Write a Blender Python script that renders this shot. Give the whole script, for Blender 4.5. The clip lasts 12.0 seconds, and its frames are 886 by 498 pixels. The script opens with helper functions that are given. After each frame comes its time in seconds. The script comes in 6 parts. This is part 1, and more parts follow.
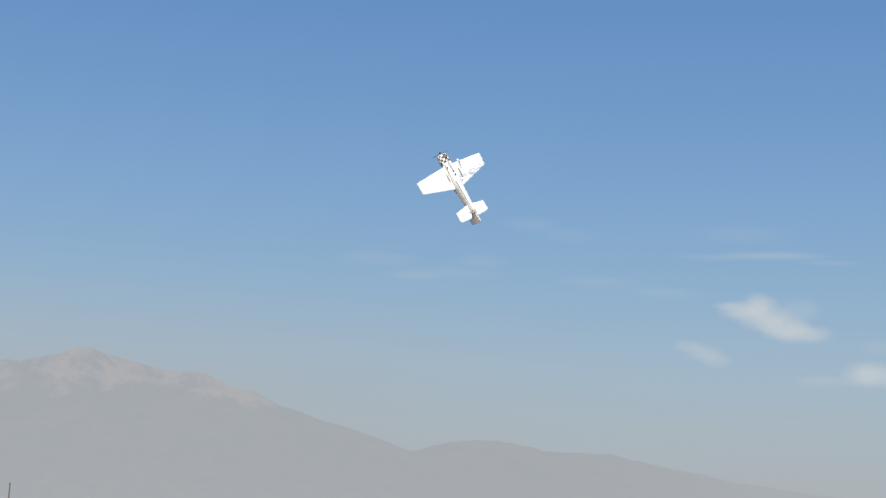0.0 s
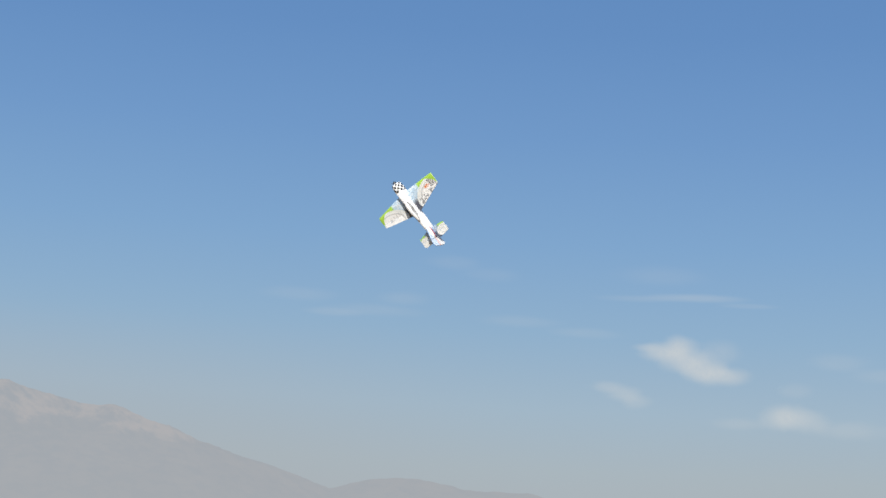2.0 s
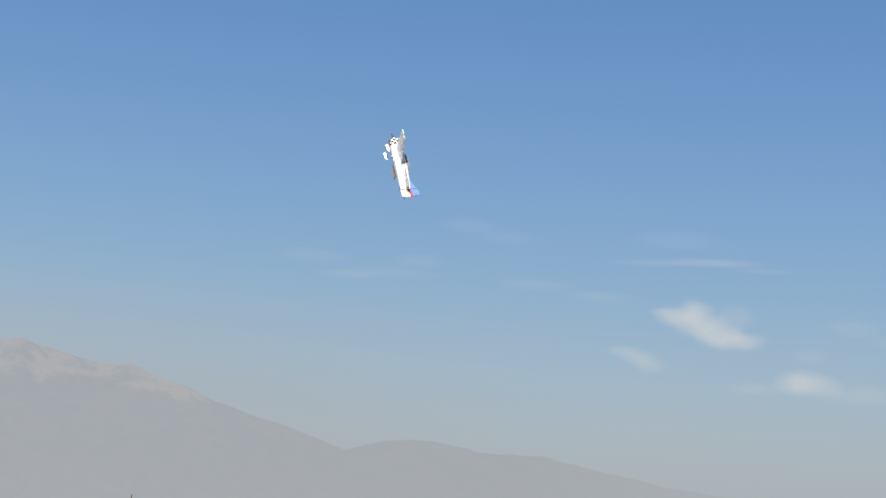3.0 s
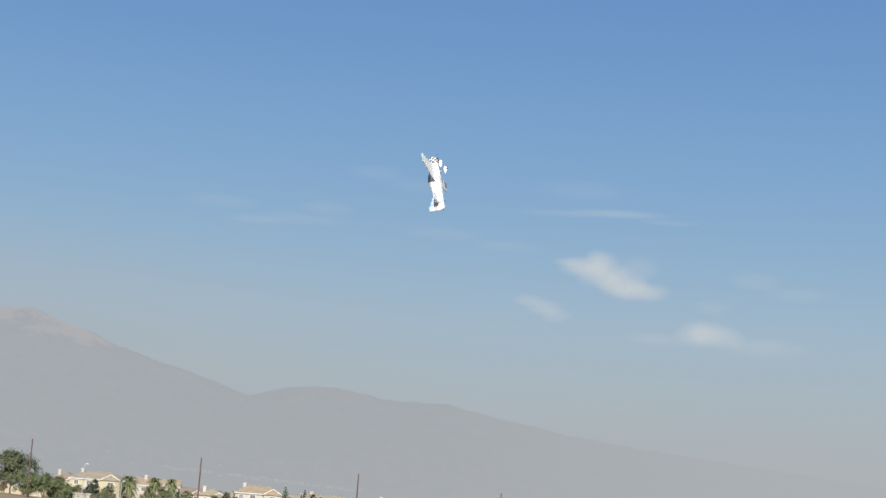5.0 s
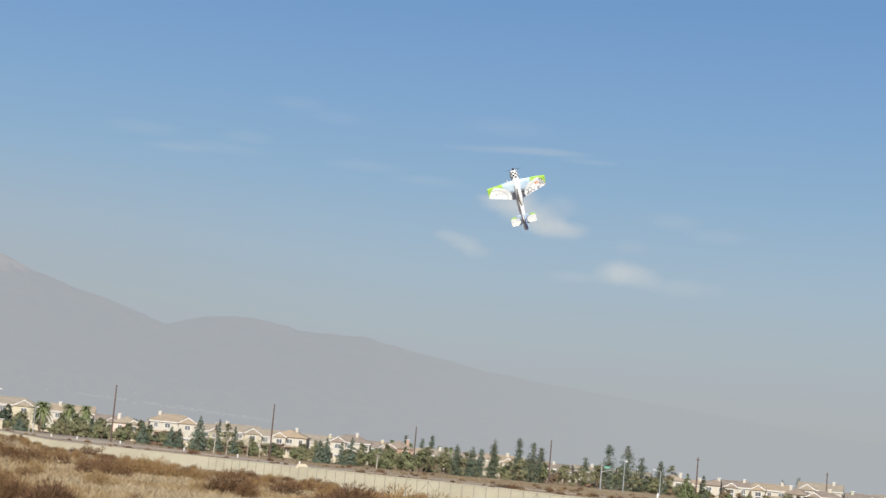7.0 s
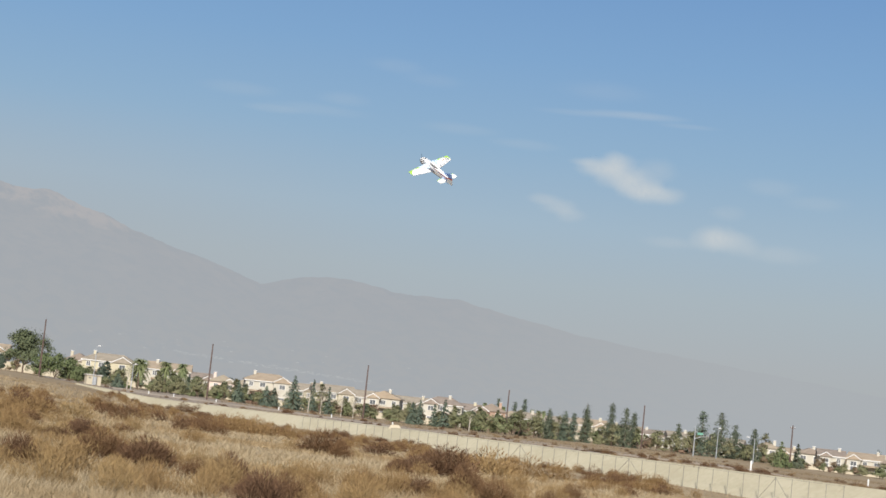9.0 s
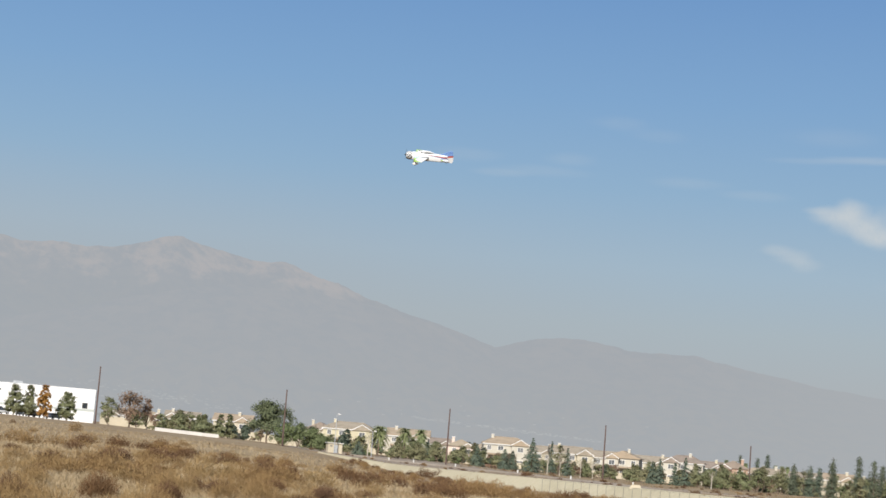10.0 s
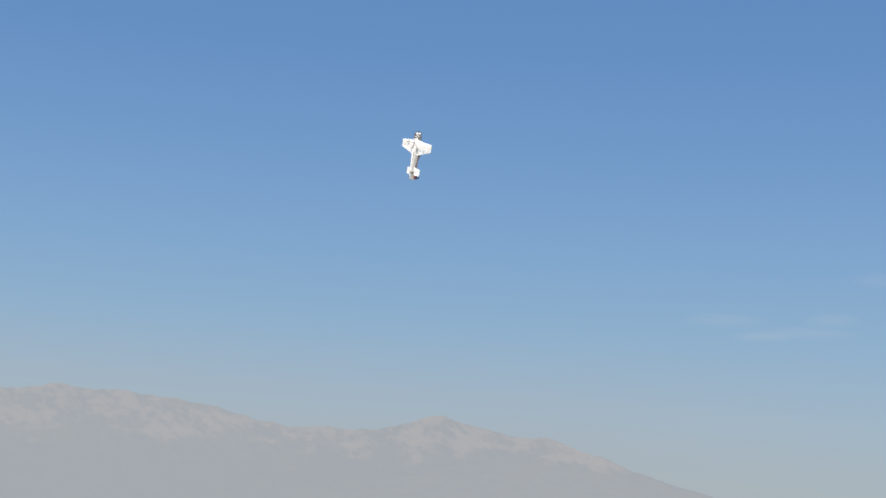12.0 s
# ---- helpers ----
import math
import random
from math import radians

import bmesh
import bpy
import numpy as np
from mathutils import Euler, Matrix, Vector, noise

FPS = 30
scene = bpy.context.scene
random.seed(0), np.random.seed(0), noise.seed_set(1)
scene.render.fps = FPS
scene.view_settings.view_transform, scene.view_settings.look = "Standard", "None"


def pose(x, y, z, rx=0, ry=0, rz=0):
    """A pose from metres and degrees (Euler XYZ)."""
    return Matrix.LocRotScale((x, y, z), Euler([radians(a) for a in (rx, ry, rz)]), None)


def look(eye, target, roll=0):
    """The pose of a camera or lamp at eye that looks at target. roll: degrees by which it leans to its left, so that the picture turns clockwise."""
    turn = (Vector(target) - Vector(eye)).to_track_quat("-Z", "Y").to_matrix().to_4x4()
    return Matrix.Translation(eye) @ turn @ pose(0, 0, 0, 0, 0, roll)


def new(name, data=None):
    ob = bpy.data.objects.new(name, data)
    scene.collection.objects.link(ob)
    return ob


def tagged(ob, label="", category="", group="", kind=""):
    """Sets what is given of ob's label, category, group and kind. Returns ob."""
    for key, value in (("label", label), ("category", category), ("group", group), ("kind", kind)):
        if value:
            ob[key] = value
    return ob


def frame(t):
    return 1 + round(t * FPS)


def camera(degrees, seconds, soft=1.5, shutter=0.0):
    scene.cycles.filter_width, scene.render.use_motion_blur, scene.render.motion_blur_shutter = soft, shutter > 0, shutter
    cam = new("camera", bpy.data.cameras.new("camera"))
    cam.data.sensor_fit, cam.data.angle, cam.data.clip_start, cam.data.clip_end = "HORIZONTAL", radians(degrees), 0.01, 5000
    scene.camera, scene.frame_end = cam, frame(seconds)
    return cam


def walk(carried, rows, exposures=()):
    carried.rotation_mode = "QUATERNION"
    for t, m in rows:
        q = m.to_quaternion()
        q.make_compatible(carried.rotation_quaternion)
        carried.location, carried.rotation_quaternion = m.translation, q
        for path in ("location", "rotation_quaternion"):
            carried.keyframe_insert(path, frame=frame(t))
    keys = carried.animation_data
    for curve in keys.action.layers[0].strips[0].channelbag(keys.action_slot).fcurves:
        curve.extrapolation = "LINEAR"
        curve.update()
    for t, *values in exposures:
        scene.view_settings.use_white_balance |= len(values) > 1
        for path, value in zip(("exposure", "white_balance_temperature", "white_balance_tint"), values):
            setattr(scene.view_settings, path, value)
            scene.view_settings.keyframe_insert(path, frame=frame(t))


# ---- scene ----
# ---------------------------------------------------------------- camera
EYE_Z = 1.7
cam = camera(29.07, 12.0, soft=1.6)


def aim(yaw, pitch, roll):
    """Camera turned yaw degrees to the right, pitch up, roll to its left, at the spectator's eye."""
    return pose(0, 0, EYE_Z, 90 + pitch, 0, -yaw) @ pose(0, 0, 0, 0, 0, roll)


walk(cam, [
    (0, aim(-1.625, 10.291, 2.717)),
    (0.1, aim(-1.572, 10.477, 2.881)),
    (0.2, aim(-1.519, 10.665, 3.055)),
    (0.3, aim(-1.466, 10.852, 3.223)),
    (0.4, aim(-1.414, 11.034, 3.373)),
    (0.5, aim(-1.364, 11.207, 3.488)),
    (0.6, aim(-1.337, 11.382, 3.567)),
    (0.7, aim(-1.335, 11.560, 3.619)),
    (0.8, aim(-1.322, 11.728, 3.647)),
    (0.9, aim(-1.264, 11.868, 3.657)),
    (1, aim(-1.128, 11.966, 3.650)),
    (1.1, aim(-0.870, 12.012, 3.617)),
    (1.2, aim(-0.514, 12.017, 3.555)),
    (1.3, aim(-0.122, 11.995, 3.480)),
    (1.4, aim(0.241, 11.959, 3.408)),
    (1.5, aim(0.514, 11.925, 3.356)),
    (1.6, aim(0.685, 11.899, 3.325)),
    (1.7, aim(0.795, 11.873, 3.303)),
    (1.8, aim(0.863, 11.834, 3.289)),
    (1.9, aim(0.904, 11.772, 3.282)),
    (2, aim(0.938, 11.675, 3.278)),
    (2.1, aim(0.959, 11.522, 3.275)),
    (2.2, aim(0.958, 11.322, 3.272)),
    (2.3, aim(0.938, 11.105, 3.277)),
    (2.4, aim(0.904, 10.901, 3.296)),
    (2.5, aim(0.861, 10.741, 3.337)),
    (2.6, aim(0.794, 10.634, 3.407)),
    (2.7, aim(0.701, 10.560, 3.503)),
    (2.8, aim(0.603, 10.505, 3.610)),
    (2.9, aim(0.520, 10.456, 3.717)),
    (3, aim(0.474, 10.397, 3.808)),
    (3.1, aim(0.487, 10.338, 3.886)),
    (3.2, aim(0.562, 10.291, 3.963)),
    (3.3, aim(0.689, 10.256, 4.037)),
    (3.4, aim(0.863, 10.228, 4.108)),
    (3.5, aim(1.075, 10.207, 4.174)),
    (3.6, aim(1.317, 10.188, 4.235)),
    (3.7, aim(1.582, 10.171, 4.290)),
    (3.8, aim(1.863, 10.151, 4.338)),
    (3.9, aim(2.151, 10.127, 4.378)),
    (4, aim(2.440, 10.095, 4.410)),
    (4.1, aim(2.720, 10.054, 4.432)),
    (4.2, aim(2.986, 10.001, 4.444)),
    (4.3, aim(3.229, 9.933, 4.444)),
    (4.4, aim(3.442, 9.848, 4.433)),
    (4.5, aim(3.617, 9.743, 4.408)),
    (4.6, aim(3.746, 9.615, 4.370)),
    (4.7, aim(3.821, 9.462, 4.317)),
    (4.8, aim(3.836, 9.282, 4.248)),
    (4.9, aim(3.794, 9.071, 4.151)),
    (5, aim(3.754, 8.863, 4.073)),
    (5.1, aim(3.754, 8.692, 4.079)),
    (5.2, aim(3.780, 8.549, 4.155)),
    (5.3, aim(3.833, 8.425, 4.272)),
    (5.4, aim(3.917, 8.311, 4.399)),
    (5.5, aim(4.033, 8.198, 4.509)),
    (5.6, aim(4.195, 8.092, 4.608)),
    (5.7, aim(4.404, 7.996, 4.717)),
    (5.8, aim(4.636, 7.905, 4.823)),
    (5.9, aim(4.866, 7.815, 4.914)),
    (6, aim(5.072, 7.721, 4.978)),
    (6.1, aim(5.253, 7.619, 5.006)),
    (6.2, aim(5.425, 7.512, 5.006)),
    (6.3, aim(5.588, 7.406, 4.991)),
    (6.4, aim(5.744, 7.304, 4.977)),
    (6.5, aim(5.893, 7.211, 4.979)),
    (6.6, aim(6.038, 7.128, 4.996)),
    (6.7, aim(6.172, 7.049, 5.018)),
    (6.8, aim(6.307, 6.978, 5.050)),
    (6.9, aim(6.453, 6.918, 5.094)),
    (7, aim(6.606, 6.868, 5.149)),
    (7.1, aim(6.759, 6.826, 5.213)),
    (7.2, aim(6.907, 6.789, 5.285)),
    (7.3, aim(7.044, 6.757, 5.362)),
    (7.4, aim(7.165, 6.727, 5.444)),
    (7.5, aim(7.264, 6.697, 5.530)),
    (7.6, aim(7.335, 6.665, 5.617)),
    (7.7, aim(7.373, 6.630, 5.704)),
    (7.8, aim(7.372, 6.590, 5.789)),
    (7.9, aim(7.326, 6.543, 5.872)),
    (8, aim(7.230, 6.486, 5.950)),
    (8.1, aim(7.078, 6.419, 6.023)),
    (8.2, aim(6.864, 6.338, 6.088)),
    (8.3, aim(6.584, 6.243, 6.144)),
    (8.4, aim(6.243, 6.137, 6.198)),
    (8.5, aim(5.866, 6.024, 6.241)),
    (8.6, aim(5.470, 5.878, 6.249)),
    (8.7, aim(4.999, 5.833, 6.226)),
    (8.8, aim(4.338, 5.619, 6.187)),
    (8.9, aim(3.928, 5.472, 6.148)),
    (9, aim(3.550, 5.329, 6.122)),
    (9.1, aim(2.932, 5.359, 6.136)),
    (9.2, aim(2.335, 5.620, 6.180)),
    (9.3, aim(1.502, 5.796, 6.215)),
    (9.4, aim(0.799, 5.849, 6.201)),
    (9.5, aim(0.000, 5.900, 6.100)),
    (9.6, aim(-1.265, 6.011, 5.890)),
    (9.7, aim(-2.195, 6.062, 5.599)),
    (9.8, aim(-3.196, 6.272, 5.256)),
    (9.9, aim(-3.732, 6.467, 4.892)),
    (10, aim(-4.381, 6.644, 4.538)),
    (10.1, aim(-5.090, 6.745, 4.177)),
    (10.2, aim(-5.570, 6.814, 3.789)),
    (10.3, aim(-6.718, 7.019, 3.399)),
    (10.4, aim(-7.587, 7.311, 3.032)),
    (10.5, aim(-8.412, 7.676, 2.712)),
    (10.6, aim(-9.730, 8.082, 2.433)),
    (10.7, aim(-10.844, 8.435, 2.179)),
    (10.8, aim(-11.847, 8.948, 1.959)),
    (10.9, aim(-12.472, 9.366, 1.783)),
    (11, aim(-13.058, 9.688, 1.661)),
    (11.1, aim(-13.558, 10.008, 1.593)),
    (11.2, aim(-13.899, 10.298, 1.573)),
    (11.3, aim(-14.115, 10.564, 1.600)),
    (11.4, aim(-14.237, 10.807, 1.675)),
    (11.5, aim(-14.298, 11.034, 1.799)),
    (11.6, aim(-14.263, 11.235, 1.991)),
    (11.7, aim(-14.112, 11.407, 2.251)),
    (11.8, aim(-13.895, 11.564, 2.550)),
    (11.9, aim(-13.661, 11.716, 2.858)),
    (12, aim(-13.460, 11.877, 3.147)),
])

# ---------------------------------------------------------------- world and sun
SUN_EL, SUN_BACK = radians(31), radians(8)     # sun behind the spectator, a little to the left
to_sun = Vector((-math.sin(SUN_BACK) * math.cos(SUN_EL), -math.cos(SUN_BACK) * math.cos(SUN_EL), math.sin(SUN_EL)))


def lin(r, g, b):
    """Linear colour from 8-bit display values."""
    return tuple(((c / 255 + 0.055) / 1.055) ** 2.4 if c > 10 else c / 3294 for c in (r, g, b)) + (1.0,)


def build_world():
    w = bpy.data.worlds.new("sky")
    scene.world = w
    w.use_nodes = True
    nt = w.node_tree
    nt.nodes.clear()
    out = nt.nodes.new("ShaderNodeOutputWorld")
    bg = nt.nodes.new("ShaderNodeBackground")
    bg.inputs["Strength"].default_value = 0.1
    sky = nt.nodes.new("ShaderNodeTexSky")
    sky.sky_type, sky.sun_disc = "NISHITA", False
    sky.sun_elevation, sky.sun_rotation = SUN_EL, math.pi + SUN_BACK
    sky.air_density, sky.dust_density, sky.ozone_density = 1.0, 1.5, 1.5
    co = nt.nodes.new("ShaderNodeTexCoord")
    sep = nt.nodes.new("ShaderNodeSeparateXYZ")
    nt.links.new(co.outputs["Generated"], sep.inputs[0])
    rng = nt.nodes.new("ShaderNodeMapRange")
    rng.inputs[2].default_value = 0.5
    nt.links.new(sep.outputs["Z"], rng.inputs[0])
    haze = nt.nodes.new("ShaderNodeValToRGB")
    stops = [(0.0, (172, 175, 174)), (2.5, (172, 178, 182)), (4.5, (169, 182, 190)), (6.5, (161, 183, 200)), (9.0, (144, 176, 204)),
             (12.0, (128, 166, 205)), (15.5, (113, 153, 200)), (19.0, (101, 142, 193)), (26.0, (88, 130, 184))]
    el = haze.color_ramp.elements
    while len(el) < len(stops):
        el.new(0.5)
    for e, (deg, col) in zip(el, stops):
        e.position = math.sin(radians(deg)) / 0.5
        e.color = lin(*col)
    nt.links.new(rng.outputs[0], haze.inputs[0])
    ten = nt.nodes.new("ShaderNodeVectorMath")
    ten.operation = "SCALE"
    ten.inputs["Scale"].default_value = 10.0
    west, low = nt.nodes.new("ShaderNodeMapRange"), nt.nodes.new("ShaderNodeMapRange")     # thicker haze low over the western range
    for node, axis, a, b in ((west, "X", 0.14, -0.22), (low, "Z", 0.175, 0.08)):
        node.interpolation_type = "SMOOTHSTEP"
        node.inputs[1].default_value, node.inputs[2].default_value = a, b
        nt.links.new(sep.outputs[axis], node.inputs[0])
    both = nt.nodes.new("ShaderNodeMath")
    both.operation = "MULTIPLY"
    nt.links.new(west.outputs[0], both.inputs[0])
    nt.links.new(low.outputs[0], both.inputs[1])
    share = nt.nodes.new("ShaderNodeMath")
    share.operation = "MULTIPLY"
    share.inputs[1].default_value = 0.38
    nt.links.new(both.outputs[0], share.inputs[0])
    thick = nt.nodes.new("ShaderNodeMix")
    thick.data_type = "RGBA"
    thick.inputs[7].default_value = lin(169, 173, 177)
    nt.links.new(share.outputs[0], thick.inputs[0])
    nt.links.new(haze.outputs[0], thick.inputs[6])
    nt.links.new(thick.outputs[2], ten.inputs[0])
    up = nt.nodes.new("ShaderNodeMapRange")          # the haze layer gives way to the clear sky overhead
    up.interpolation_type = "SMOOTHSTEP"
    up.inputs[1].default_value, up.inputs[2].default_value = 0.38, 0.7
    nt.links.new(sep.outputs["Z"], up.inputs[0])
    mx = nt.nodes.new("ShaderNodeMix")
    mx.data_type = "RGBA"
    nt.links.new(up.outputs[0], mx.inputs[0])
    nt.links.new(ten.outputs[0], mx.inputs[6])
    nt.links.new(sky.outputs[0], mx.inputs[7])
    nt.links.new(mx.outputs[2], bg.inputs[0])
    nt.links.new(bg.outputs[0], out.inputs[0])


build_world()
sun_data = bpy.data.lights.new("sun", "SUN")
sun_data.energy, sun_data.angle, sun_data.color = 5.7, radians(0.6), (1.0, 0.955, 0.89)
sun = new("sun", sun_data)
sun.matrix_basis = look(to_sun * 100, (0, 0, 0))

# ---------------------------------------------------------------- materials


class Nodes:
    """Short-hand for a node material."""

    def __init__(self, name, rough=0.8, metal=0.0, spec=0.3):
        self.mat = bpy.data.materials.new(name)
        self.mat.use_nodes = True
        self.nt = self.mat.node_tree
        self.bsdf = self.nt.nodes["Principled BSDF"]
        self.bsdf.inputs["Roughness"].default_value = rough
        self.bsdf.inputs["Metallic"].default_value = metal
        self.bsdf.inputs["Specular IOR Level"].default_value = spec

    def put(self, value, socket):
        if isinstance(value, bpy.types.NodeSocket):
            self.nt.links.new(value, socket)
        elif isinstance(value, tuple) and len(value) == 3 and socket.type == "RGBA":
            socket.default_value = (*value, 1)
        else:
            socket.default_value = value

    def coords(self, kind="Object"):
        return self.nt.nodes.new("ShaderNodeTexCoord").outputs[kind]

    def axes(self, vec):
        n = self.nt.nodes.new("ShaderNodeSeparateXYZ")
        self.put(vec, n.inputs[0])
        return n.outputs[0], n.outputs[1], n.outputs[2]

    def math(self, op, a, b=0.0, clamp=False):
        n = self.nt.nodes.new("ShaderNodeMath")
        n.operation, n.use_clamp = op, clamp
        self.put(a, n.inputs[0])
        self.put(b, n.inputs[1])
        return n.outputs[0]

    def step(self, v, lo, hi):
        n = self.nt.nodes.new("ShaderNodeMapRange")
        n.interpolation_type = "SMOOTHSTEP"
        self.put(v, n.inputs[0])
        n.inputs[1].default_value, n.inputs[2].default_value = lo, hi
        return n.outputs[0]

    def noise(self, scale, detail=4.0, vec=None, rough=0.55):
        n = self.nt.nodes.new("ShaderNodeTexNoise")
        n.inputs["Scale"].default_value, n.inputs["Detail"].default_value, n.inputs["Roughness"].default_value = scale, detail, rough
        self.put(vec if vec is not None else self.coords(), n.inputs["Vector"])
        return n.outputs["Fac"]

    def mix(self, f, a, b):
        n = self.nt.nodes.new("ShaderNodeMix")
        n.data_type = "RGBA"
        self.put(f, n.inputs[0])
        self.put(a, n.inputs[6])
        self.put(b, n.inputs[7])
        return n.outputs[2]

    def rnd(self, island=False):
        if island:
            return self.nt.nodes.new("ShaderNodeNewGeometry").outputs["Random Per Island"]
        return self.nt.nodes.new("ShaderNodeObjectInfo").outputs["Random"]

    def bump(self, h, strength=0.3, dist=0.02):
        n = self.nt.nodes.new("ShaderNodeBump")
        n.inputs["Strength"].default_value, n.inputs["Distance"].default_value = strength, dist
        self.put(h, n.inputs["Height"])
        self.nt.links.new(n.outputs[0], self.bsdf.inputs["Normal"])

    def done(self, colour):
        self.put(colour, self.bsdf.inputs["Base Color"])
        return self.mat


def surface(name, a, b, scale=1.0, rough=0.8, fine=12.0, spec=0.3, metal=0.0, bumps=0.2):
    """Two tones mottled at a coarse and a fine scale, with fine relief."""
    n = Nodes(name, rough, metal, spec)
    co = n.coords()
    f = n.math("ADD", n.math("MULTIPLY", n.noise(scale, 3, co), 0.6), n.math("MULTIPLY", n.noise(scale * fine, 3, co), 0.4))
    if bumps:
        n.bump(n.noise(scale * fine, 3, co), bumps, 0.02)
    return n.done(n.mix(n.step(f, 0.35, 0.65), a, b))


def leafy(name, a, b, c, rough=0.7):
    """Foliage: every leaf its own tone, every plant its own cast."""
    n = Nodes(name, rough, 0, 0.25)
    col = n.mix(n.math("MULTIPLY", n.rnd(), 0.55), n.mix(n.rnd(True), a, b), c)
    n.done(col)
    tr = n.nt.nodes.new("ShaderNodeBsdfTranslucent")          # leaves let light through
    n.put(col, tr.inputs["Color"])
    mx = n.nt.nodes.new("ShaderNodeMixShader")
    mx.inputs[0].default_value = 0.22
    n.nt.links.new(n.bsdf.outputs[0], mx.inputs[1])
    n.nt.links.new(tr.outputs[0], mx.inputs[2])
    n.nt.links.new(mx.outputs[0], n.nt.nodes["Material Output"].inputs["Surface"])
    return n.mat


M = {}
M["spruce"] = leafy("spruce_needles", (0.092, 0.122, 0.09), (0.15, 0.18, 0.13), (0.11, 0.135, 0.088))
M["pine"] = leafy("pine_needles", (0.088, 0.108, 0.074), (0.142, 0.162, 0.105), (0.118, 0.13, 0.08))
M["leaf"] = leafy("green_leaves", (0.165, 0.18, 0.09), (0.255, 0.27, 0.14), (0.22, 0.215, 0.115))
M["deep"] = leafy("deep_green_leaves", (0.105, 0.125, 0.068), (0.17, 0.19, 0.10), (0.13, 0.145, 0.08))
M["olive"] = leafy("olive_leaves", (0.19, 0.19, 0.10), (0.28, 0.275, 0.15), (0.24, 0.215, 0.12))
M["bright"] = leafy("bright_leaves", (0.125, 0.155, 0.07), (0.19, 0.225, 0.10), (0.15, 0.17, 0.08))
M["orange"] = leafy("autumn_orange_leaves", (0.36, 0.18, 0.05), (0.50, 0.28, 0.075), (0.42, 0.23, 0.07))
M["rust"] = leafy("autumn_rust_leaves", (0.23, 0.14, 0.095), (0.31, 0.20, 0.14), (0.20, 0.18, 0.10))
M["palm"] = leafy("palm_fronds", (0.17, 0.20, 0.095), (0.26, 0.29, 0.14), (0.21, 0.225, 0.105))
M["bark"] = surface("bark", (0.10, 0.07, 0.05), (0.2, 0.15, 0.11), 1.2, 0.9)
M["pole"] = surface("creosoted_pole", (0.085, 0.055, 0.045), (0.14, 0.095, 0.08), 0.8, 0.9)
M["galv"] = surface("galvanised_steel", (0.42, 0.43, 0.43), (0.55, 0.56, 0.56), 2.0, 0.5, metal=0.6)
M["fence_steel"] = surface("weathered_fence_steel", (0.19, 0.178, 0.148), (0.26, 0.245, 0.205), 2.0, 0.7)
M["stucco_cream"] = surface("cream_stucco", (0.46, 0.41, 0.31), (0.52, 0.47, 0.365), 0.35, 0.9)
M["stucco_white"] = surface("white_stucco", (0.45, 0.415, 0.345), (0.52, 0.485, 0.405), 0.35, 0.9)
M["stucco_pink"] = surface("pale_pink_stucco", (0.58, 0.46, 0.385), (0.65, 0.53, 0.45), 0.35, 0.9)
M["stucco_yellow"] = surface("yellow_stucco", (0.47, 0.42, 0.29), (0.53, 0.48, 0.345), 0.35, 0.9)
M["stucco_sage"] = surface("sage_stucco", (0.36, 0.40, 0.30), (0.43, 0.46, 0.35), 0.35, 0.9)
M["stucco_brick"] = surface("terracotta_stucco", (0.37, 0.25, 0.185), (0.44, 0.305, 0.23), 0.35, 0.9)
M["tile_tan"] = surface("tan_roof_tiles", (0.265, 0.225, 0.17), (0.335, 0.285, 0.22), 0.6, 0.9)
M["tile_orange"] = surface("orange_roof_tiles", (0.305, 0.24, 0.17), (0.375, 0.298, 0.215), 0.6, 0.9)
M["tile_brown"] = surface("brown_roof_tiles", (0.22, 0.18, 0.145), (0.29, 0.235, 0.19), 0.6, 0.9)
M["trim"] = surface("white_trim", (0.70, 0.685, 0.645), (0.77, 0.755, 0.72), 0.8, 0.7)
M["tilt_up"] = surface("white_tilt_up_concrete", (0.80, 0.79, 0.77), (0.86, 0.85, 0.83), 0.15, 0.85)
M["tilt_band"] = surface("grey_painted_band", (0.46, 0.49, 0.46), (0.53, 0.55, 0.52), 0.3, 0.85)
M["wall_tan"] = surface("tan_concrete", (0.405, 0.357, 0.245), (0.475, 0.424, 0.30), 0.12, 0.9)
M["wall_white"] = surface("white_block", (0.52, 0.49, 0.45), (0.60, 0.57, 0.52), 0.3, 0.9)
M["wall_beige"] = surface("beige_block", (0.46, 0.40, 0.295), (0.53, 0.465, 0.345), 0.3, 0.9)
M["dirt"] = surface("pale_dirt", (0.36, 0.28, 0.20), (0.48, 0.39, 0.29), 0.08, 0.95)
n = Nodes("window_glass", 0.08, 0, 0.6)
M["glass"] = n.done(n.mix(n.rnd(), (0.10, 0.105, 0.11), (0.20, 0.20, 0.20)))
n = Nodes("dark_window_glass", 0.08, 0, 0.6)
M["glass_dark"] = n.done(n.mix(n.rnd(), (0.03, 0.035, 0.04), (0.07, 0.075, 0.08)))
M["red_band"] = surface("red_band", (0.45, 0.05, 0.03), (0.5, 0.07, 0.04), 1.0, 0.6)
M["p_dark"] = surface("dark_housing", (0.03, 0.03, 0.03), (0.06, 0.06, 0.055), 3.0, 0.6)
M["yellow"] = surface("yellow_paint", (0.75, 0.5, 0.04), (0.8, 0.56, 0.06), 1.0, 0.6)


def ground_material():
    """Bare dry soil and trampled straw."""
    n = Nodes("dry_field_soil", 0.95, 0, 0.1)
    co = n.coords()
    big, mid, fine = n.noise(0.04, 4, co), n.noise(0.35, 5, co), n.noise(4.0, 4, co)
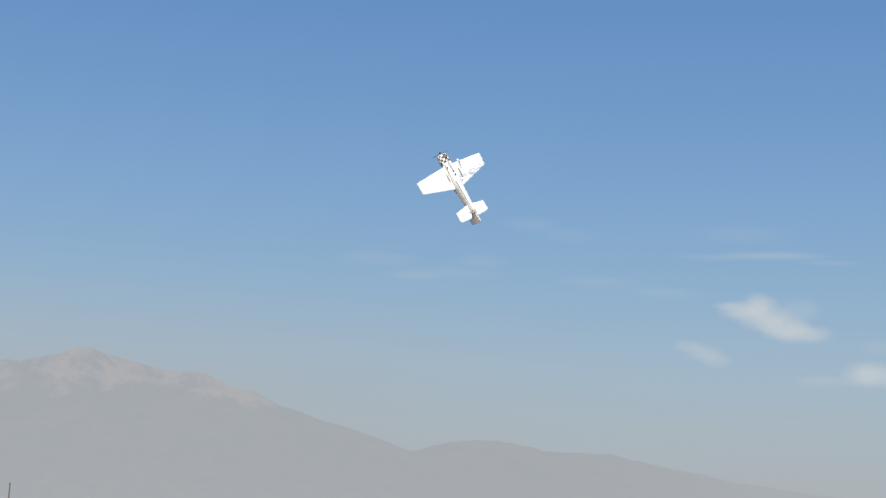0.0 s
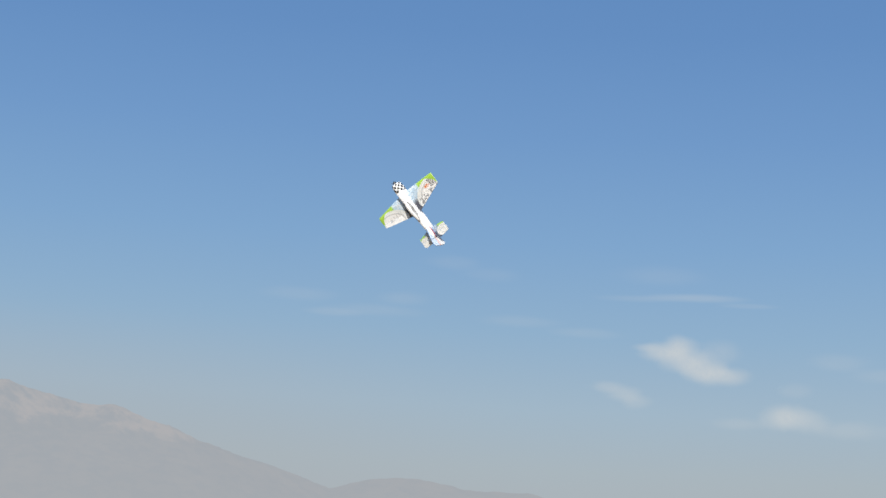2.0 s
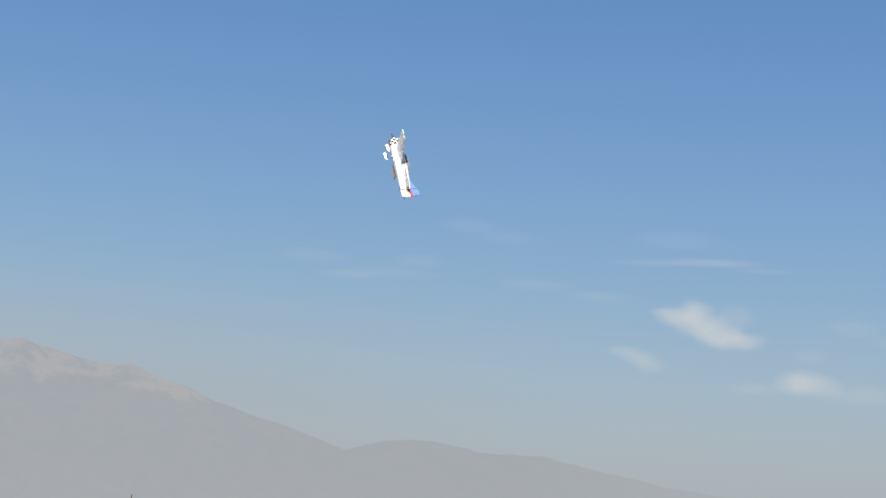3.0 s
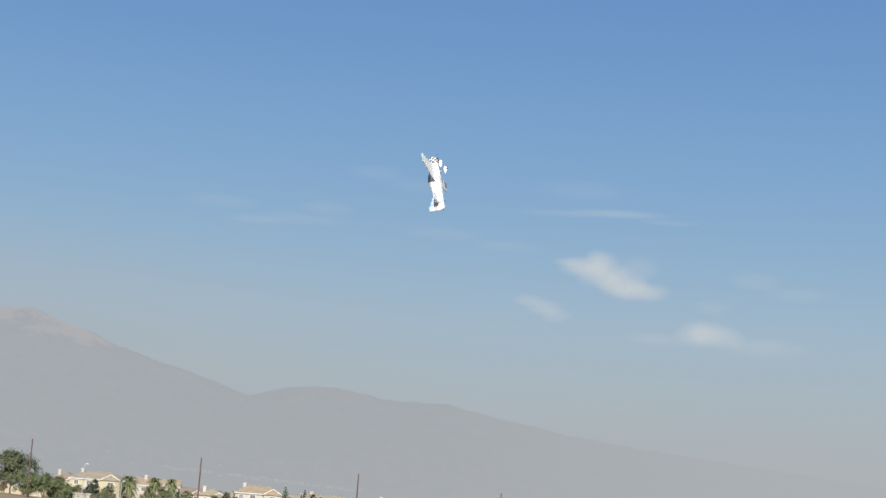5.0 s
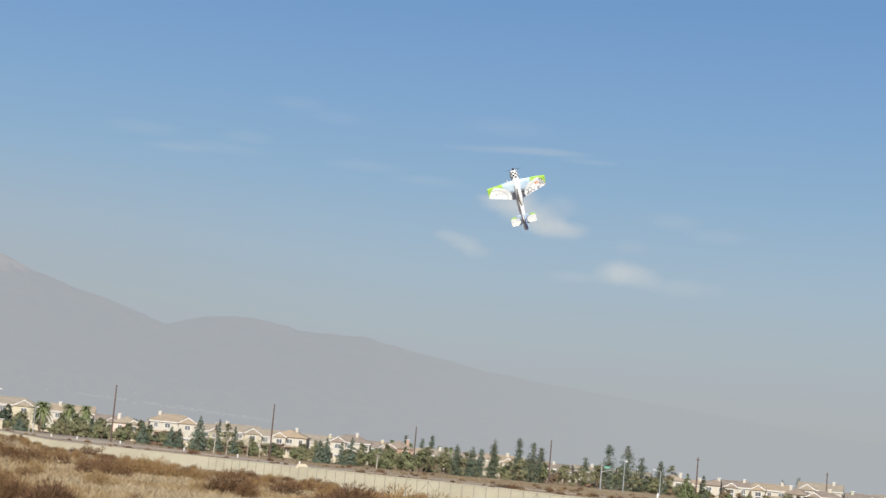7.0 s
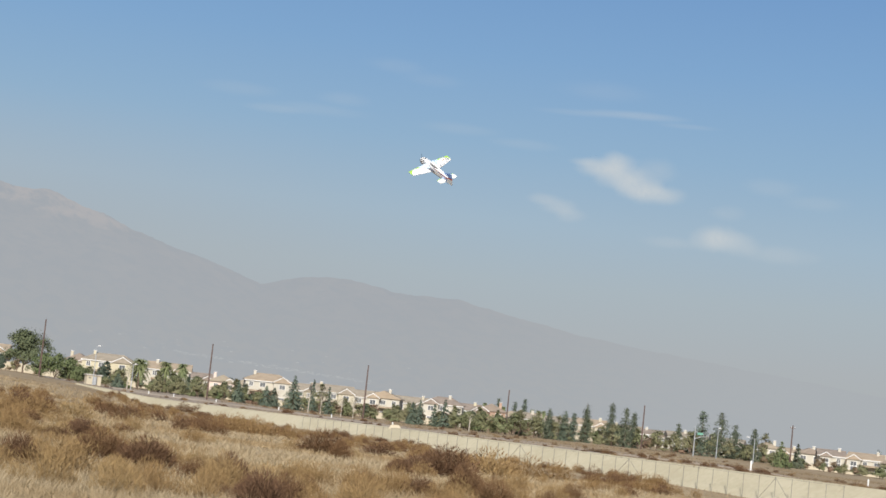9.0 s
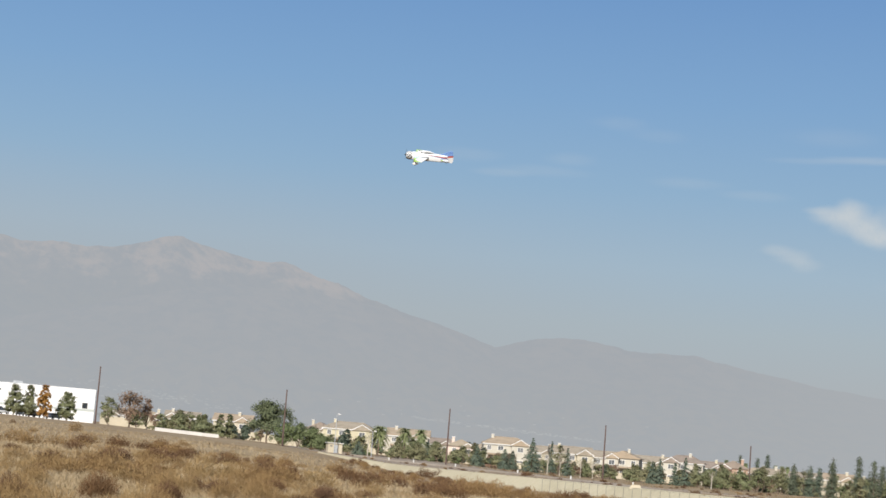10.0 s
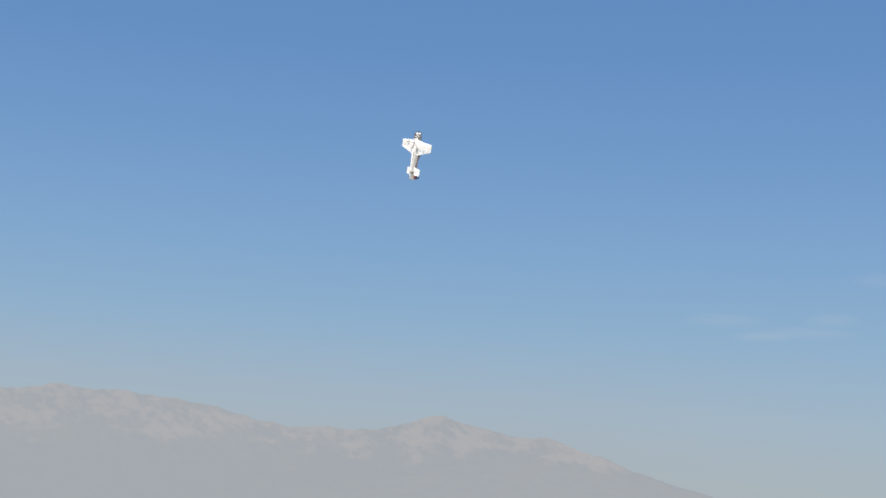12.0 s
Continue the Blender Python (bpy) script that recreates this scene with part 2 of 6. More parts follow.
    col = n.mix(n.step(big, 0.38, 0.62), (0.33, 0.255, 0.16), (0.27, 0.19, 0.105))
    col = n.mix(n.step(mid, 0.45, 0.7), col, (0.34, 0.27, 0.175))
    col = n.mix(n.math("MULTIPLY", n.step(fine, 0.45, 0.7), 0.3), col, (0.19, 0.135, 0.085))
    n.bump(n.math("ADD", mid, fine), 0.25, 0.06)
    return n.done(col)


def straw_material():
    n = Nodes("dry_grass", 0.85, 0, 0.2)
    co = n.coords()
    patch = n.step(n.noise(0.09, 4, co), 0.44, 0.60)
    col = n.mix(n.rnd(True), (0.40, 0.32, 0.205), (0.31, 0.24, 0.14))
    col = n.mix(n.math("MULTIPLY", patch, 0.8), col, (0.27, 0.18, 0.085))
    return n.done(col)


def twig_material(name, a, b, c):
    n = Nodes(name, 0.9, 0, 0.15)
    speck = n.step(n.noise(26, 5, n.coords(), 0.7), 0.35, 0.65)
    tone = n.mix(n.math("MULTIPLY", n.math("ADD", n.rnd(True), speck), 0.5), a, b)
    return n.done(n.mix(n.math("MULTIPLY", n.rnd(), 0.6), tone, c))


M["soil"], M["straw"] = ground_material(), straw_material()
M["twig_dark"] = twig_material("dark_shrub_twigs", (0.10, 0.056, 0.034), (0.165, 0.096, 0.055), (0.19, 0.11, 0.05))
M["twig_gold"] = twig_material("golden_weed_stalks", (0.25, 0.165, 0.072), (0.35, 0.245, 0.118), (0.20, 0.115, 0.05))

# ---------------------------------------------------------------- mesh helpers


def part(name, bm, material, parent=None, label=""):
    """One bmesh, one object, under a thing or a part of one."""
    bmesh.ops.recalc_face_normals(bm, faces=list(bm.faces))
    me = bpy.data.meshes.new(name)
    bm.to_mesh(me)
    bm.free()
    me.materials.append(material)
    ob = new(name, me)
    ob.parent = parent
    return tagged(ob, label)


def part_data(name, verts, faces, material, parent=None, label=""):
    me = bpy.data.meshes.new(name)
    me.from_pydata(verts, [], faces)
    me.materials.append(material)
    ob = new(name, me)
    ob.parent = parent
    return tagged(ob, label)


def box(bm, x0, x1, y0, y1, z0, z1):
    v = [bm.verts.new((x, y, z)) for z in (z0, z1) for y in (y0, y1) for x in (x0, x1)]
    for q in ((0, 2, 3, 1), (4, 5, 7, 6), (0, 1, 5, 4), (2, 6, 7, 3), (0, 4, 6, 2), (1, 3, 7, 5)):
        bm.faces.new([v[i] for i in q])


def box_part(name, dims, material, parent=None, label="", bevel=0.0):
    bm = bmesh.new()
    box(bm, *dims)
    if bevel:
        bmesh.ops.bevel(bm, geom=list(bm.edges), offset=bevel, segments=2, affect="EDGES")
    return part(name, bm, material, parent, label)


def loft(bm, rings, caps=True):
    """Skin between rings of points with as many points each."""
    rows = [[bm.verts.new(p) for p in ring] for ring in rings]
    n = len(rows[0])
    for a, b in zip(rows, rows[1:]):
        for i in range(n):
            bm.faces.new((a[i], a[(i + 1) % n], b[(i + 1) % n], b[i]))
    if caps:
        bm.faces.new(rows[0][::-1])
        bm.faces.new(rows[-1])
    return rows


def tube(bm, path, radii, sides=7):
    rings = []
    for k, (p, r) in enumerate(zip(path, radii)):
        a, b = path[max(k - 1, 0)], path[min(k + 1, len(path) - 1)]
        q = (Vector(b) - Vector(a)).to_track_quat("Z", "Y")
        rings.append([Vector(p) + q @ Vector((r * math.cos(t), r * math.sin(t), 0)) for t in [2 * math.pi * i / sides for i in range(sides)]])
    loft(bm, rings)


def empty(name, m):
    ob = new(name)
    ob.empty_display_size = 0.2
    ob.matrix_basis = m
    return ob


# ---------------------------------------------------------------- ground
AZ_FAR = [-180, -40, -22, -18, -15, -10, -8.6, -6, -3, 0, 3, 14, 16, 20, 30, 180]
Z_FAR = [1.0, 2.4, 2.4, 1.6, 1.0, -0.3, -1.0, -1.4, -2.0, -2.6, -2.9, -2.9, -3.7, -4.2, -4.2, 1.0]
AZ_TOP = [-10, -8, -5.5, -2.5, 3, 8, 40, 60]                   # top of the channel's bank
Z_TOP = [-0.3, -1.2, -2.25, -2.1, -1.92, -1.85, -1.85, -3.0]


def smooth(v, lo, hi):
    s = min(max((v - lo) / (hi - lo), 0), 1)
    return s * s * (3 - 2 * s)


def far_z(az):
    return float(np.interp(az, AZ_FAR, Z_FAR))


def bank_r(az):
    """Distance of the channel's far bank, a straight line that crosses the view."""
    a = radians(az)
    k = 0.873 * math.sin(a) + 0.487 * math.cos(a)
    return min(max(137.5 / k, 130), 400) if k > 0.01 else 400.0


def top_z(az):
    return float(np.interp(az, AZ_TOP, Z_TOP)) if -10 < az < 60 else far_z(az)


def step_h(az):
    return (1.9 * smooth(az, -9, -3) + 0.4 * smooth(az, 2, 7) + 0.4 * smooth(az, 11, 16)) * (1 - smooth(az, 31, 40))


def ground_z(x, y):
    r, az = math.hypot(x, y), math.degrees(math.atan2(x, y))
    w = bank_r(az)
    if r > w + 0.2:
        f = min((r - w) / 120, 1)                              # the terrace falls away evenly to the houses
        return top_z(az) * (1 - f) + far_z(az) * f
    z = (top_z(az) - step_h(az)) * smooth(r, 12, w) ** 0.8
    return z + 0.12 * noise.noise(Vector((x * 0.08, y * 0.08, 0))) * smooth(r, 5, 20) * (1 - smooth(r, w * 0.8, w))


def at(az, r):
    a = radians(az)
    return r * math.sin(a), r * math.cos(a)


def build_ground():
    azs = list(np.arange(-180, -36, 6)) + list(np.arange(-36, 42, 0.5)) + list(np.arange(42, 180, 6))
    fr = [0.01, 0.03, 0.05, 0.07, 0.09, 0.11, 0.14, 0.17, 0.2, 0.24, 0.28, 0.33, 0.38, 0.44, 0.5, 0.57, 0.64, 0.71, 0.78, 0.85, 0.92, 0.97, 1.0]
    outer = [0.25, 6, 20, 60, 120, 200, 400, 900, 2000, 4600]
    verts, faces = [(0, 0, ground_z(0, 0.1))], []
    rows = len(fr) + len(outer)
    for az in azs:
        w = bank_r(az)
        for r in [w * f for f in fr] + [w + o for o in outer]:
            x, y = at(az, r)
            verts.append((x, y, ground_z(x, y)))
    n = len(azs)
    for i in range(n):
        a, b = 1 + i * rows, 1 + ((i + 1) % n) * rows
        faces.append((0, b, a))
        for k in range(rows - 1):
            faces.append((a + k, b + k, b + k + 1, a + k + 1))
    ob = part_data("ground", verts, faces, M["soil"])
    for p in ob.data.polygons:
        p.use_smooth = True
    tagged(ob, "dry brown open field with trampled straw and bare soil", "field", kind="structure")


build_ground()


def strip(name, az0, az1, off0, off1, lift, material, label, category):
    """A flat band of ground that runs along behind the bank."""
    verts, faces = [], []
    azs = np.arange(az0, az1 + 0.01, 0.5)
    for az in azs:
        for o in (off0, off1):
            x, y = at(az, bank_r(az) + o)
            verts.append((x, y, ground_z(x, y) + lift))
    for i in range(len(azs) - 1):
        faces.append((2 * i, 2 * i + 2, 2 * i + 3, 2 * i + 1))
    return tagged(part_data(name, verts, faces, material), label, category, kind="structure")


M["dust"] = surface("grey_brown_earth", (0.27, 0.215, 0.16), (0.37, 0.305, 0.235), 0.05, 0.95)
strip("pavement", -9, 21, 0.7, 38, 0.03, M["dust"], "bare grey-brown earth terrace behind the channel wall", "terrace")
strip("road", -9, 21, 38, 62, 0.05, M["dirt"], "pale dirt service road behind the channel wall", "road")
strip("verge", -9, 21, 62, 120, 0.03, M["dust"], "bare grey-brown earth before the houses", "terrace")


def build_bank():
    """The sloping far bank of the channel: tan concrete panels that lean back, with a coping."""
    azs = np.arange(-8.0, 30.1, 0.75)
    for k, (a, b) in enumerate(zip(azs, azs[1:])):
        (x0, y0), (x1, y1) = at(a, bank_r(a)), at(b - 0.012, bank_r(b - 0.012))
        nx, ny = (y1 - y0), -(x1 - x0)
        ln = math.hypot(nx, ny)
        nx, ny = -abs(nx / ln), -abs(ny / ln)                # towards the spectator
        v = []
        for x, y, az in ((x0, y0, a), (x1, y1, b)):
            zb, zt = top_z(az) - step_h(az), top_z(az)
            foot = 3.2 * (zt - zb) / 1.9
            v += [(x + nx * foot, y + ny * foot, zb - 0.3), (x - nx * 0.05, y - ny * 0.05, zt + 0.08), (x - nx * 0.6, y - ny * 0.6, zt + 0.08), (x - nx * 0.6, y - ny * 0.6, zb - 0.3)]
        faces = [(0, 1, 5, 4), (1, 2, 6, 5), (2, 3, 7, 6), (3, 0, 4, 7), (0, 3, 2, 1), (4, 5, 6, 7)]
        part_data("panel", v, faces, M["wall_tan"], bank)


bank = tagged(empty("channel_wall", pose(0, 0, 0)), "long sloping tan concrete bank of the flood channel", "wall", kind="structure")
build_bank()

# ---------------------------------------------------------------- mountains and clouds, far behind


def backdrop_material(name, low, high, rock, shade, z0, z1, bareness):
    """Distance seen through miles of haze, which is mixed into the emission colours."""
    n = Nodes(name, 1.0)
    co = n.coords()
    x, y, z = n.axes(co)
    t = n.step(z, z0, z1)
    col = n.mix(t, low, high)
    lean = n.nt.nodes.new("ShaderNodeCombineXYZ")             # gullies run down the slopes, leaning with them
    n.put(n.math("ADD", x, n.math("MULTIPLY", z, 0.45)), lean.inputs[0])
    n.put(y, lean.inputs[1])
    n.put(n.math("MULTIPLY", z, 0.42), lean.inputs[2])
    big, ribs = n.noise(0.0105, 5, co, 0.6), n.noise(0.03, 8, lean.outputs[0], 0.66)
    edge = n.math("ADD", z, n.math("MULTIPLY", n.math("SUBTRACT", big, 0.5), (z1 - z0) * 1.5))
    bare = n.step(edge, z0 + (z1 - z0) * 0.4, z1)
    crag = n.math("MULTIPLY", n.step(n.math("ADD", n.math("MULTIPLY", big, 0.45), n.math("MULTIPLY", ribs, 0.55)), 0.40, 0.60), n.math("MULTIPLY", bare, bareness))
    # shade of the gullies, put into the colour
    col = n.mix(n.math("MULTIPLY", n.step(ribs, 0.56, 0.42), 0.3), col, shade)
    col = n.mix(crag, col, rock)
    col = n.mix(n.math("MULTIPLY", n.step(x, 80, 1150), 0.88), col, lin(171, 176, 180)[:3])      # haze tone mixed in more strongly to the east
    col = n.mix(n.math("MULTIPLY", n.step(x, -1000, -1700), 0.15), col, lin(165, 172, 178)[:3])     # and a little to the west
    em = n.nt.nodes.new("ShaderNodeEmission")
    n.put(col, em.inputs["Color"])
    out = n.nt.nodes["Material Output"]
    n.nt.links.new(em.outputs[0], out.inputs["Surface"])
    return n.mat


def build_range(name, r, heights, jag, material, label):
    """A mountain range round part of the horizon. heights: degrees of azimuth and of height of its crest."""
    az_k, el_k = [h[0] for h in heights], [h[1] for h in heights]
    azs = np.arange(az_k[0], az_k[-1], 0.12)
    verts, faces, rows = [], [], 12
    for az in azs:
        el = float(np.interp(az, az_k, el_k))
        el += jag * (noise.noise(Vector((az * 0.9, 3.1, r * 0.01))) + 0.6 * noise.noise(Vector((az * 2.7, 7.7, 0))) + 0.35 * noise.noise(Vector((az * 7.0, 1.3, 0))))
        top = EYE_Z + r * math.tan(radians(el))
        for k in range(rows):
            f = k / (rows - 1)
            x, y = at(az, r - 650 * (1 - f) + 60 * noise.noise(Vector((az * 1.5, f * 4, 0))) * (1 - f))
            verts.append((x, y, -6 + (top + 6) * f))
    for i in range(len(azs) - 1):
        for k in range(rows - 1):
            a = i * rows + k
            faces.append((a, a + rows, a + rows + 1, a + 1))
    ob = part_data(name, verts, faces, material)
    tagged(ob, label, "mountains", kind="structure")


# tones already carry the haze; the slopes glow and take no sunlight
M["peaks"] = backdrop_material("peaks_painted_haze", lin(164, 169, 174)[:3], lin(164, 169, 175)[:3], lin(185, 181, 181)[:3], lin(159, 166, 174)[:3], 285, 450, 0.54)
M["foothills"] = backdrop_material("foothills_painted_haze", lin(168, 171, 174)[:3], lin(164, 169, 175)[:3], lin(169, 172, 176)[:3], lin(160, 167, 174)[:3], 20, 330, 0.5)
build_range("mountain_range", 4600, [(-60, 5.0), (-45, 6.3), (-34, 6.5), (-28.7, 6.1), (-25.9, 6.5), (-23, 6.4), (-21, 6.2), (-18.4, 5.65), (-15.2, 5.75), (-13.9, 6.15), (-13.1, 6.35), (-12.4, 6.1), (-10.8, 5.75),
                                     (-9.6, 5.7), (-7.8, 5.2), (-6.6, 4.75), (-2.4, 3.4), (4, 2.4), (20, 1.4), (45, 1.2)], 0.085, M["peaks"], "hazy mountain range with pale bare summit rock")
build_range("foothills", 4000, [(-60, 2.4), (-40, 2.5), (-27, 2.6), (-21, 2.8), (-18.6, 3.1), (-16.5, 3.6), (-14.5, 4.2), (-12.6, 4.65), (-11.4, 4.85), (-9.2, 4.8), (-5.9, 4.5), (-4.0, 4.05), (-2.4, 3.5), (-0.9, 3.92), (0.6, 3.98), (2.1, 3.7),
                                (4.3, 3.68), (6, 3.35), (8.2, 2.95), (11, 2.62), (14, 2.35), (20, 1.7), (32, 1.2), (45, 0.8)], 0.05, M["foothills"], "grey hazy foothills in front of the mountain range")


def cloud_material(name, lobes, seed, streak):
    """A soft drift of vapour: several lobes run together, noise eats their edges. lobes: middle and half size in degrees, density."""
    n = Nodes(name, 1.0)
    co = n.coords()
    x, y, z = n.axes(co)
    vec = n.nt.nodes.new("ShaderNodeMapping")
    vec.inputs["Location"].default_value = (seed * 3.7, 0, seed * 2.3)
    vec.inputs["Scale"].default_value = (1.0 / streak, 1.0, 1.0)
    n.put(co, vec.inputs["Vector"])
    warp = n.math("MULTIPLY", n.math("SUBTRACT", n.noise(1.5, 6, vec.outputs[0], 0.6), 0.5), 0.95)
    clear = 1.0
    for u, v, ru, rv, w in lobes:
        dx = n.math("DIVIDE", n.math("SUBTRACT", x, u), ru)
        dz = n.math("DIVIDE", n.math("SUBTRACT", z, v), rv)
        d = n.math("SQRT", n.math("ADD", n.math("MULTIPLY", dx, dx), n.math("MULTIPLY", dz, dz)))
        body = n.math("MULTIPLY", n.step(n.math("ADD", d, warp), 1.35, 0.2), w)
        clear = n.math("MULTIPLY", n.math("SUBTRACT", 1.0, body), clear)
    wisps = n.step(n.noise(3.0, 7, vec.outputs[0], 0.65), 0.3, 0.7)
    alpha = n.math("MULTIPLY", n.math("SUBTRACT", 1.0, clear), n.math("ADD", n.math("MULTIPLY", wisps, 0.3), 0.7))
    em = n.nt.nodes.new("ShaderNodeEmission")
    em.inputs["Color"].default_value = lin(207, 210, 210)
    tr = n.nt.nodes.new("ShaderNodeBsdfTransparent")
    mx = n.nt.nodes.new("ShaderNodeMixShader")
    n.put(alpha, mx.inputs[0])
    n.nt.links.new(tr.outputs[0], mx.inputs[1])
    n.nt.links.new(em.outputs[0], mx.inputs[2])
    n.nt.links.new(mx.outputs[0], n.nt.nodes["Material Output"].inputs["Surface"])
    return n.mat


def cloud(az, el, lobes, seed, label, streak=1.0):
    """A far cloud about a middle; its own space is in degrees of the sky."""
    r = 4780 + 6 * seed
    wide = max(abs(u) + 2.1 * ru for u, v, ru, rv, w in lobes)
    high = max(abs(v) + 2.1 * rv for u, v, ru, rv, w in lobes)
    bm = bmesh.new()
    bmesh.ops.create_grid(bm, x_segments=12, y_segments=8, size=1.0)
    for v in bm.verts:
        v.co = Vector((v.co.x * wide, 0.12 * (v.co.x ** 2 + v.co.y ** 2), v.co.y * high))
    ob = part("cloud", bm, cloud_material("cloud_vapour", lobes, seed, streak))
    x, y = at(az, r)
    k = r * radians(1)
    ob.matrix_basis = pose(x, y, EYE_Z + r * math.tan(radians(el)), 0, 0, -az) @ Matrix.Diagonal((k, 40, k, 1))
    ob.visible_shadow = False
    tagged(ob, label, "cloud", group="clouds in the sky", kind="structure")


SMALL, WISP = "small soft white cumulus cloud in a hazy sky", "thin wisp of high white cloud"
cloud(9.4, 8.3, [(-0.75, 0.25, 0.85, 0.33, 0.7), (-0.3, 0.5, 0.55, 0.36, 0.55), (0.0, 0.0, 0.95, 0.42, 0.7), (0.55, -0.25, 0.8, 0.36, 0.5), (0.95, -0.45, 1.0, 0.32, 0.65), (-1.4, 0.42, 0.5, 0.14, 0.3), (1.0, 0.3, 0.7, 0.4, 0.2)], 1, SMALL)
cloud(12.7, 6.5, [(-0.1, 0.08, 0.75, 0.42, 0.62), (0.5, -0.05, 0.8, 0.36, 0.35), (2.0, -0.3, 1.2, 0.3, 0.2), (-1.6, -0.2, 0.9, 0.2, 0.17), (0.2, 0.95, 0.6, 0.25, 0.12)], 2, SMALL)
cloud(7.2, 7.15, [(-0.4, 0.2, 0.6, 0.2, 0.3), (0.1, -0.02, 0.6, 0.26, 0.36), (0.5, -0.25, 0.5, 0.24, 0.25)], 3, SMALL)
cloud(9.0, 10.38, [(-1.4, -0.06, 1.3, 0.12, 0.12), (0.6, 0.02, 1.7, 0.14, 0.22), (-0.6, 0.75, 1.6, 0.35, 0.08), (2.4, -0.2, 1.0, 0.1, 0.12)], 4, WISP, 3.0)
cloud(-1.4, 9.7, [(-1.2, -0.35, 1.0, 0.14, 0.13), (1.1, 0.25, 0.9, 0.24, 0.1), (-2.4, 0.2, 1.2, 0.25, 0.1), (0.2, -0.2, 1.6, 0.2, 0.1)], 5, WISP, 2.5)
cloud(1.6, 11.1, [(-0.3, 0.15, 1.0, 0.26, 0.09), (1.0, -0.2, 1.1, 0.24, 0.07)], 6, WISP, 2.0)
cloud(4.5, 9.4, [(-0.8, 0.0, 1.4, 0.2, 0.1), (1.4, -0.3, 1.2, 0.18, 0.1)], 7, WISP, 3.0)
cloud(14.9, 8.3, [(-0.6, 0.1, 1.0, 0.3, 0.13), (0.9, -0.3, 1.0, 0.25, 0.12)], 8, WISP, 2.0)

# ---------------------------------------------------------------- trees


class Tree:
    """Collects leaves, each a small bent quad."""

    def __init__(self, seed):
        self.rng = np.random.default_rng(seed)
        self.v, self.f = [], []

    def leaves(self, pts, size, outward, ratio=0.6):
        """Leaves at pts, turned to the light: each faces roughly outward."""
        rng = self.rng
        pts = np.asarray(pts, float)
        n = len(pts)
        face = np.asarray(outward, float)
        face = face / (np.linalg.norm(face, axis=1)[:, None] + 1e-9) + (0, 0, 0.25) + rng.normal(size=(n, 3)) * 0.38
        face /= np.linalg.norm(face, axis=1)[:, None] + 1e-9
        a = np.cross(face, rng.normal(size=(n, 3)))
        a /= np.linalg.norm(a, axis=1)[:, None]
        b = np.cross(face, a)
        b /= np.linalg.norm(b, axis=1)[:, None] + 1e-9
        s = (size * rng.uniform(0.6, 1.35, n))[:, None]
        a, b = a * s * 0.5, b * s * 0.5 * ratio
        k = len(self.v)
        quad = np.stack([pts - a, pts - b * 0.9, pts + a, pts + b], 1).reshape(-1, 3)
        self.v += quad.tolist()
        self.f += [(k + 4 * i, k + 4 * i + 1, k + 4 * i + 2, k + 4 * i + 3) for i in range(n)]

    def put(self, name, material, parent):
        return part_data(name, self.v, self.f, material, parent)


def stand(name, az, r, label, category, group, rz=0.0):
    x, y = at(az, r)
    return tagged(empty(name, pose(x, y, ground_z(x, y) - 0.05, 0, 0, rz)), label, category, group)


def conifer(az, r, top, w, seed, mat="spruce", label="blue-green conical spruce beside the houses"):
    """Cone of drooping whorls on a straight trunk. top: height of its tip above the eye's zero."""
    rng = np.random.default_rng(seed)
    x, y = at(az, r)
    h = top - ground_z(x, y)
    tree = stand("conifer", az, r, label, "tree", "conifers")
    bm = bmesh.new()
    tube(bm, [(0, 0, 0), (0, 0, h * 0.5), (0, 0, h * 0.97)], [h * 0.02, h * 0.012, 0.03], 6)
    part("trunk", bm, M["bark"], tree)
    t, pts = Tree(seed), []
    levels = int(10 + h * 1.6)
    for k in range(levels):
        u = (k + rng.uniform(0, 0.6)) / levels
        z = h * (0.06 + 0.94 * u)
        rad = w * 0.68 * (1 - u) ** 0.8 * rng.uniform(0.75, 1.15) + 0.08
        for b in range(int(7 + 10 * (1 - u))):
            ang, ln = rng.uniform(0, 2 * math.pi), rad * rng.uniform(0.55, 1.1)
            for s in np.linspace(0.25, 1, max(3, int(ln / 0.28))):
                pts.append((math.cos(ang) * ln * s, math.sin(ang) * ln * s, z - 0.22 * ln * s * s + rng.normal() * 0.06))
    t.leaves(pts, 0.46, np.asarray(pts) * (1, 1, 0) + (0, 0, 0.25), 0.6)
    t.put("crown", M[mat], tree)


def tall_pine(az, r, top, w, seed):
    """Narrow, ragged pine with gaps between its tufts."""
    rng = np.random.default_rng(seed)
    x, y = at(az, r)
    h = top - ground_z(x, y)
    tree = stand("pine", az, r, "tall narrow dark pine with a ragged top", "tree", "pines")
    bm = bmesh.new()
    tube(bm, [(0, 0, 0), (0.1, 0, h * 0.5), (0, 0.1, h * 0.98)], [0.22, 0.13, 0.03], 6)
    part("trunk", bm, M["bark"], tree)
    t, pts = Tree(seed), []
    for k in range(int(h * 23)):
        u = 1 - rng.uniform(0, 1) ** 0.72
        ang = rng.uniform(0, 2 * math.pi)
        rad = w * 0.74 * (1.03 - u) ** 0.75 * rng.uniform(0.05, 1.1)
        c = np.array([math.cos(ang) * rad, math.sin(ang) * rad, h * u])
        pts += (c + rng.normal(size=(11, 3)) * (0.32, 0.32, 0.2)).tolist()
    t.leaves(pts, 0.38, np.asarray(pts) * (1, 1, 0) + (0, 0, 0.25), 0.5)
    t.put("crown", M[mat_of(rng)], tree)


def mat_of(rng):
    return "pine" if rng.random() < 0.7 else "spruce"


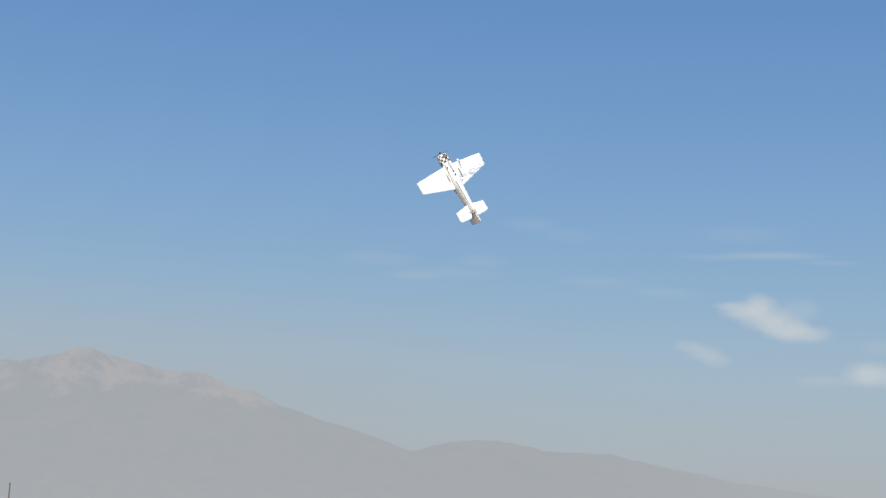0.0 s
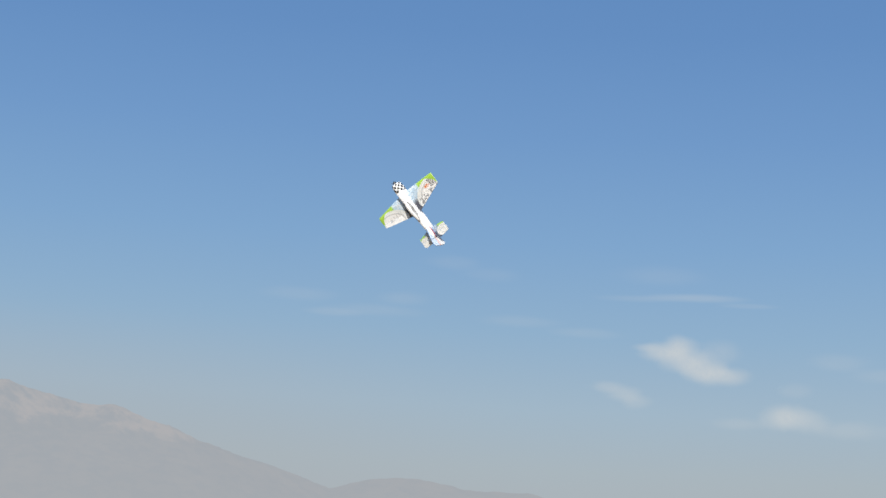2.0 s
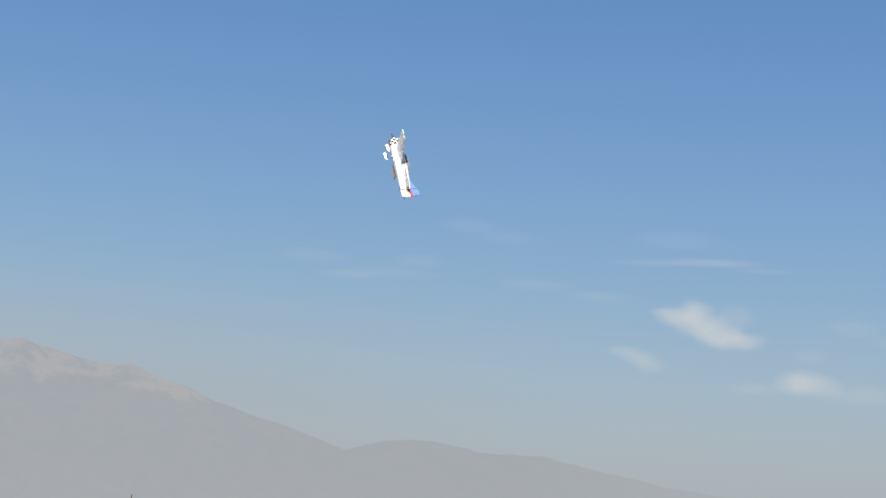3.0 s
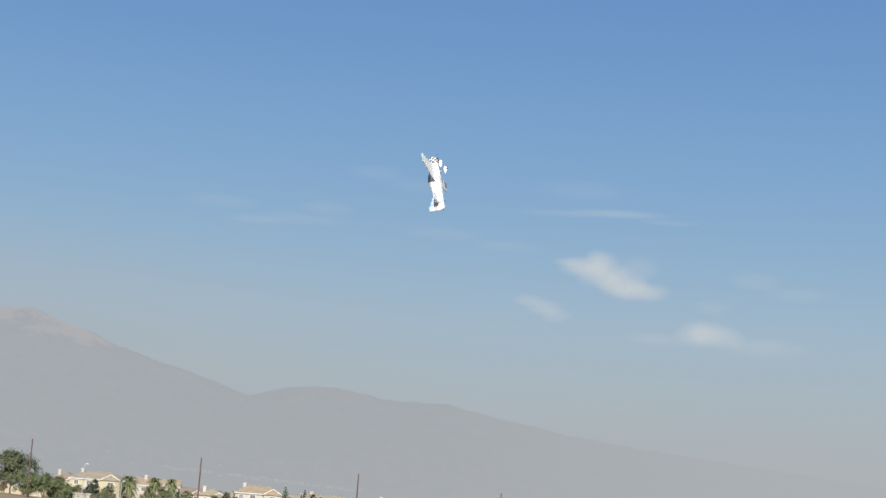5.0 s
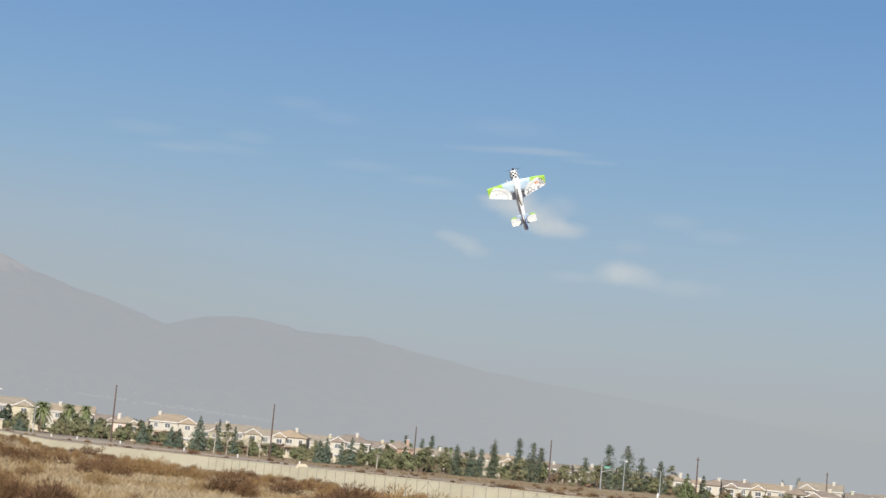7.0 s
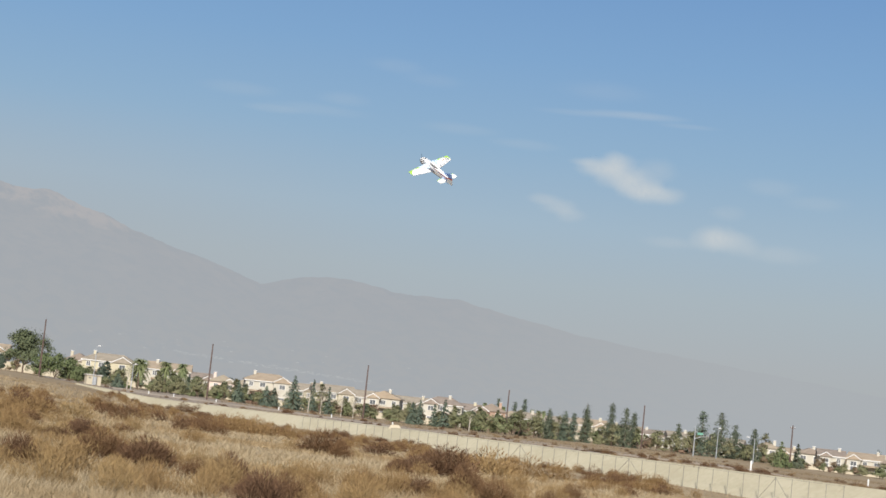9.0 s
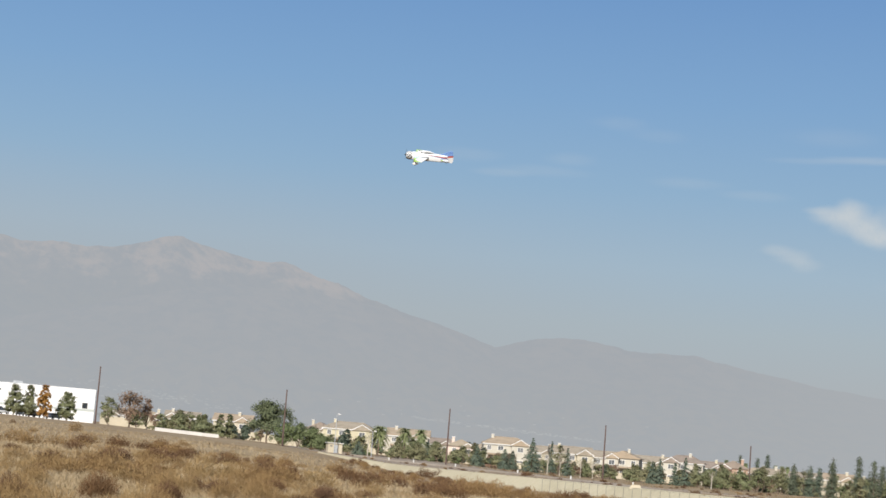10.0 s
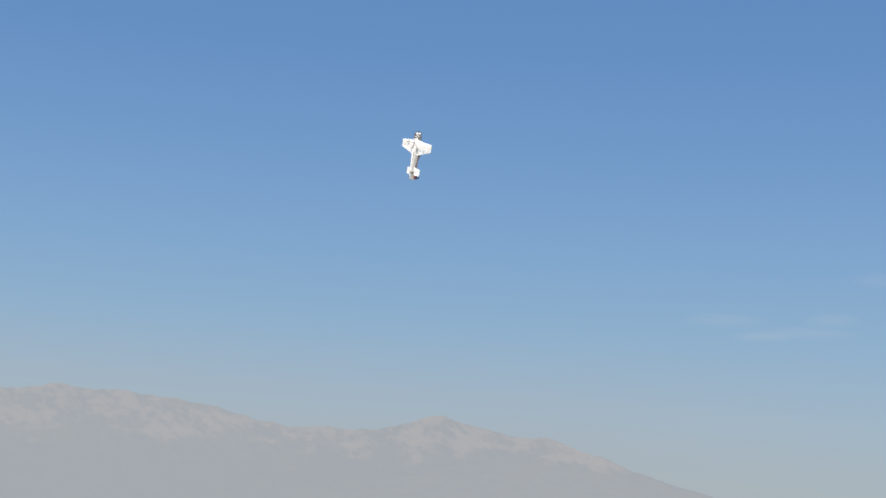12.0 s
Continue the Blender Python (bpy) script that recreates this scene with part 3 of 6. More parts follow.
def broadleaf(az, r, top, w, seed, mat, label, trunk=0.14, name="tree", group="broad-leaved trees", leaf=0.42, column=False):
    """Trunk that forks into limbs, each ending in clumps of leaves with gaps between."""
    rng = np.random.default_rng(seed)
    x, y = at(az, r)
    h = top - ground_z(x, y)
    tree = stand(name, az, r, label, "tree" if trunk > 0.1 else "shrub", group)
    bm = bmesh.new()
    fork = h * trunk + 0.1
    tube(bm, [(0, 0, 0), (0.05 * h * rng.normal(), 0, fork * 0.6), (0, 0, fork)], [h * 0.028, h * 0.022, h * 0.018], 7)
    t, pts, out = Tree(seed), [], []
    clumps = (110 if column else int(12 + w * 4.0)) if w < 10 else 62
    for k in range(clumps):
        ang = rng.uniform(0, 2 * math.pi)
        u = rng.uniform(0.0, 1.0) ** 0.8
        rad = w / 2 * math.sqrt(max(0.05, 1 - (2 * u - 0.75) ** 2 * 0.7)) * rng.uniform(0.15, 1.0)
        c = np.array([math.cos(ang) * rad, math.sin(ang) * rad, fork + (h - fork) * (0.12 + 0.76 * u)])
        if w > 10:                                            # a broad, uneven crown
            c = c * (1.08, 1.08, 1) + (0.06 * w * math.sin(5 * u), 0, 0.05 * h * math.cos(3 * ang))
        if column:                                            # upright crown, leafy to the foot, drawn in at the top
            u = rng.uniform(0, 1)
            rad = w * 0.64 * (0.95 - 0.7 * u ** 2.2) * min(1, 0.6 + 2.0 * u) * math.sqrt(rng.uniform(0.02, 1.0))
            c = np.array([math.cos(ang) * rad, math.sin(ang) * rad, h * (0.1 + 0.85 * u)])
        if k < 8:
            tube(bm, [(0, 0, fork * 0.9), tuple((c + (0, 0, fork)) * 0.5), tuple(c)], [h * 0.014, h * 0.009, 0.02], 5)
        size = rng.uniform(0.11, 0.25) * min(w, h) * rng.choice([0.5, 0.7, 0.95]) if column else rng.uniform(0.11, 0.25) * min(w, h) if w < 10 else rng.uniform(0.13, 0.2) * h
        d = rng.normal(size=(int((21 if r > 425 and h < 9 else 34) + 24 * size + (90 if w > 10 else 0)), 3))
        d /= np.linalg.norm(d, axis=1)[:, None]
        pts += (c + d * size * (0.25 + 0.5 * np.minimum(np.abs(rng.normal(size=(len(d), 1))), 1.5)) * (1.1, 1.1, 0.85)).tolist()
        out += (d * 0.5 + (c - (0, 0, h * 0.4)) / max(w, 1.0) * 1.6).tolist()
    pts, out = np.array(pts), np.array(out)
    out = out[pts[:, 2] > 0.08]
    pts = pts[pts[:, 2] > 0.08]
    part("trunk", bm, M["bark"], tree)
    t.leaves(pts, leaf, out, 0.6)
    t.put("crown", M[mat], tree)


def palm(az, r, top, w, seed):
    rng = np.random.default_rng(seed)
    x, y = at(az, r)
    h = top - ground_z(x, y)
    tree = stand("palm_tree", az, r, "fan palm with a full drooping crown beside a house", "tree", "palms")
    bm = bmesh.new()
    tube(bm, [(0, 0, 0), (0.08, 0, h * 0.4), (0, 0, h * 0.75)], [0.24, 0.2, 0.17], 8)
    part("trunk", bm, M["bark"], tree)
    verts, faces = [], []
    for k in range(150):
        ang, up = rng.uniform(0, 2 * math.pi), rng.uniform(-1.0, 1.35)
        foot = h * (0.74 + 0.05 * up)
        ln = w / 2 * rng.uniform(0.55, 1.05)
        side = np.array([-math.sin(ang), math.cos(ang), 0])
        prev = None
        for s in np.linspace(0, 1, 6):
            rad = ln * s * math.cos(up * (1 - 0.4 * s))
            z = foot + ln * s * math.sin(up) + 0.1 - ln * 0.75 * s * s
            c = np.array([math.cos(ang) * rad, math.sin(ang) * rad, z])
            wd = 0.17 * math.sin(math.pi * (0.12 + 0.86 * s)) + 0.02
            a, m, b = c - side * wd - (0, 0, wd * 0.5), c, c + side * wd - (0, 0, wd * 0.5)
            verts += [a.tolist(), m.tolist(), b.tolist()]
            if prev is not None:
                q = len(verts) - 3
                faces += [(q - 3, q - 2, q + 1, q), (q - 2, q - 1, q + 2, q + 1)]
            prev = c
    part_data("crown", verts, faces, M["palm"], tree)


SPRUCES = [(-2.72, 428, 3.7, 4.1), (-1.79, 430, 2.9, 3.6), (-1.52, 432, 2.7, 3.2), (-0.88, 426, 6.2, 5.4), (3.12, 428, 2.9, 3.4), (3.36, 434, 3.5, 3.2),
           (3.84, 430, 2.9, 2.8), (4.19, 428, 4.4, 3.4), (-6.66, 426, 2.0, 3.6), (0.29, 430, 4.4, 2.3), (-0.24, 445, 6.0, 2.4)]
for k, (az, r, top, w) in enumerate(SPRUCES):
    conifer(az, r, top, w, 100 + k)
conifer(15.33, 405, 2.8, 3.9, 140, "bright", "bright green young conifer standing alone by the road")
conifer(15.86, 440, 2.7, 3.0, 141, "pine", "dark conifer beside the houses")
PINES = [(6.83, 520, 7.3, 1.8), (7.66, 432, 4.7, 2.6), (8.2, 430, 4.6, 2.4), (8.5, 436, 4.2, 2.4), (8.9, 440, 7.5, 2.3), (9.74, 440, 7.8, 2.4), (10.21, 430, 6.8, 4.0),
         (10.48, 434, 6.0, 2.6), (11.96, 450, 4.3, 2.0), (12.72, 430, 8.2, 4.0), (13.34, 428, 8.3, 4.9), (13.8, 432, 5.6, 3.8), (14.44, 440, 5.0, 2.4), (5.95, 560, 7.2, 1.8), (6.5, 560, 6.6, 1.8)]
for k, (az, r, top, w) in enumerate(PINES):
    tall_pine(az, r, top, w, 200 + k)
tall_pine(18.91, 560, 4.6, 2.2, 230)
tall_pine(18.4, 560, 3.4, 2.2, 231)
for k, (az, top, w) in enumerate([(-6.01, 6.9, 5.8), (-5.15, 7.2, 4.6), (-4.62, 7.4, 4.2)]):
    palm(az, 440 + 12 * k, top, w * 1.15, 240 + k)
for k, (az, top) in enumerate([(5.5, 9.2), (5.78, 8.8), (6.13, 8.0), (7.09, 8.2), (7.3, 8.0), (7.48, 7.9)]):
    palm(az, 900, top, 4.0, 250 + k)

broadleaf(-9.72, 430, 10.4, 10.6, 300, "deep", "large spreading green tree with leaning trunks", 0.2, leaf=0.5)
for k, (az, top, w) in enumerate([(-9.15, 5.0, 7.5), (-8.7, 5.5, 8.2), (-8.2, 4.6, 8.0), (-7.95, 3.4, 6.0)]):
    broadleaf(az, 418, top, w, 305 + k, "bright", "big rounded bright green shrub beside the road", 0.04, "shrub", "large green shrubs")
GREEN = [(-14.95, 415, 8.2, 5.0), (-17.94, 410, 8.9, 3.8), (-17.47, 411, 9.1, 3.1), (-16.27, 413, 8.2, 4.3), (-20.3, 414, 9.6, 6.4), (-20.75, 418, 9.9, 6.5), (-22.3, 410, 7.5, 7), (-21.4, 416, 7.2, 8), (-20.2, 410, 6.4, 5), (-21.9, 420, 8.2, 7), (-12.65, 440, 5.9, 4.2), (-12.27, 445, 6.5, 3.6),
         (-11.79, 445, 6.5, 3.6), (-13.22, 440, 5.2, 3.4), (-14.02, 420, 5.3, 4.6), (6.54, 430, 3.1, 5.2), (-4.1, 440, 3.8, 4)]
for k, (az, r, top, w) in enumerate(GREEN):
    broadleaf(az, r, top, w, 320 + k, "leaf", "leafy green street tree", 0.05, column=az < -15)
for k, (az, top, w) in enumerate([(-17.01, 9.5, 3.1), (-21.6, 8.2, 2.1), (-20.94, 7.0, 2.4)]):
    broadleaf(az, 408, top, w, 340 + k, "orange", "slender tree in orange autumn leaf", 0.06, column=True)
for k, (az, top) in enumerate([(-21.75, 11.9), (-21.53, 12.3), (-21.33, 11.8), (-22.85, 12.6), (-22.72, 13.6)]):
    broadleaf(az, 424, top, 2.9, 350 + k, "pine", "tall dark columnar cypress beside the white building", 0.12, column=True)
for k, (az, top, w, mat) in enumerate([(-26.2, 9.6, 5.0, "bright"), (-25.75, 10.0, 4.5, "leaf"), (-25.35, 10.3, 4.8, "bright"), (-24.9, 9.9, 4.4, "leaf"), (-24.45, 10.2, 4.0, "bright"), (-23.9, 9.4, 4.4, "olive"), (-23.3, 9.2, 4.6, "leaf")]):
    broadleaf(az, 416, top, w, 355 + k, mat, "leafy green tree beside the commercial buildings", 0.1)
broadleaf(-14.25, 420, 10.4, 7.4, 345, "rust", "tree in reddish brown autumn leaf", 0.08)
broadleaf(-13.7, 424, 8.6, 4.5, 346, "rust", "tree in reddish brown autumn leaf", 0.08)
broadleaf(-19.39, 408, 5.2, 4.2, 347, "rust", "dark reddish rounded shrub by the white building", 0.06, "shrub", "reddish shrubs")
OLIVE = [(0.01, 428, 6.0, 3.2), (-4.03, 430, 3.3, 4.2), (-3.55, 428, 1.4, 4), (-5.31, 430, 1.6, 4.6), (-4.68, 432, 2.7, 4), (7.22, 428, 3.1, 5.2), (9.8, 428, 2.9, 4), (8.02, 434, 3.7, 4), (11.3, 430, 2.4, 5), (11.8, 432, 2.2, 4.4),
         (12.4, 428, 3.1, 4.4), (13.6, 428, 1.7, 4), (14.8, 450, 5.1, 3.4), (14.3, 430, 1.2, 4)]
for k, (az, r, top, w) in enumerate(OLIVE):
    broadleaf(az, r, top, w, 360 + k, "olive", "dusty olive-green tree beside the houses", 0.1)
for k, (az, top, w) in enumerate([(5.0, 2.3, 5.6), (5.5, 2.4, 6), (6.05, 2.2, 6.4), (4.6, 0.6, 3), (-11.9, 3.3, 5.2), (-11.2, 3.1, 4.2)]):
    broadleaf(az, 424 if az > 0 else 412, top, w, 380 + k, "leaf", "broad low green shrub", 0.04, "shrub", "large green shrubs")
mix = np.random.default_rng(19)
for k in range(34):                                           # mixed trees that close the gaps between the pines
    az = mix.uniform(6.3, 14.9)
    broadleaf(az, mix.uniform(430, 470), mix.uniform(1.2, 4.6) - 0.15 * (az - 6), mix.uniform(2.6, 5.0), 800 + k, ("olive", "leaf", "olive", "pine", "leaf")[k % 5], "dusty olive-green tree beside the houses", 0.1)
for k in range(54):
    az = mix.uniform(14.7, 21.5)
    broadleaf(az, mix.uniform(440, 466), far_z(az) + 1.6 + 3.4 * mix.uniform(0, 1) ** 1.5, mix.uniform(1.8, 4.5), 840 + k, ("olive", "leaf", "rust")[k % 3], "low garden tree in front of the houses", 0.08)
for k in range(46):
    az = mix.uniform(-13.2, 6.0) if k < 28 else mix.uniform(-13.0, -10.3)
    broadleaf(az, mix.uniform(440, 490), far_z(az) + mix.uniform(3.0, 6.5), mix.uniform(1.6, 3.2), 870 + k, ("olive", "leaf", "olive", "spruce")[k % 4], "slim garden tree in front of a house", 0.12, column=True)
for k in range(52):                                           # loose row of small trees along the garden fronts
    az = mix.uniform(-8.0, 6.4)
    broadleaf(az, mix.uniform(432, 470), far_z(az) + 2.2 + 3.4 * mix.uniform(0, 1) ** 1.3, mix.uniform(1.8, 4.2), 970 + k, ("olive", "leaf", "pine", "olive", "rust", "leaf")[k % 6], "small dusty garden tree in front of a house", 0.16)
for k in range(44):                                           # treetops in the gaps behind the houses
    az = mix.uniform(-9.0, 15.0)
    broadleaf(az, mix.uniform(535, 575), far_z(az) + mix.uniform(4.2, 7.0) - 0.12 * max(az, 0), mix.uniform(3.0, 6.5), 920 + k, ("olive", "leaf", "olive", "pine")[k % 4], "leafy garden tree behind the houses", 0.12)
low = np.random.default_rng(9)
for k in range(200):
    az = low.uniform(-13.5, 16.2)
    r = low.uniform(428, 480) if az < 15 else low.uniform(425, 470)
    x, y = at(az, r)
    broadleaf(az, r, ground_z(x, y) + 0.8 + 4.2 * low.uniform(0, 1) ** 2, low.uniform(1.6, 4.2), 400 + k, ("olive", "leaf", "olive", "rust", "olive", "leaf", "bright")[k % 7], "low garden shrub in front of the houses", 0.05, "shrub", "garden shrubs")

# ---------------------------------------------------------------- houses


def gable_roof(bm, x0, x1, y0, y1, z, h, along, over=0.45, thick=0.22, hip=0.0):
    """Pitched roof with overhanging, thick eaves. along: axis of the ridge; hip: how far the ridge ends stand in."""
    x0, x1, y0, y1 = x0 - over, x1 + over, y0 - over, y1 + over
    if along == "x":
        ridge = [(x0 + hip, (y0 + y1) / 2), (x1 - hip, (y0 + y1) / 2)]
    else:
        ridge = [((x0 + x1) / 2, y0 + hip), ((x0 + x1) / 2, y1 - hip)]
    drop = h * over / max((y1 - y0) / 2 if along == "x" else (x1 - x0) / 2, 0.1)
    base = [(x0, y0), (x1, y0), (x1, y1), (x0, y1)]
    top = [bm.verts.new((x, y, z - drop + thick)) for x, y in base]
    bot = [bm.verts.new((x, y, z - drop)) for x, y in base]
    r = [bm.verts.new((x, y, z + h + thick)) for x, y in ridge]
    if along == "x":
        fs = [(top[0], top[1], r[1], r[0]), (top[2], top[3], r[0], r[1]), (top[1], top[2], r[1]), (top[3], top[0], r[0])]
    else:
        fs = [(top[1], top[2], r[1], r[0]), (top[3], top[0], r[0], r[1]), (top[0], top[1], r[0]), (top[2], top[3], r[1])]
    for f in fs:
        bm.faces.new(f)
    for i in range(4):
        j = (i + 1) % 4
        bm.faces.new((bot[i], bot[j], top[j], top[i]))
    bm.faces.new(bot[::-1])


def window(parent, x, y, z, w, h, mat="trim"):
    """Framed window on a wall that faces -y: reveal, frame, mullion and pane."""
    bm = bmesh.new()
    t = 0.1
    for d in ((x - w / 2 - t, x + w / 2 + t, y - 0.09, y + 0.02, z + h / 2, z + h / 2 + t), (x - w / 2 - t, x + w / 2 + t, y - 0.12, y + 0.02, z - h / 2 - t, z - h / 2),
              (x - w / 2 - t, x - w / 2, y - 0.09, y + 0.02, z - h / 2, z + h / 2), (x + w / 2, x + w / 2 + t, y - 0.09, y + 0.02, z - h / 2, z + h / 2),
              (x - 0.03, x + 0.03, y - 0.07, y + 0.02, z - h / 2, z + h / 2)):
        box(bm, *d)
    fr = part("window", bm, M[mat], parent)
    box_part("pane", (x - w / 2, x + w / 2, y - 0.04, y + 0.015, z - h / 2, z + h / 2), M["glass"], fr)


def house(az, r, top, w, seed, wall, roof, label, front=0, style="gable", yaw=0.0):
    """Two-storey stucco house. front: side on which a gabled wing stands forward (-1, 1, 0 none). top: height of its ridge above zero."""
    rng = np.random.default_rng(seed)
    x, y = at(az, r)
    zb = ground_z(x, y)
    h = top - zb
    rh = min(1.9, 0.26 * h)
    eave, d = h - rh, 9.0
    ob = tagged(empty("house", pose(x, y, zb - 0.02, 0, 0, yaw - az)), label, "house", "houses beyond the channel")
    bm = bmesh.new()
    box(bm, -w / 2, w / 2, 0, d, 0, eave)
    if style == "front":
        v = [bm.verts.new(p) for p in ((-w / 2, 0, eave), (w / 2, 0, eave), (0, 0, eave + rh), (-w / 2, d, eave), (w / 2, d, eave), (0, d, eave + rh))]
        bm.faces.new(v[:3]), bm.faces.new(v[3:])
    part("wall", bm, M[wall], ob)
    bm = bmesh.new()
    if style == "front":
        gable_roof(bm, -w / 2, w / 2, 0, d, eave, rh, "y")
    else:
        gable_roof(bm, -w / 2, w / 2, 0, d, eave, rh, "x", hip=0.0 if style == "gable" else min(w, d) * 0.45)
    roof_ob = part("roof", bm, M[roof], ob)
    cx = rng.choice([-0.3, 0.3, 0.15]) * w
    chim = box_part("chimney", (cx - 0.4, cx + 0.4, d * 0.35, d * 0.35 + 0.7, eave - 0.5, eave + rh + 0.7), M[wall], ob, "", 0.05)
    box_part("chimney_cap", (cx - 0.5, cx + 0.5, d * 0.35 - 0.1, d * 0.35 + 0.8, eave + rh + 0.7, eave + rh + 0.82), M["trim"], chim)
    box_part("fascia", (-w / 2 - 0.4, w / 2 + 0.4, -0.42, -0.34, eave - 0.42, eave - 0.14), M["trim"], ob) if style != "front" else None
    f0, f1 = 0, 0
    if front:
        fw = max(3.4, w * 0.38)
        c = front * (w / 2 - fw / 2 - 0.2)
        fe, fr = eave - 0.25, min(1.5, fw * 0.3)
        f0, f1 = c - fw / 2, c + fw / 2
        bm = bmesh.new()
        box(bm, f0, f1, -1.8, 0.2, 0, fe)
        v = [bm.verts.new(p) for p in ((f0, -1.8, fe), (f1, -1.8, fe), (c, -1.8, fe + fr))]
        bm.faces.new(v)
        bay = part("bay", bm, M[wall], ob)
        bm = bmesh.new()
        gable_roof(bm, f0, f1, -1.8, 2.5, fe, fr, "y", 0.35)
        part("bay_roof", bm, M[roof], bay)
        for z in (fe - 1.3, 1.5):
            if z > 0.9:
                window(bay, c, -1.8, z, 1.6, 1.25)
        bm = bmesh.new()                                   # pale verge boards along the gable
        for s in (-1, 1):
            a, b = Vector((c + s * (fw / 2 + 0.35), -2.2, fe - 0.22)), Vector((c, -2.2, fe + fr + 0.02))
            q = [a, b, b + Vector((0, 0, 0.2)), a + Vector((0, 0, 0.2))]
            loft(bm, [[p for p in q], [p + Vector((0, 0.08, 0)) for p in q]])
        part("verge_board", bm, M["trim"], bay)
    count = max(2, int(w / 3.2))
    for row, z in enumerate((eave - 1.35, 1.55)):
        for k in range(count):
            wx = -w / 2 + w * (k + 0.5) / count
            if front and f0 - 0.9 < wx < f1 + 0.9:
                continue
            if rng.random() < 0.9:
                window(ob, wx, 0, z, rng.choice([1.1, 1.5]), 1.2)
    if w > 8:
        mid = -w * 0.12 if front > 0 else w * 0.12
        bm = bmesh.new()
        gable_roof(bm, mid - w * 0.28, mid + w * 0.28, -1.6, 0.2, eave * 0.5, 0.35, "x", 0.1, 0.15)
        part("porch_roof", bm, M[roof], ob)
    return ob


HOUSES = [(-7.05, 510, 7.3, 15.0, "stucco_yellow", "tile_tan", 1, "hip"), (-8.0, 524, 6.6, 8.0, "stucco_cream", "tile_brown", 0, "front"), (-5.05, 512, 6.6, 12.4, "stucco_white", "tile_orange", 1, "gable"), (-3.26, 505, 4.7, 7.8, "stucco_pink", "tile_tan", 0, "front"),
          (-1.75, 510, 6.5, 13.6, "stucco_white", "tile_orange", 1, "hip"), (0.44, 512, 5.3, 12.2, "stucco_cream", "tile_tan", 1, "gable"), (2.1, 508, 5.1, 9.8, "stucco_white", "tile_orange", 0, "front"),
          (4.1, 510, 5.2, 11.6, "stucco_white", "tile_brown", -1, "hip"), (5.72, 506, 4.7, 8.6, "stucco_brick", "tile_brown", 0, "front")]
EAST = [(7.0, 512, 3.3, 7.0, "stucco_white", "tile_tan", 0, "gable"), (9.08, 508, 3.3, 9.4, "stucco_cream", "tile_orange", 1, "gable"), (12.1, 512, 2.4, 8.0, "stucco_white", "tile_tan", 0, "gable"), (13.55, 508, 2.0, 9.0, "stucco_white", "tile_tan", 0, "gable"),
        (14.84, 505, 2.1, 7.0, "stucco_white", "tile_tan", 0, "front"), (15.6, 514, 1.1, 8.0, "stucco_cream", "tile_orange", 0, "gable"), (16.25, 510, 1.7, 7.4, "stucco_white", "tile_brown", 0, "front")]
FAR_EAST = [(16.95, 506, 1.9, 7.6, "stucco_white", "tile_brown", 0, "gable"), (18.0, 500, 1.9, 10.0, "stucco_white", "tile_orange", -1, "gable"), (18.85, 492, 1.3, 6.0, "stucco_white", "tile_brown", 0, "front"), (19.6, 540, 3.5, 13.0, "stucco_white", "tile_tan", -1, "gable"),
            (19.75, 482, 1.2, 9.6, "stucco_cream", "tile_brown", -1, "hip"), (20.95, 480, 1.3, 8.4, "stucco_sage", "tile_brown", 1, "gable"), (21.9, 500, 1.6, 9, "stucco_cream", "tile_tan", 0, "gable")]
WEST = [(-10.9, 506, 6.8, 11.0, "stucco_cream", "tile_orange", 1, "gable"), (-12.55, 512, 6.5, 10.0, "stucco_white", "tile_tan", -1, "gable"), (-13.6, 510, 5.9, 8.0, "stucco_cream", "tile_tan", 0, "front"), (-14.6, 520, 5.6, 8.0, "stucco_white", "tile_tan", 0, "gable")]
BACK = [(-6.0, 548, 5.4, 11, "stucco_white", "tile_tan", 0, "gable"), (-4.1, 552, 4.9, 10, "stucco_cream", "tile_brown", 1, "gable"), (-2.5, 548, 4.4, 9, "stucco_white", "tile_tan", 0, "front"), (-0.65, 550, 5.0, 10, "stucco_cream", "tile_tan", 1, "gable"),
        (1.3, 548, 4.9, 12, "stucco_white", "tile_tan", -1, "gable"), (3.1, 552, 4.5, 11, "stucco_cream", "tile_tan", 1, "gable"), (4.9, 550, 4.2, 10, "stucco_yellow", "tile_brown", 0, "gable"), (6.4, 552, 3.4, 9, "stucco_white", "tile_tan", 0, "front"),
        (8.0, 548, 3.1, 9, "stucco_white", "tile_tan", 0, "gable"), (10.2, 552, 2.7, 10, "stucco_cream", "tile_tan", 1, "gable"), (11.2, 548, 2.2, 9, "stucco_white", "tile_brown", 0, "gable"), (12.9, 550, 2.0, 9, "stucco_cream", "tile_tan", 0, "gable")]
TONES = {"stucco_yellow": "yellow", "stucco_cream": "cream", "stucco_white": "white", "stucco_pink": "pale pink", "stucco_brick": "terracotta", "stucco_sage": "sage green"}
ROOFS = {"tile_tan": "tan", "tile_orange": "orange", "tile_brown": "brown"}
for k, (az, r, top, w, wall, roof, front, style) in enumerate(HOUSES + EAST + FAR_EAST + WEST + BACK):
    kind = {"hip": "hipped", "gable": "gabled", "front": "front-gabled"}[style]
    house(az, r, top, w, 600 + k, wall, roof, f"two-storey {TONES[wall]} stucco house with a {kind} {ROOFS[roof]} tile roof", front or (1 if k % 2 else -1) * (w > 7.5), style, (k * 37 % 17) - 8)


def white_building():
    """Two-storey tilt-up block with ribbon windows and a grey band."""
    yaw, ln, dp = 26, 33.7, 28
    x0, y0 = -147.5, 410.3
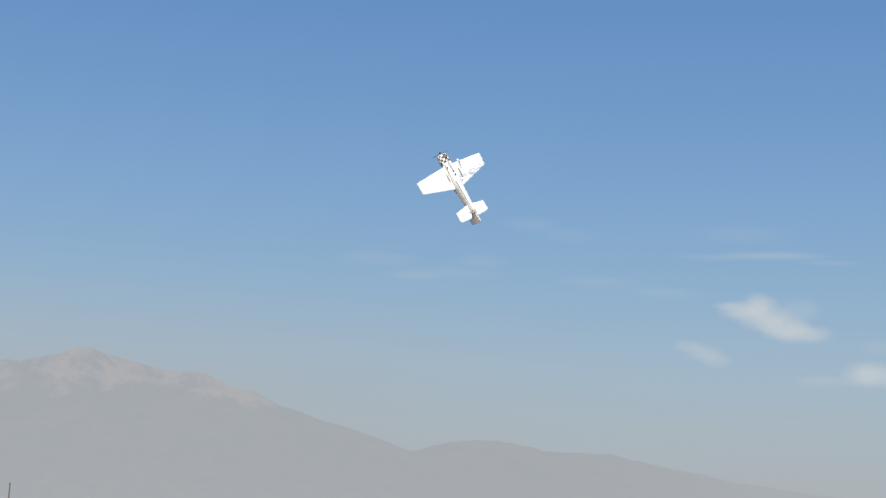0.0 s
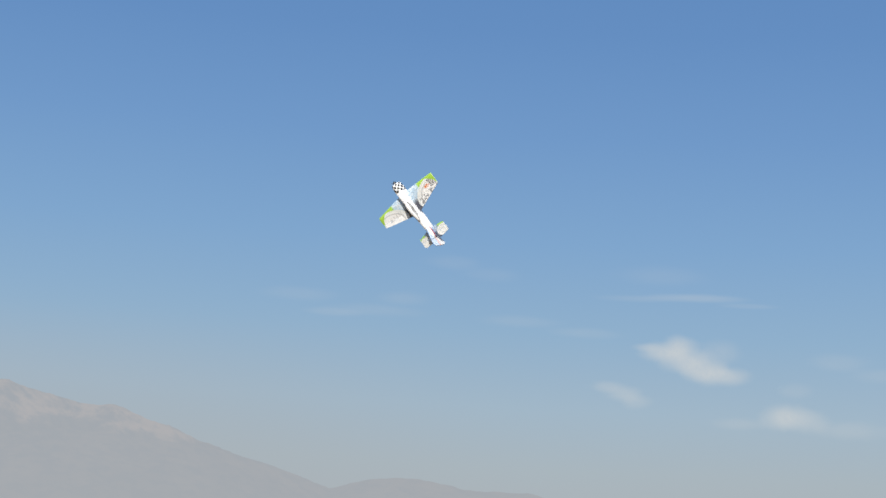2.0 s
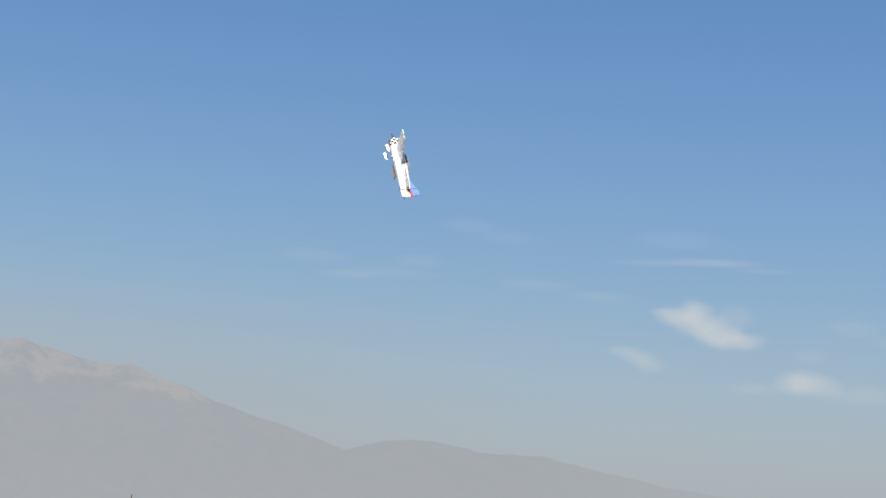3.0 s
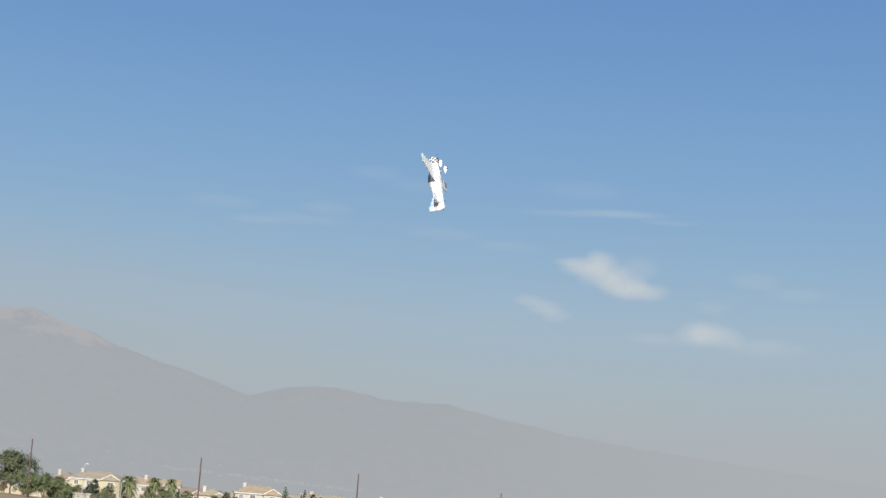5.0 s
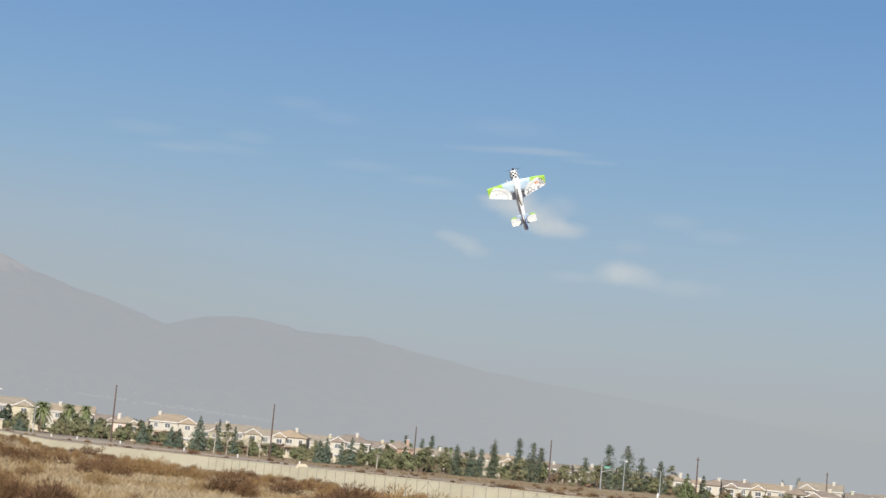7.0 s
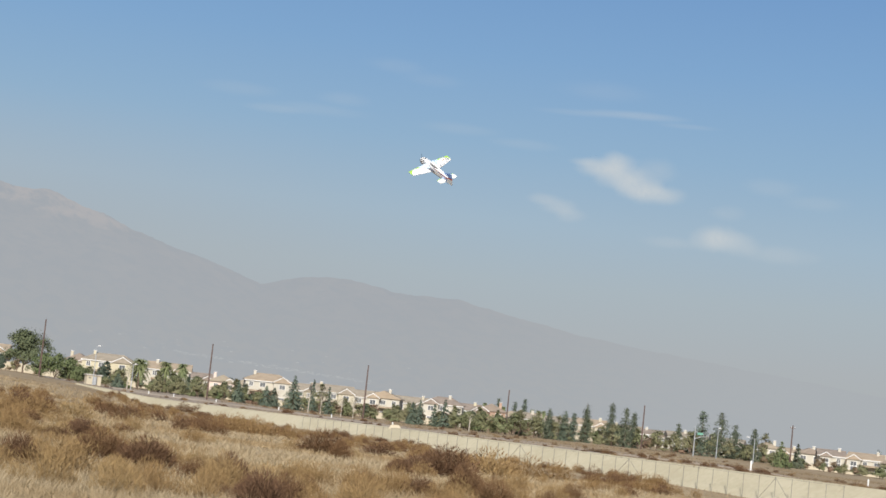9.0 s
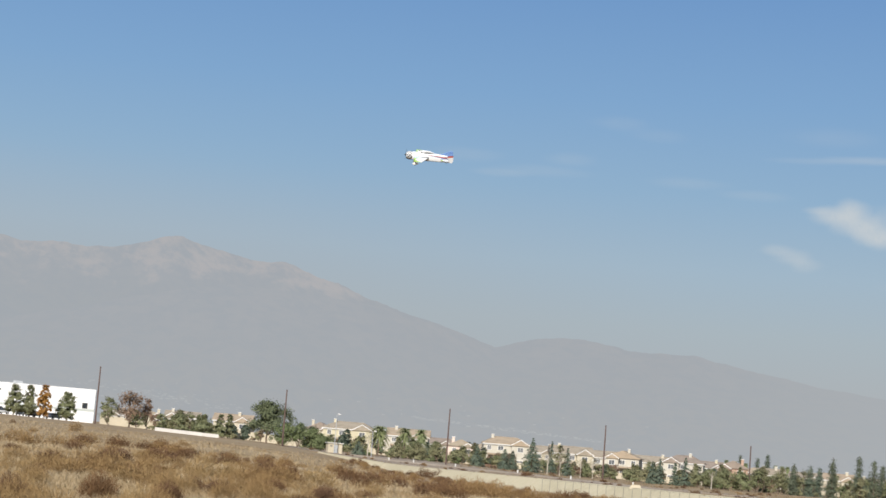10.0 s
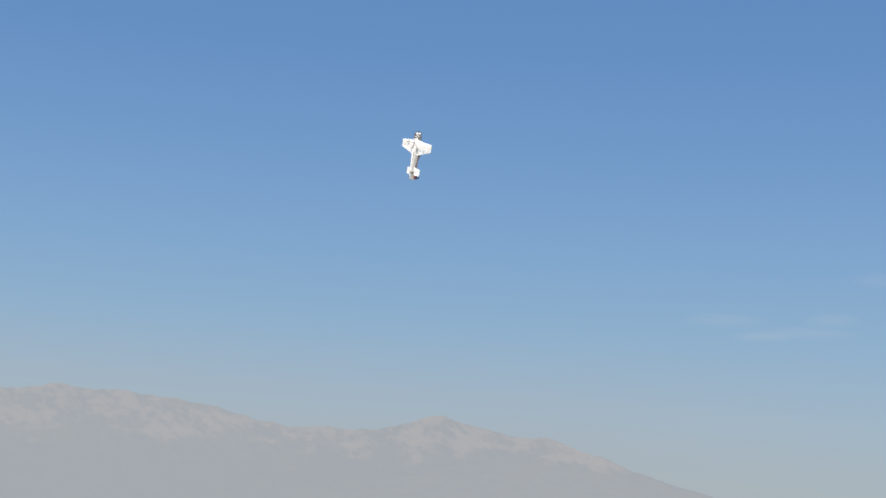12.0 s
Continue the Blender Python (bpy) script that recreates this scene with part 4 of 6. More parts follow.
    zb = min(ground_z(x0, y0), ground_z(-117, 425)) - 0.4
    ob = tagged(empty("office_building", pose(x0, y0, zb, 0, 0, yaw)), "long white flat-roofed two-storey commercial building", "building")
    h = 9.15 - zb
    bm = bmesh.new()
    box(bm, 0, ln, 0, dp, 0, h)
    part("wall", bm, M["tilt_up"], ob)
    box_part("parapet", (-0.12, ln + 0.12, -0.12, dp + 0.12, h - 0.1, h + 0.35), M["tilt_up"], ob, "", 0.04)
    box_part("roof_unit", (14, 16.4, 6, 8, h + 0.2, h + 1.1), M["galv"], ob, "grey rooftop plant box", 0.05)
    box_part("painted_band", (3.0, ln + 0.03, -0.03, 0.03, 3.9 - zb, 4.55 - zb), M["tilt_band"], ob, "grey painted band")
    for a, b, z0, z1 in ((0.6, 2.9, 5.5, 6.9), (4.2, 8.0, 5.4, 6.8), (4.8, 7.4, 2.3, 3.5), (8.6, 11.2, 2.0, 3.5), (30.6, 32.0, 4.6, 6.0)):
        win = box_part("window", (a - 0.08, b + 0.08, -0.05, 0.05, z0 - zb - 0.08, z1 - zb + 0.08), M["trim"], ob)
        n = max(1, int((b - a) / 1.2))
        for i in range(n):
            box_part("pane", (a + (b - a) * i / n + 0.04, a + (b - a) * (i + 1) / n - 0.04, -0.075, 0.02, z0 - zb, z1 - zb), M["glass_dark"], win)
    for i, (a, b) in enumerate(((3.4, 4.3), (4.5, 5.0), (5.2, 6.3), (6.9, 8.2), (8.4, 9.0), (9.2, 10.4))):     # lettering too far off to read
        box_part("sign_bar", (a, b, -0.08, 0.01, 7.55 - zb, 7.9 - zb), M["p_dark"], ob, "dark sign letters as bars" if not i else "")
    box_part("canopy", (0.5, 3.2, -1.3, 0.0, 4.75 - zb, 5.0 - zb), M["tilt_band"], ob, "grey entrance canopy", 0.03)
    for a in (0.6, 2.95):
        box_part("column", (a, a + 0.25, -1.2, -0.95, 0.0, 4.75 - zb), M["tilt_up"], ob)
    for i in range(1, 5):
        box_part("joint", (ln * i / 5 - 0.02, ln * i / 5 + 0.02, -0.012, 0.01, 0.0, h - 0.12), M["tilt_band"], ob)
    box_part("door", (1.0, 2.6, -0.06, 0.04, 0.3, 3.4 - zb + 0.1), M["glass_dark"], ob, "dark glazed entrance")


white_building()


def low_warehouse():
    """A second white flat-roofed block further along the road."""
    x, y = at(-28.6, 425)
    zb = ground_z(x, y) - 0.3
    ob = tagged(empty("warehouse", pose(x, y, zb, 0, 0, 24)), "low white flat-roofed warehouse beyond the trees", "building")
    h = 9.0 - zb
    box_part("wall", (-16, 15, 0, 26, 0, h), M["tilt_up"], ob, "", 0.05)
    box_part("parapet", (-16.12, 15.12, -0.12, 26.12, h - 0.1, h + 0.35), M["tilt_up"], ob, "", 0.04)
    for k in range(4):
        win = box_part("window", (-13 + 7 * k, -9.5 + 7 * k, -0.05, 0.05, h - 3.6, h - 2.1), M["trim"], ob)
        box_part("pane", (-12.9 + 7 * k, -9.6 + 7 * k, -0.075, 0.02, h - 3.5, h - 2.2), M["glass_dark"], win)


low_warehouse()


def parked_car(az, r, paint_key, label, turn):
    """A parked saloon: lower body, glazed cabin, wheels."""
    x, y = at(az, r)
    ob = tagged(empty("car", pose(x, y, ground_z(x, y), 0, 0, turn)), label, "car", "parked cars")
    side = [(-2.2, 0.45), (-2.1, 0.85), (-1.0, 0.95), (1.2, 0.98), (2.15, 0.8), (2.25, 0.4), (1.8, 0.3), (-1.9, 0.3)]
    bm = bmesh.new()
    loft(bm, [[(px, yy, pz) for px, pz in side] for yy in (-0.85, -0.8, 0.8, 0.85)])
    part("body", bm, M[paint_key], ob)
    cab = [(-1.5, 0.94), (-0.8, 1.42), (0.5, 1.45), (1.3, 0.96)]
    bm = bmesh.new()
    loft(bm, [[(px, yy * k, pz) for px, pz in cab] for yy, k in ((-0.8, 1.0), (-0.66, 1.0), (0.66, 1.0), (0.8, 1.0))])
    part("cabin", bm, M["glass_dark"], ob, "dark glazed cabin")
    box_part("roof_panel", (-0.75, 0.45, -0.64, 0.64, 1.41, 1.48), M[paint_key], ob, "", 0.02)
    for wx in (-1.35, 1.4):
        for wy in (-0.86, 0.70):
            bm = bmesh.new()
            tube(bm, [(wx, wy, 0.32), (wx, wy + 0.16, 0.32)], [0.32, 0.32], 12)
            part("wheel", bm, M["p_dark"], ob)


for key, a_tone, b_tone in (("car_silver", (0.45, 0.46, 0.47), (0.52, 0.53, 0.54)), ("car_dark", (0.03, 0.035, 0.04), (0.05, 0.055, 0.06)), ("car_white", (0.7, 0.7, 0.69), (0.76, 0.76, 0.75)), ("car_red", (0.25, 0.03, 0.03), (0.3, 0.04, 0.035))):
    M[key] = surface(key + "_paint", a_tone, b_tone, 1.5, 0.3, spec=0.5, bumps=0)
for k, az in enumerate((-18.6, -18.25, -17.7, -17.3, -16.7, -21.9, -21.3, -20.9)):
    key = ("car_silver", "car_dark", "car_white", "car_dark", "car_silver", "car_dark", "car_red", "car_silver")[k]
    parked_car(az, 420 if az < -20 else 416, key, f"{key[4:]} saloon car parked by the white building", 70 + (k * 31 % 40))

# ---------------------------------------------------------------- walls, poles, lamps, fence


def garden_wall(name, az0, az1, r, height, material, label):
    azs = np.arange(az0, az1 + 0.01, (az1 - az0) / max(2, int((az1 - az0) / 0.5)))
    ob = tagged(empty(name, pose(0, 0, 0)), label, "wall")
    for a, b in zip(azs, azs[1:]):
        v = []
        for az in (a, b - 0.004):
            for rr, z in ((r, -0.3), (r, height), (r + 0.25, height), (r + 0.25, -0.3)):
                x, y = at(az, rr)
                v.append((x, y, ground_z(*at(az, r)) + z))
        part_data("wall_panel", v, [(0, 4, 5, 1), (1, 5, 6, 2), (2, 6, 7, 3), (3, 7, 4, 0), (0, 1, 2, 3), (4, 7, 6, 5)], material, ob)
    return ob


garden_wall("block_wall", -13.4, -11.3, 404, 0.8, M["wall_white"], "low white block wall beside the road")
garden_wall("block_wall", -15.2, -8.3, 474, 2.3, M["wall_beige"], "beige block wall behind the gardens")
garden_wall("block_wall", -8.3, 4.0, 486, 1.7, M["wall_beige"], "beige block wall behind the gardens")

garden_wall("block_wall", 15.9, 22.0, 468, 1.3, M["wall_beige"], "long beige block wall before the eastern houses")


def utility_pole(az, r, top, arm):
    x, y = at(az, r)
    zb = ground_z(x, y)
    h = top - zb
    ob = tagged(empty("utility_pole", pose(x, y, zb - 0.1, 0, 0, -az)), "weathered brown wooden utility pole", "utility pole", "utility poles")
    bm = bmesh.new()
    tube(bm, [(0, 0, 0), (0, 0, h * 0.5), (0, 0, h + 0.1)], [0.21, 0.18, 0.14], 9)
    part("post", bm, M["pole"], ob)
    if arm:
        bm = bmesh.new()
        box(bm, -0.6, 0.6, -0.2, -0.08, h - 0.6, h - 0.45)
        part("crossarm", bm, M["pole"], ob)
        for s in (-0.5, 0.5):
            bm = bmesh.new()
            tube(bm, [(s, -0.14, h - 0.45), (s, -0.14, h - 0.3), (s, -0.14, h - 0.2)], [0.03, 0.06, 0.04], 6)
            part("insulator", bm, M["galv"], ob)


for az, r, top, arm in ((-22.68, 400, 14.1, 0), (-19.02, 400, 14.6, 0), (-15.34, 400, 14.2, 0), (-9.19, 402, 12.5, 0), (-3.72, 402, 11.1, 0), (1.49, 404, 10.1, 0), (6.26, 430, 8.3, 0), (10.78, 430, 8.0, 0), (15.63, 430, 6.9, 1), (19.8, 520, 6.9, 1)):
    utility_pole(az, r, top, arm)


def street_lamp(az, r, top, reach, label):
    x, y = at(az, r)
    zb = ground_z(x, y)
    h = top - zb
    ob = tagged(empty("street_lamp", pose(x, y, zb - 0.05, 0, 0, -az)), label, "street lamp", "street lamps")
    bm = bmesh.new()
    tube(bm, [(0, 0, 0), (0, 0, h * 0.6), (0, 0, h)], [0.12, 0.09, 0.07], 8)
    part("post", bm, M["galv"], ob)
    bm = bmesh.new()
    tube(bm, [(0, 0, h - 0.1), (reach * 0.5, 0, h + 0.25), (reach, 0, h + 0.3)], [0.05, 0.04, 0.04], 6)
    part("arm", bm, M["galv"], ob)
    bm = bmesh.new()
    tube(bm, [(reach - 0.1, 0, h + 0.28), (reach + 0.2, 0, h + 0.26), (reach + 0.6, 0, h + 0.22)], [0.07, 0.13, 0.06], 8)
    part("lamp_head", bm, M["trim"], ob)


street_lamp(-7.46, 405, 7.6, 0.3, "tall pale steel street lamp")
street_lamp(-6.22, 410, 4.3, 0.3, "pale steel street lamp")
street_lamp(-18.9, 404, 10.1, -0.6, "pale steel street lamp by the white building")
street_lamp(13.25, 405, 3.9, 0.2, "plain grey steel lamp post by the junction")
street_lamp(14.45, 405, 2.6, -1.8, "grey steel lamp post by the junction")


def traffic_signal(az, r, top):
    x, y = at(az, r)
    zb = ground_z(x, y)
    h = top - zb
    ob = tagged(empty("traffic_signal", pose(x, y, zb - 0.05, 0, 0, -az)), "grey traffic signal mast with a long arm and street sign", "traffic signal")
    bm = bmesh.new()
    tube(bm, [(0, 0, 0), (0, 0, h)], [0.15, 0.1], 8)
    part("mast", bm, M["galv"], ob)
    bm = bmesh.new()
    tube(bm, [(0, 0, h - 3.0), (1.6, 0, h - 2.4), (3.6, 0, h - 2.2)], [0.08, 0.06, 0.05], 7)
    arm = part("arm", bm, M["galv"], ob)
    box_part("signal_head", (3.3, 3.7, -0.2, 0.15, h - 2.9, h - 1.8), M["p_dark"], arm, "", 0.04)
    box_part("sign_plate", (0.6, 1.9, -0.04, 0.0, h - 2.0, h - 1.5), M["sign_green"], ob, "small green street sign")


M["sign_green"] = surface("green_sign", (0.12, 0.3, 0.22), (0.16, 0.36, 0.27), 2.0, 0.5)
traffic_signal(12.5, 405, 4.2)


def marker(az, r, height, material, label, category, wide=0.16):
    x, y = at(az, r)
    ob = tagged(empty("marker_post", pose(x, y, ground_z(x, y) - 0.02, 0, 0, -az)), label, category, "marker posts")
    bm = bmesh.new()
    tube(bm, [(0, 0, 0), (0, 0, height * 0.9), (0, 0, height)], [wide / 2, wide / 2, wide / 3], 8)
    part("post", bm, material, ob)
    box_part("collar", (-wide * 0.6, wide * 0.6, -wide * 0.6, wide * 0.6, height * 0.7, height * 0.78), M["trim"], ob)


for az, r in ((-5.62, 390), (-4.8, 388), (-3.4, 380), (-1.32, 372), (0.45, 345), (2.5, 330)):
    marker(az, r, 0.7, M["trim"], "short white marker post beside the dirt road", "marker post", 0.24)
for az in (18.8, 19.15, 19.25):
    marker(az, 300, 1.5, M["yellow"], "yellow painted steel bollard", "bollard", 0.3)
for az, r in ((18.15, 300), (14.4, 262)):
    marker(az, r, 1.5, M["trim"], "white post beside the field", "marker post", 0.26)


def fence():
    """Galvanised fence posts, rails and corner braces in front of the channel wall."""
    ob = tagged(empty("wire_fence", pose(0, 0, 0)), "rusty grey galvanised wire fence along the channel", "fence")
    spots, s = [], -2.0
    while s < 118:
        off = 4.3
        x, y = 2.4 + 0.487 * s - 0.87 * off, 278 - 0.873 * s - 0.49 * off
        az = math.degrees(math.atan2(x, y))
        spots.append((x, y, ground_z(x, y), top_z(az) + 0.1))
        s += 2.5
    for k, (x, y, z, zt) in enumerate(spots):
        bm = bmesh.new()
        tube(bm, [(x, y, z - 0.2), (x, y, zt)], [0.036, 0.036], 6)
        part("post", bm, M["fence_steel"], ob)
        if not k:
            continue
        x0, y0, z0, t0 = spots[k - 1]
        bm = bmesh.new()
        tube(bm, [(x0, y0, t0 - 0.05), (x, y, zt - 0.05)], [0.016, 0.016], 5)
        part("rail", bm, M["fence_steel"], ob)
        if k in BRACED or k - 1 in BRACED:                    # struts lean against the strong post from both sides
            lo, hi = ((x0, y0, z0 + 0.2), (x, y, zt - 0.1)) if k in BRACED else ((x, y, z + 0.2), (x0, y0, t0 - 0.1))
            bm = bmesh.new()
            tube(bm, [lo, hi], [0.03, 0.03], 5)
            part("brace", bm, M["fence_steel"], ob)


BRACED = (24, 33, 43)
fence()


def headwall(az):
    """Pale concrete outlet block on top of the channel's bank."""
    x, y = at(az, bank_r(az) + 1.2)
    bm = bmesh.new()
    loft(bm, [[(px * 1.0, py, pz) for px, pz in ((-1.1, -0.2), (-0.65, 0.5), (0.55, 0.52), (1.1, -0.2))] for py in (-0.6, 0.6)])
    bmesh.ops.bevel(bm, geom=list(bm.edges), offset=0.04, segments=2, affect="EDGES")
    ob = part("outlet_headwall", bm, M["wall_beige"])
    ob.matrix_basis = pose(x, y, ground_z(x, y), 0, 0, -az)
    tagged(ob, "pale concrete outlet block on the channel bank", "headwall")


def pump_house(az, r):
    """Small block hut with a flat slab roof and a steel door."""
    x, y = at(az, r)
    ob = tagged(empty("pump_house", pose(x, y, ground_z(x, y) - 0.05, 0, 0, 12 - az)), "small beige block pump house with a flat slab roof", "hut")
    box_part("wall", (-1.7, 1.7, 0, 2.6, 0, 2.3), M["wall_beige"], ob, "", 0.02)
    box_part("roof", (-1.95, 1.95, -0.3, 2.85, 2.3, 2.5), M["wall_white"], ob, "pale slab roof", 0.03)
    door = box_part("door", (-0.3, 0.6, -0.05, 0.05, 0.05, 2.0), M["galv"], ob, "grey steel door")
    box_part("handle", (0.48, 0.53, -0.1, -0.03, 0.95, 1.1), M["p_dark"], door)
    box_part("vent", (-1.3, -0.7, -0.04, 0.04, 1.5, 1.9), M["fence_steel"], ob)


def sapling(az, r, top, seed):
    """Young street tree, nearly bare, with a pale trunk and thin limbs."""
    rng = np.random.default_rng(seed)
    x, y = at(az, r)
    h = top - ground_z(x, y)
    tree = stand("young_tree", az, r, "nearly bare young tree with a pale trunk", "tree", "young street trees")
    bm = bmesh.new()
    tube(bm, [(0, 0, 0), (0.05, 0, h * 0.45), (rng.normal() * 0.15, 0, h * 0.9)], [0.15, 0.11, 0.03], 6)
    pts = []
    for k in range(13):
        z0 = h * rng.uniform(0.4, 0.8)
        a = rng.uniform(0, 2 * math.pi)
        ln = h * rng.uniform(0.14, 0.26)
        tip = (math.cos(a) * ln, math.sin(a) * ln, z0 + ln * rng.uniform(0.6, 1.2))
        tube(bm, [(0.03, 0, z0), tuple(0.5 * t + (0.25 * z0 + 0.25 * h * 0.6 if i == 2 else 0) for i, t in enumerate(tip)), tip], [0.05, 0.035, 0.012], 5)
        pts += (np.array(tip) + rng.normal(size=(16, 3)) * 0.35).tolist()
    part("trunk", bm, M["pale_bark"], tree)
    t = Tree(seed)
    t.leaves(pts, 0.3, np.array(pts), 0.6)
    t.put("crown", M["olive"], tree)


M["pale_bark"] = surface("pale_bark", (0.36, 0.32, 0.26), (0.48, 0.43, 0.36), 1.5, 0.9)
headwall(2.6)
pump_house(-7.43, 408)
for k, (az, top) in enumerate(((0.06, 3.6), (0.75, 2.4), (-0.35, 3.2), (1.15, 2.2), (5.05, 1.8), (-6.35, 4.8))):
    sapling(az, 418, top, 960 + k)


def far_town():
    """Pale specks of a town at the mountains' foot; haze is put into their glow."""
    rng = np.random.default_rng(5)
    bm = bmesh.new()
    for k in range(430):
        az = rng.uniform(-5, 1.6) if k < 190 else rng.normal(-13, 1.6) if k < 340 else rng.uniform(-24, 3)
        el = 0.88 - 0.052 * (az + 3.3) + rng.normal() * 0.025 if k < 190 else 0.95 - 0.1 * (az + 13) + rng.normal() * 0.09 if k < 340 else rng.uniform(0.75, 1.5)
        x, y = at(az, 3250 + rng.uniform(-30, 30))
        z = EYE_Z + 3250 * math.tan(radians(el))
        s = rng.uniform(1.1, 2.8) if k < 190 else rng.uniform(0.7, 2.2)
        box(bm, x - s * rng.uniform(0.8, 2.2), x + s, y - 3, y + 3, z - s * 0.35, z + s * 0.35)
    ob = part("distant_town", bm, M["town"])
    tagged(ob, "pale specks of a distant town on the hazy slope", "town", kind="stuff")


# no lamps: emission paints daylit walls and the haze before them
n = Nodes("town_haze_glow", 1.0)
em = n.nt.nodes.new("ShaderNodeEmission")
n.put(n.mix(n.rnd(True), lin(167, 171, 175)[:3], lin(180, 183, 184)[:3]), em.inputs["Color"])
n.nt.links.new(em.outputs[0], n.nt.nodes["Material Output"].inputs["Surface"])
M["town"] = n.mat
far_town()

# ---------------------------------------------------------------- the model aeroplane
# its own space: x to its right wing, y to its nose, z up


def paint(name, rough=0.45):
    return Nodes(name, rough, 0, 0.4)


def thin_foam(n, colour, share=0.18):
    """Foam sheet a few millimetres thick lets part of the light through."""
    mat = n.done(colour)
    tr = n.nt.nodes.new("ShaderNodeBsdfTranslucent")
    n.put(colour, tr.inputs["Color"])
    mx = n.nt.nodes.new("ShaderNodeMixShader")
    mx.inputs[0].default_value = share
    n.nt.links.new(n.bsdf.outputs[0], mx.inputs[1])
    n.nt.links.new(tr.outputs[0], mx.inputs[2])
    n.nt.links.new(mx.outputs[0], n.nt.nodes["Material Output"].inputs["Surface"])
    return mat


def wing_material():
    """Printed foam: white below, blue at the roots, white arcs and green tips above."""
    n = paint("printed_foam_wing")
    co = n.coords()
    x, y, z = n.axes(co)
    ax = n.math("ABSOLUTE", x)
    e = n.math("ADD", n.math("POWER", n.math("DIVIDE", n.math("SUBTRACT", ax, 0.44), 0.30), 2.0), n.math("POWER", n.math("DIVIDE", n.math("ADD", y, 0.05), 0.19), 2.0))
    white = (0.90, 0.90, 0.89)
    streak = n.step(n.noise(30, 3, co), 0.35, 0.7)
    blue = n.mix(streak, (0.46, 0.62, 0.76), (0.74, 0.81, 0.86))
    outer = n.mix(n.step(ax, 0.22, 0.26), blue, (0.38, 0.62, 0.08))
    dark = n.math("MULTIPLY", n.step(n.math("ADD", y, n.math("MULTIPLY", n.noise(25, 3, co), 0.05)), 0.085, 0.01), n.step(ax, 0.25, 0.14))
    outer = n.mix(dark, outer, (0.09, 0.095, 0.12))
    ring = n.math("MULTIPLY", n.step(e, 0.9, 0.95), n.step(e, 1.25, 1.15))
    col = n.mix(n.step(e, 1.05, 0.95), outer, white)
    col = n.mix(ring, col, (0.78, 0.80, 0.78))
    inner = n.math("MULTIPLY", n.step(e, 0.66, 0.7), n.step(e, 0.84, 0.8))
    col = n.mix(n.math("MULTIPLY", inner, 0.6), col, (0.40, 0.42, 0.42))
    rim = n.math("ADD", n.math("POWER", n.math("DIVIDE", n.math("SUBTRACT", ax, 0.27), 0.227), 2.0), n.math("POWER", n.math("DIVIDE", n.math("ADD", y, 0.02), 0.2), 2.0))
    tip = n.math("MULTIPLY", n.step(rim, 0.95, 1.02), n.math("MULTIPLY", n.step(ax, 0.26, 0.30), n.step(y, 0.0, 0.03)))
    col = n.mix(tip, col, (0.38, 0.62, 0.08))
    chk = n.nt.nodes.new("ShaderNodeTexChecker")              # chequers by the tip of the right wing
    chk.inputs["Scale"].default_value = 70.0
    n.put(co, chk.inputs["Vector"])
    patch = n.math("MULTIPLY", n.math("MULTIPLY", n.step(x, 0.385, 0.39), n.step(rim, 1.0, 0.95)), n.step(y, 0.015, 0.02))
    col = n.mix(n.math("MULTIPLY", patch, chk.outputs["Fac"]), col, (0.05, 0.05, 0.055))
    em = n.math("ADD", n.math("POWER", n.math("DIVIDE", n.math("SUBTRACT", x, 0.345), 0.05), 2.0), n.math("POWER", n.math("DIVIDE", n.math("SUBTRACT", y, 0.07), 0.022), 2.0))
    col = n.mix(n.math("MULTIPLY", n.step(em, 1.0, 0.7), n.step(n.noise(45, 1, co), 0.38, 0.45)), col, (0.75, 0.22, 0.05))
    flag = n.math("MULTIPLY", n.step(x, 0.13, 0.16), n.math("MULTIPLY", n.step(y, 0.035, -0.01), n.step(n.noise(24, 3, co), 0.47, 0.53)))
    col = n.mix(n.math("MULTIPLY", flag, 0.75), col, (0.10, 0.10, 0.115))
    script = n.math("MULTIPLY", n.math("MULTIPLY", n.step(x, -0.16, -0.2), n.step(x, -0.42, -0.38)), n.math("MULTIPLY", n.step(y, 0.0, 0.01), n.step(y, 0.06, 0.05)))
    col = n.mix(n.math("MULTIPLY", n.math("MULTIPLY", script, n.step(n.noise(40, 2, co), 0.5, 0.56)), 0.5), col, (0.35, 0.36, 0.37))
    below = n.mix(n.math("MULTIPLY", n.step(n.noise(9, 2, co), 0.6, 0.66), 0.35), (0.88, 0.88, 0.88), (0.55, 0.68, 0.76))
    rear = n.math("MULTIPLY", n.step(n.math("ADD", y, n.math("MULTIPLY", n.noise(16, 3, co), 0.06)), 0.075, 0.03), n.step(x, -0.04, -0.09))
    slash = n.nt.nodes.new("ShaderNodeMapping")               # streaks that sweep along the span
    slash.inputs["Scale"].default_value = (0.35, 1.6, 1.0)
    slash.inputs["Rotation"].default_value = (0, 0, 0.5)
    n.put(co, slash.inputs["Vector"])
    below = n.mix(n.math("MULTIPLY", rear, n.step(n.noise(22, 4, slash.outputs[0]), 0.42, 0.58)), below, (0.36, 0.45, 0.52))
    ribs = n.step(n.math("ABSOLUTE", n.math("SUBTRACT", n.math("FRACT", n.math("MULTIPLY", ax, 9.5)), 0.5)), 0.04, 0.01)
    below = n.mix(n.math("MULTIPLY", ribs, 0.35), below, (0.45, 0.46, 0.48))
    up = n.axes(n.coords("Normal"))[2]
    return thin_foam(n, n.mix(n.step(up, -0.1, 0.1), below, col))


def tail_material():
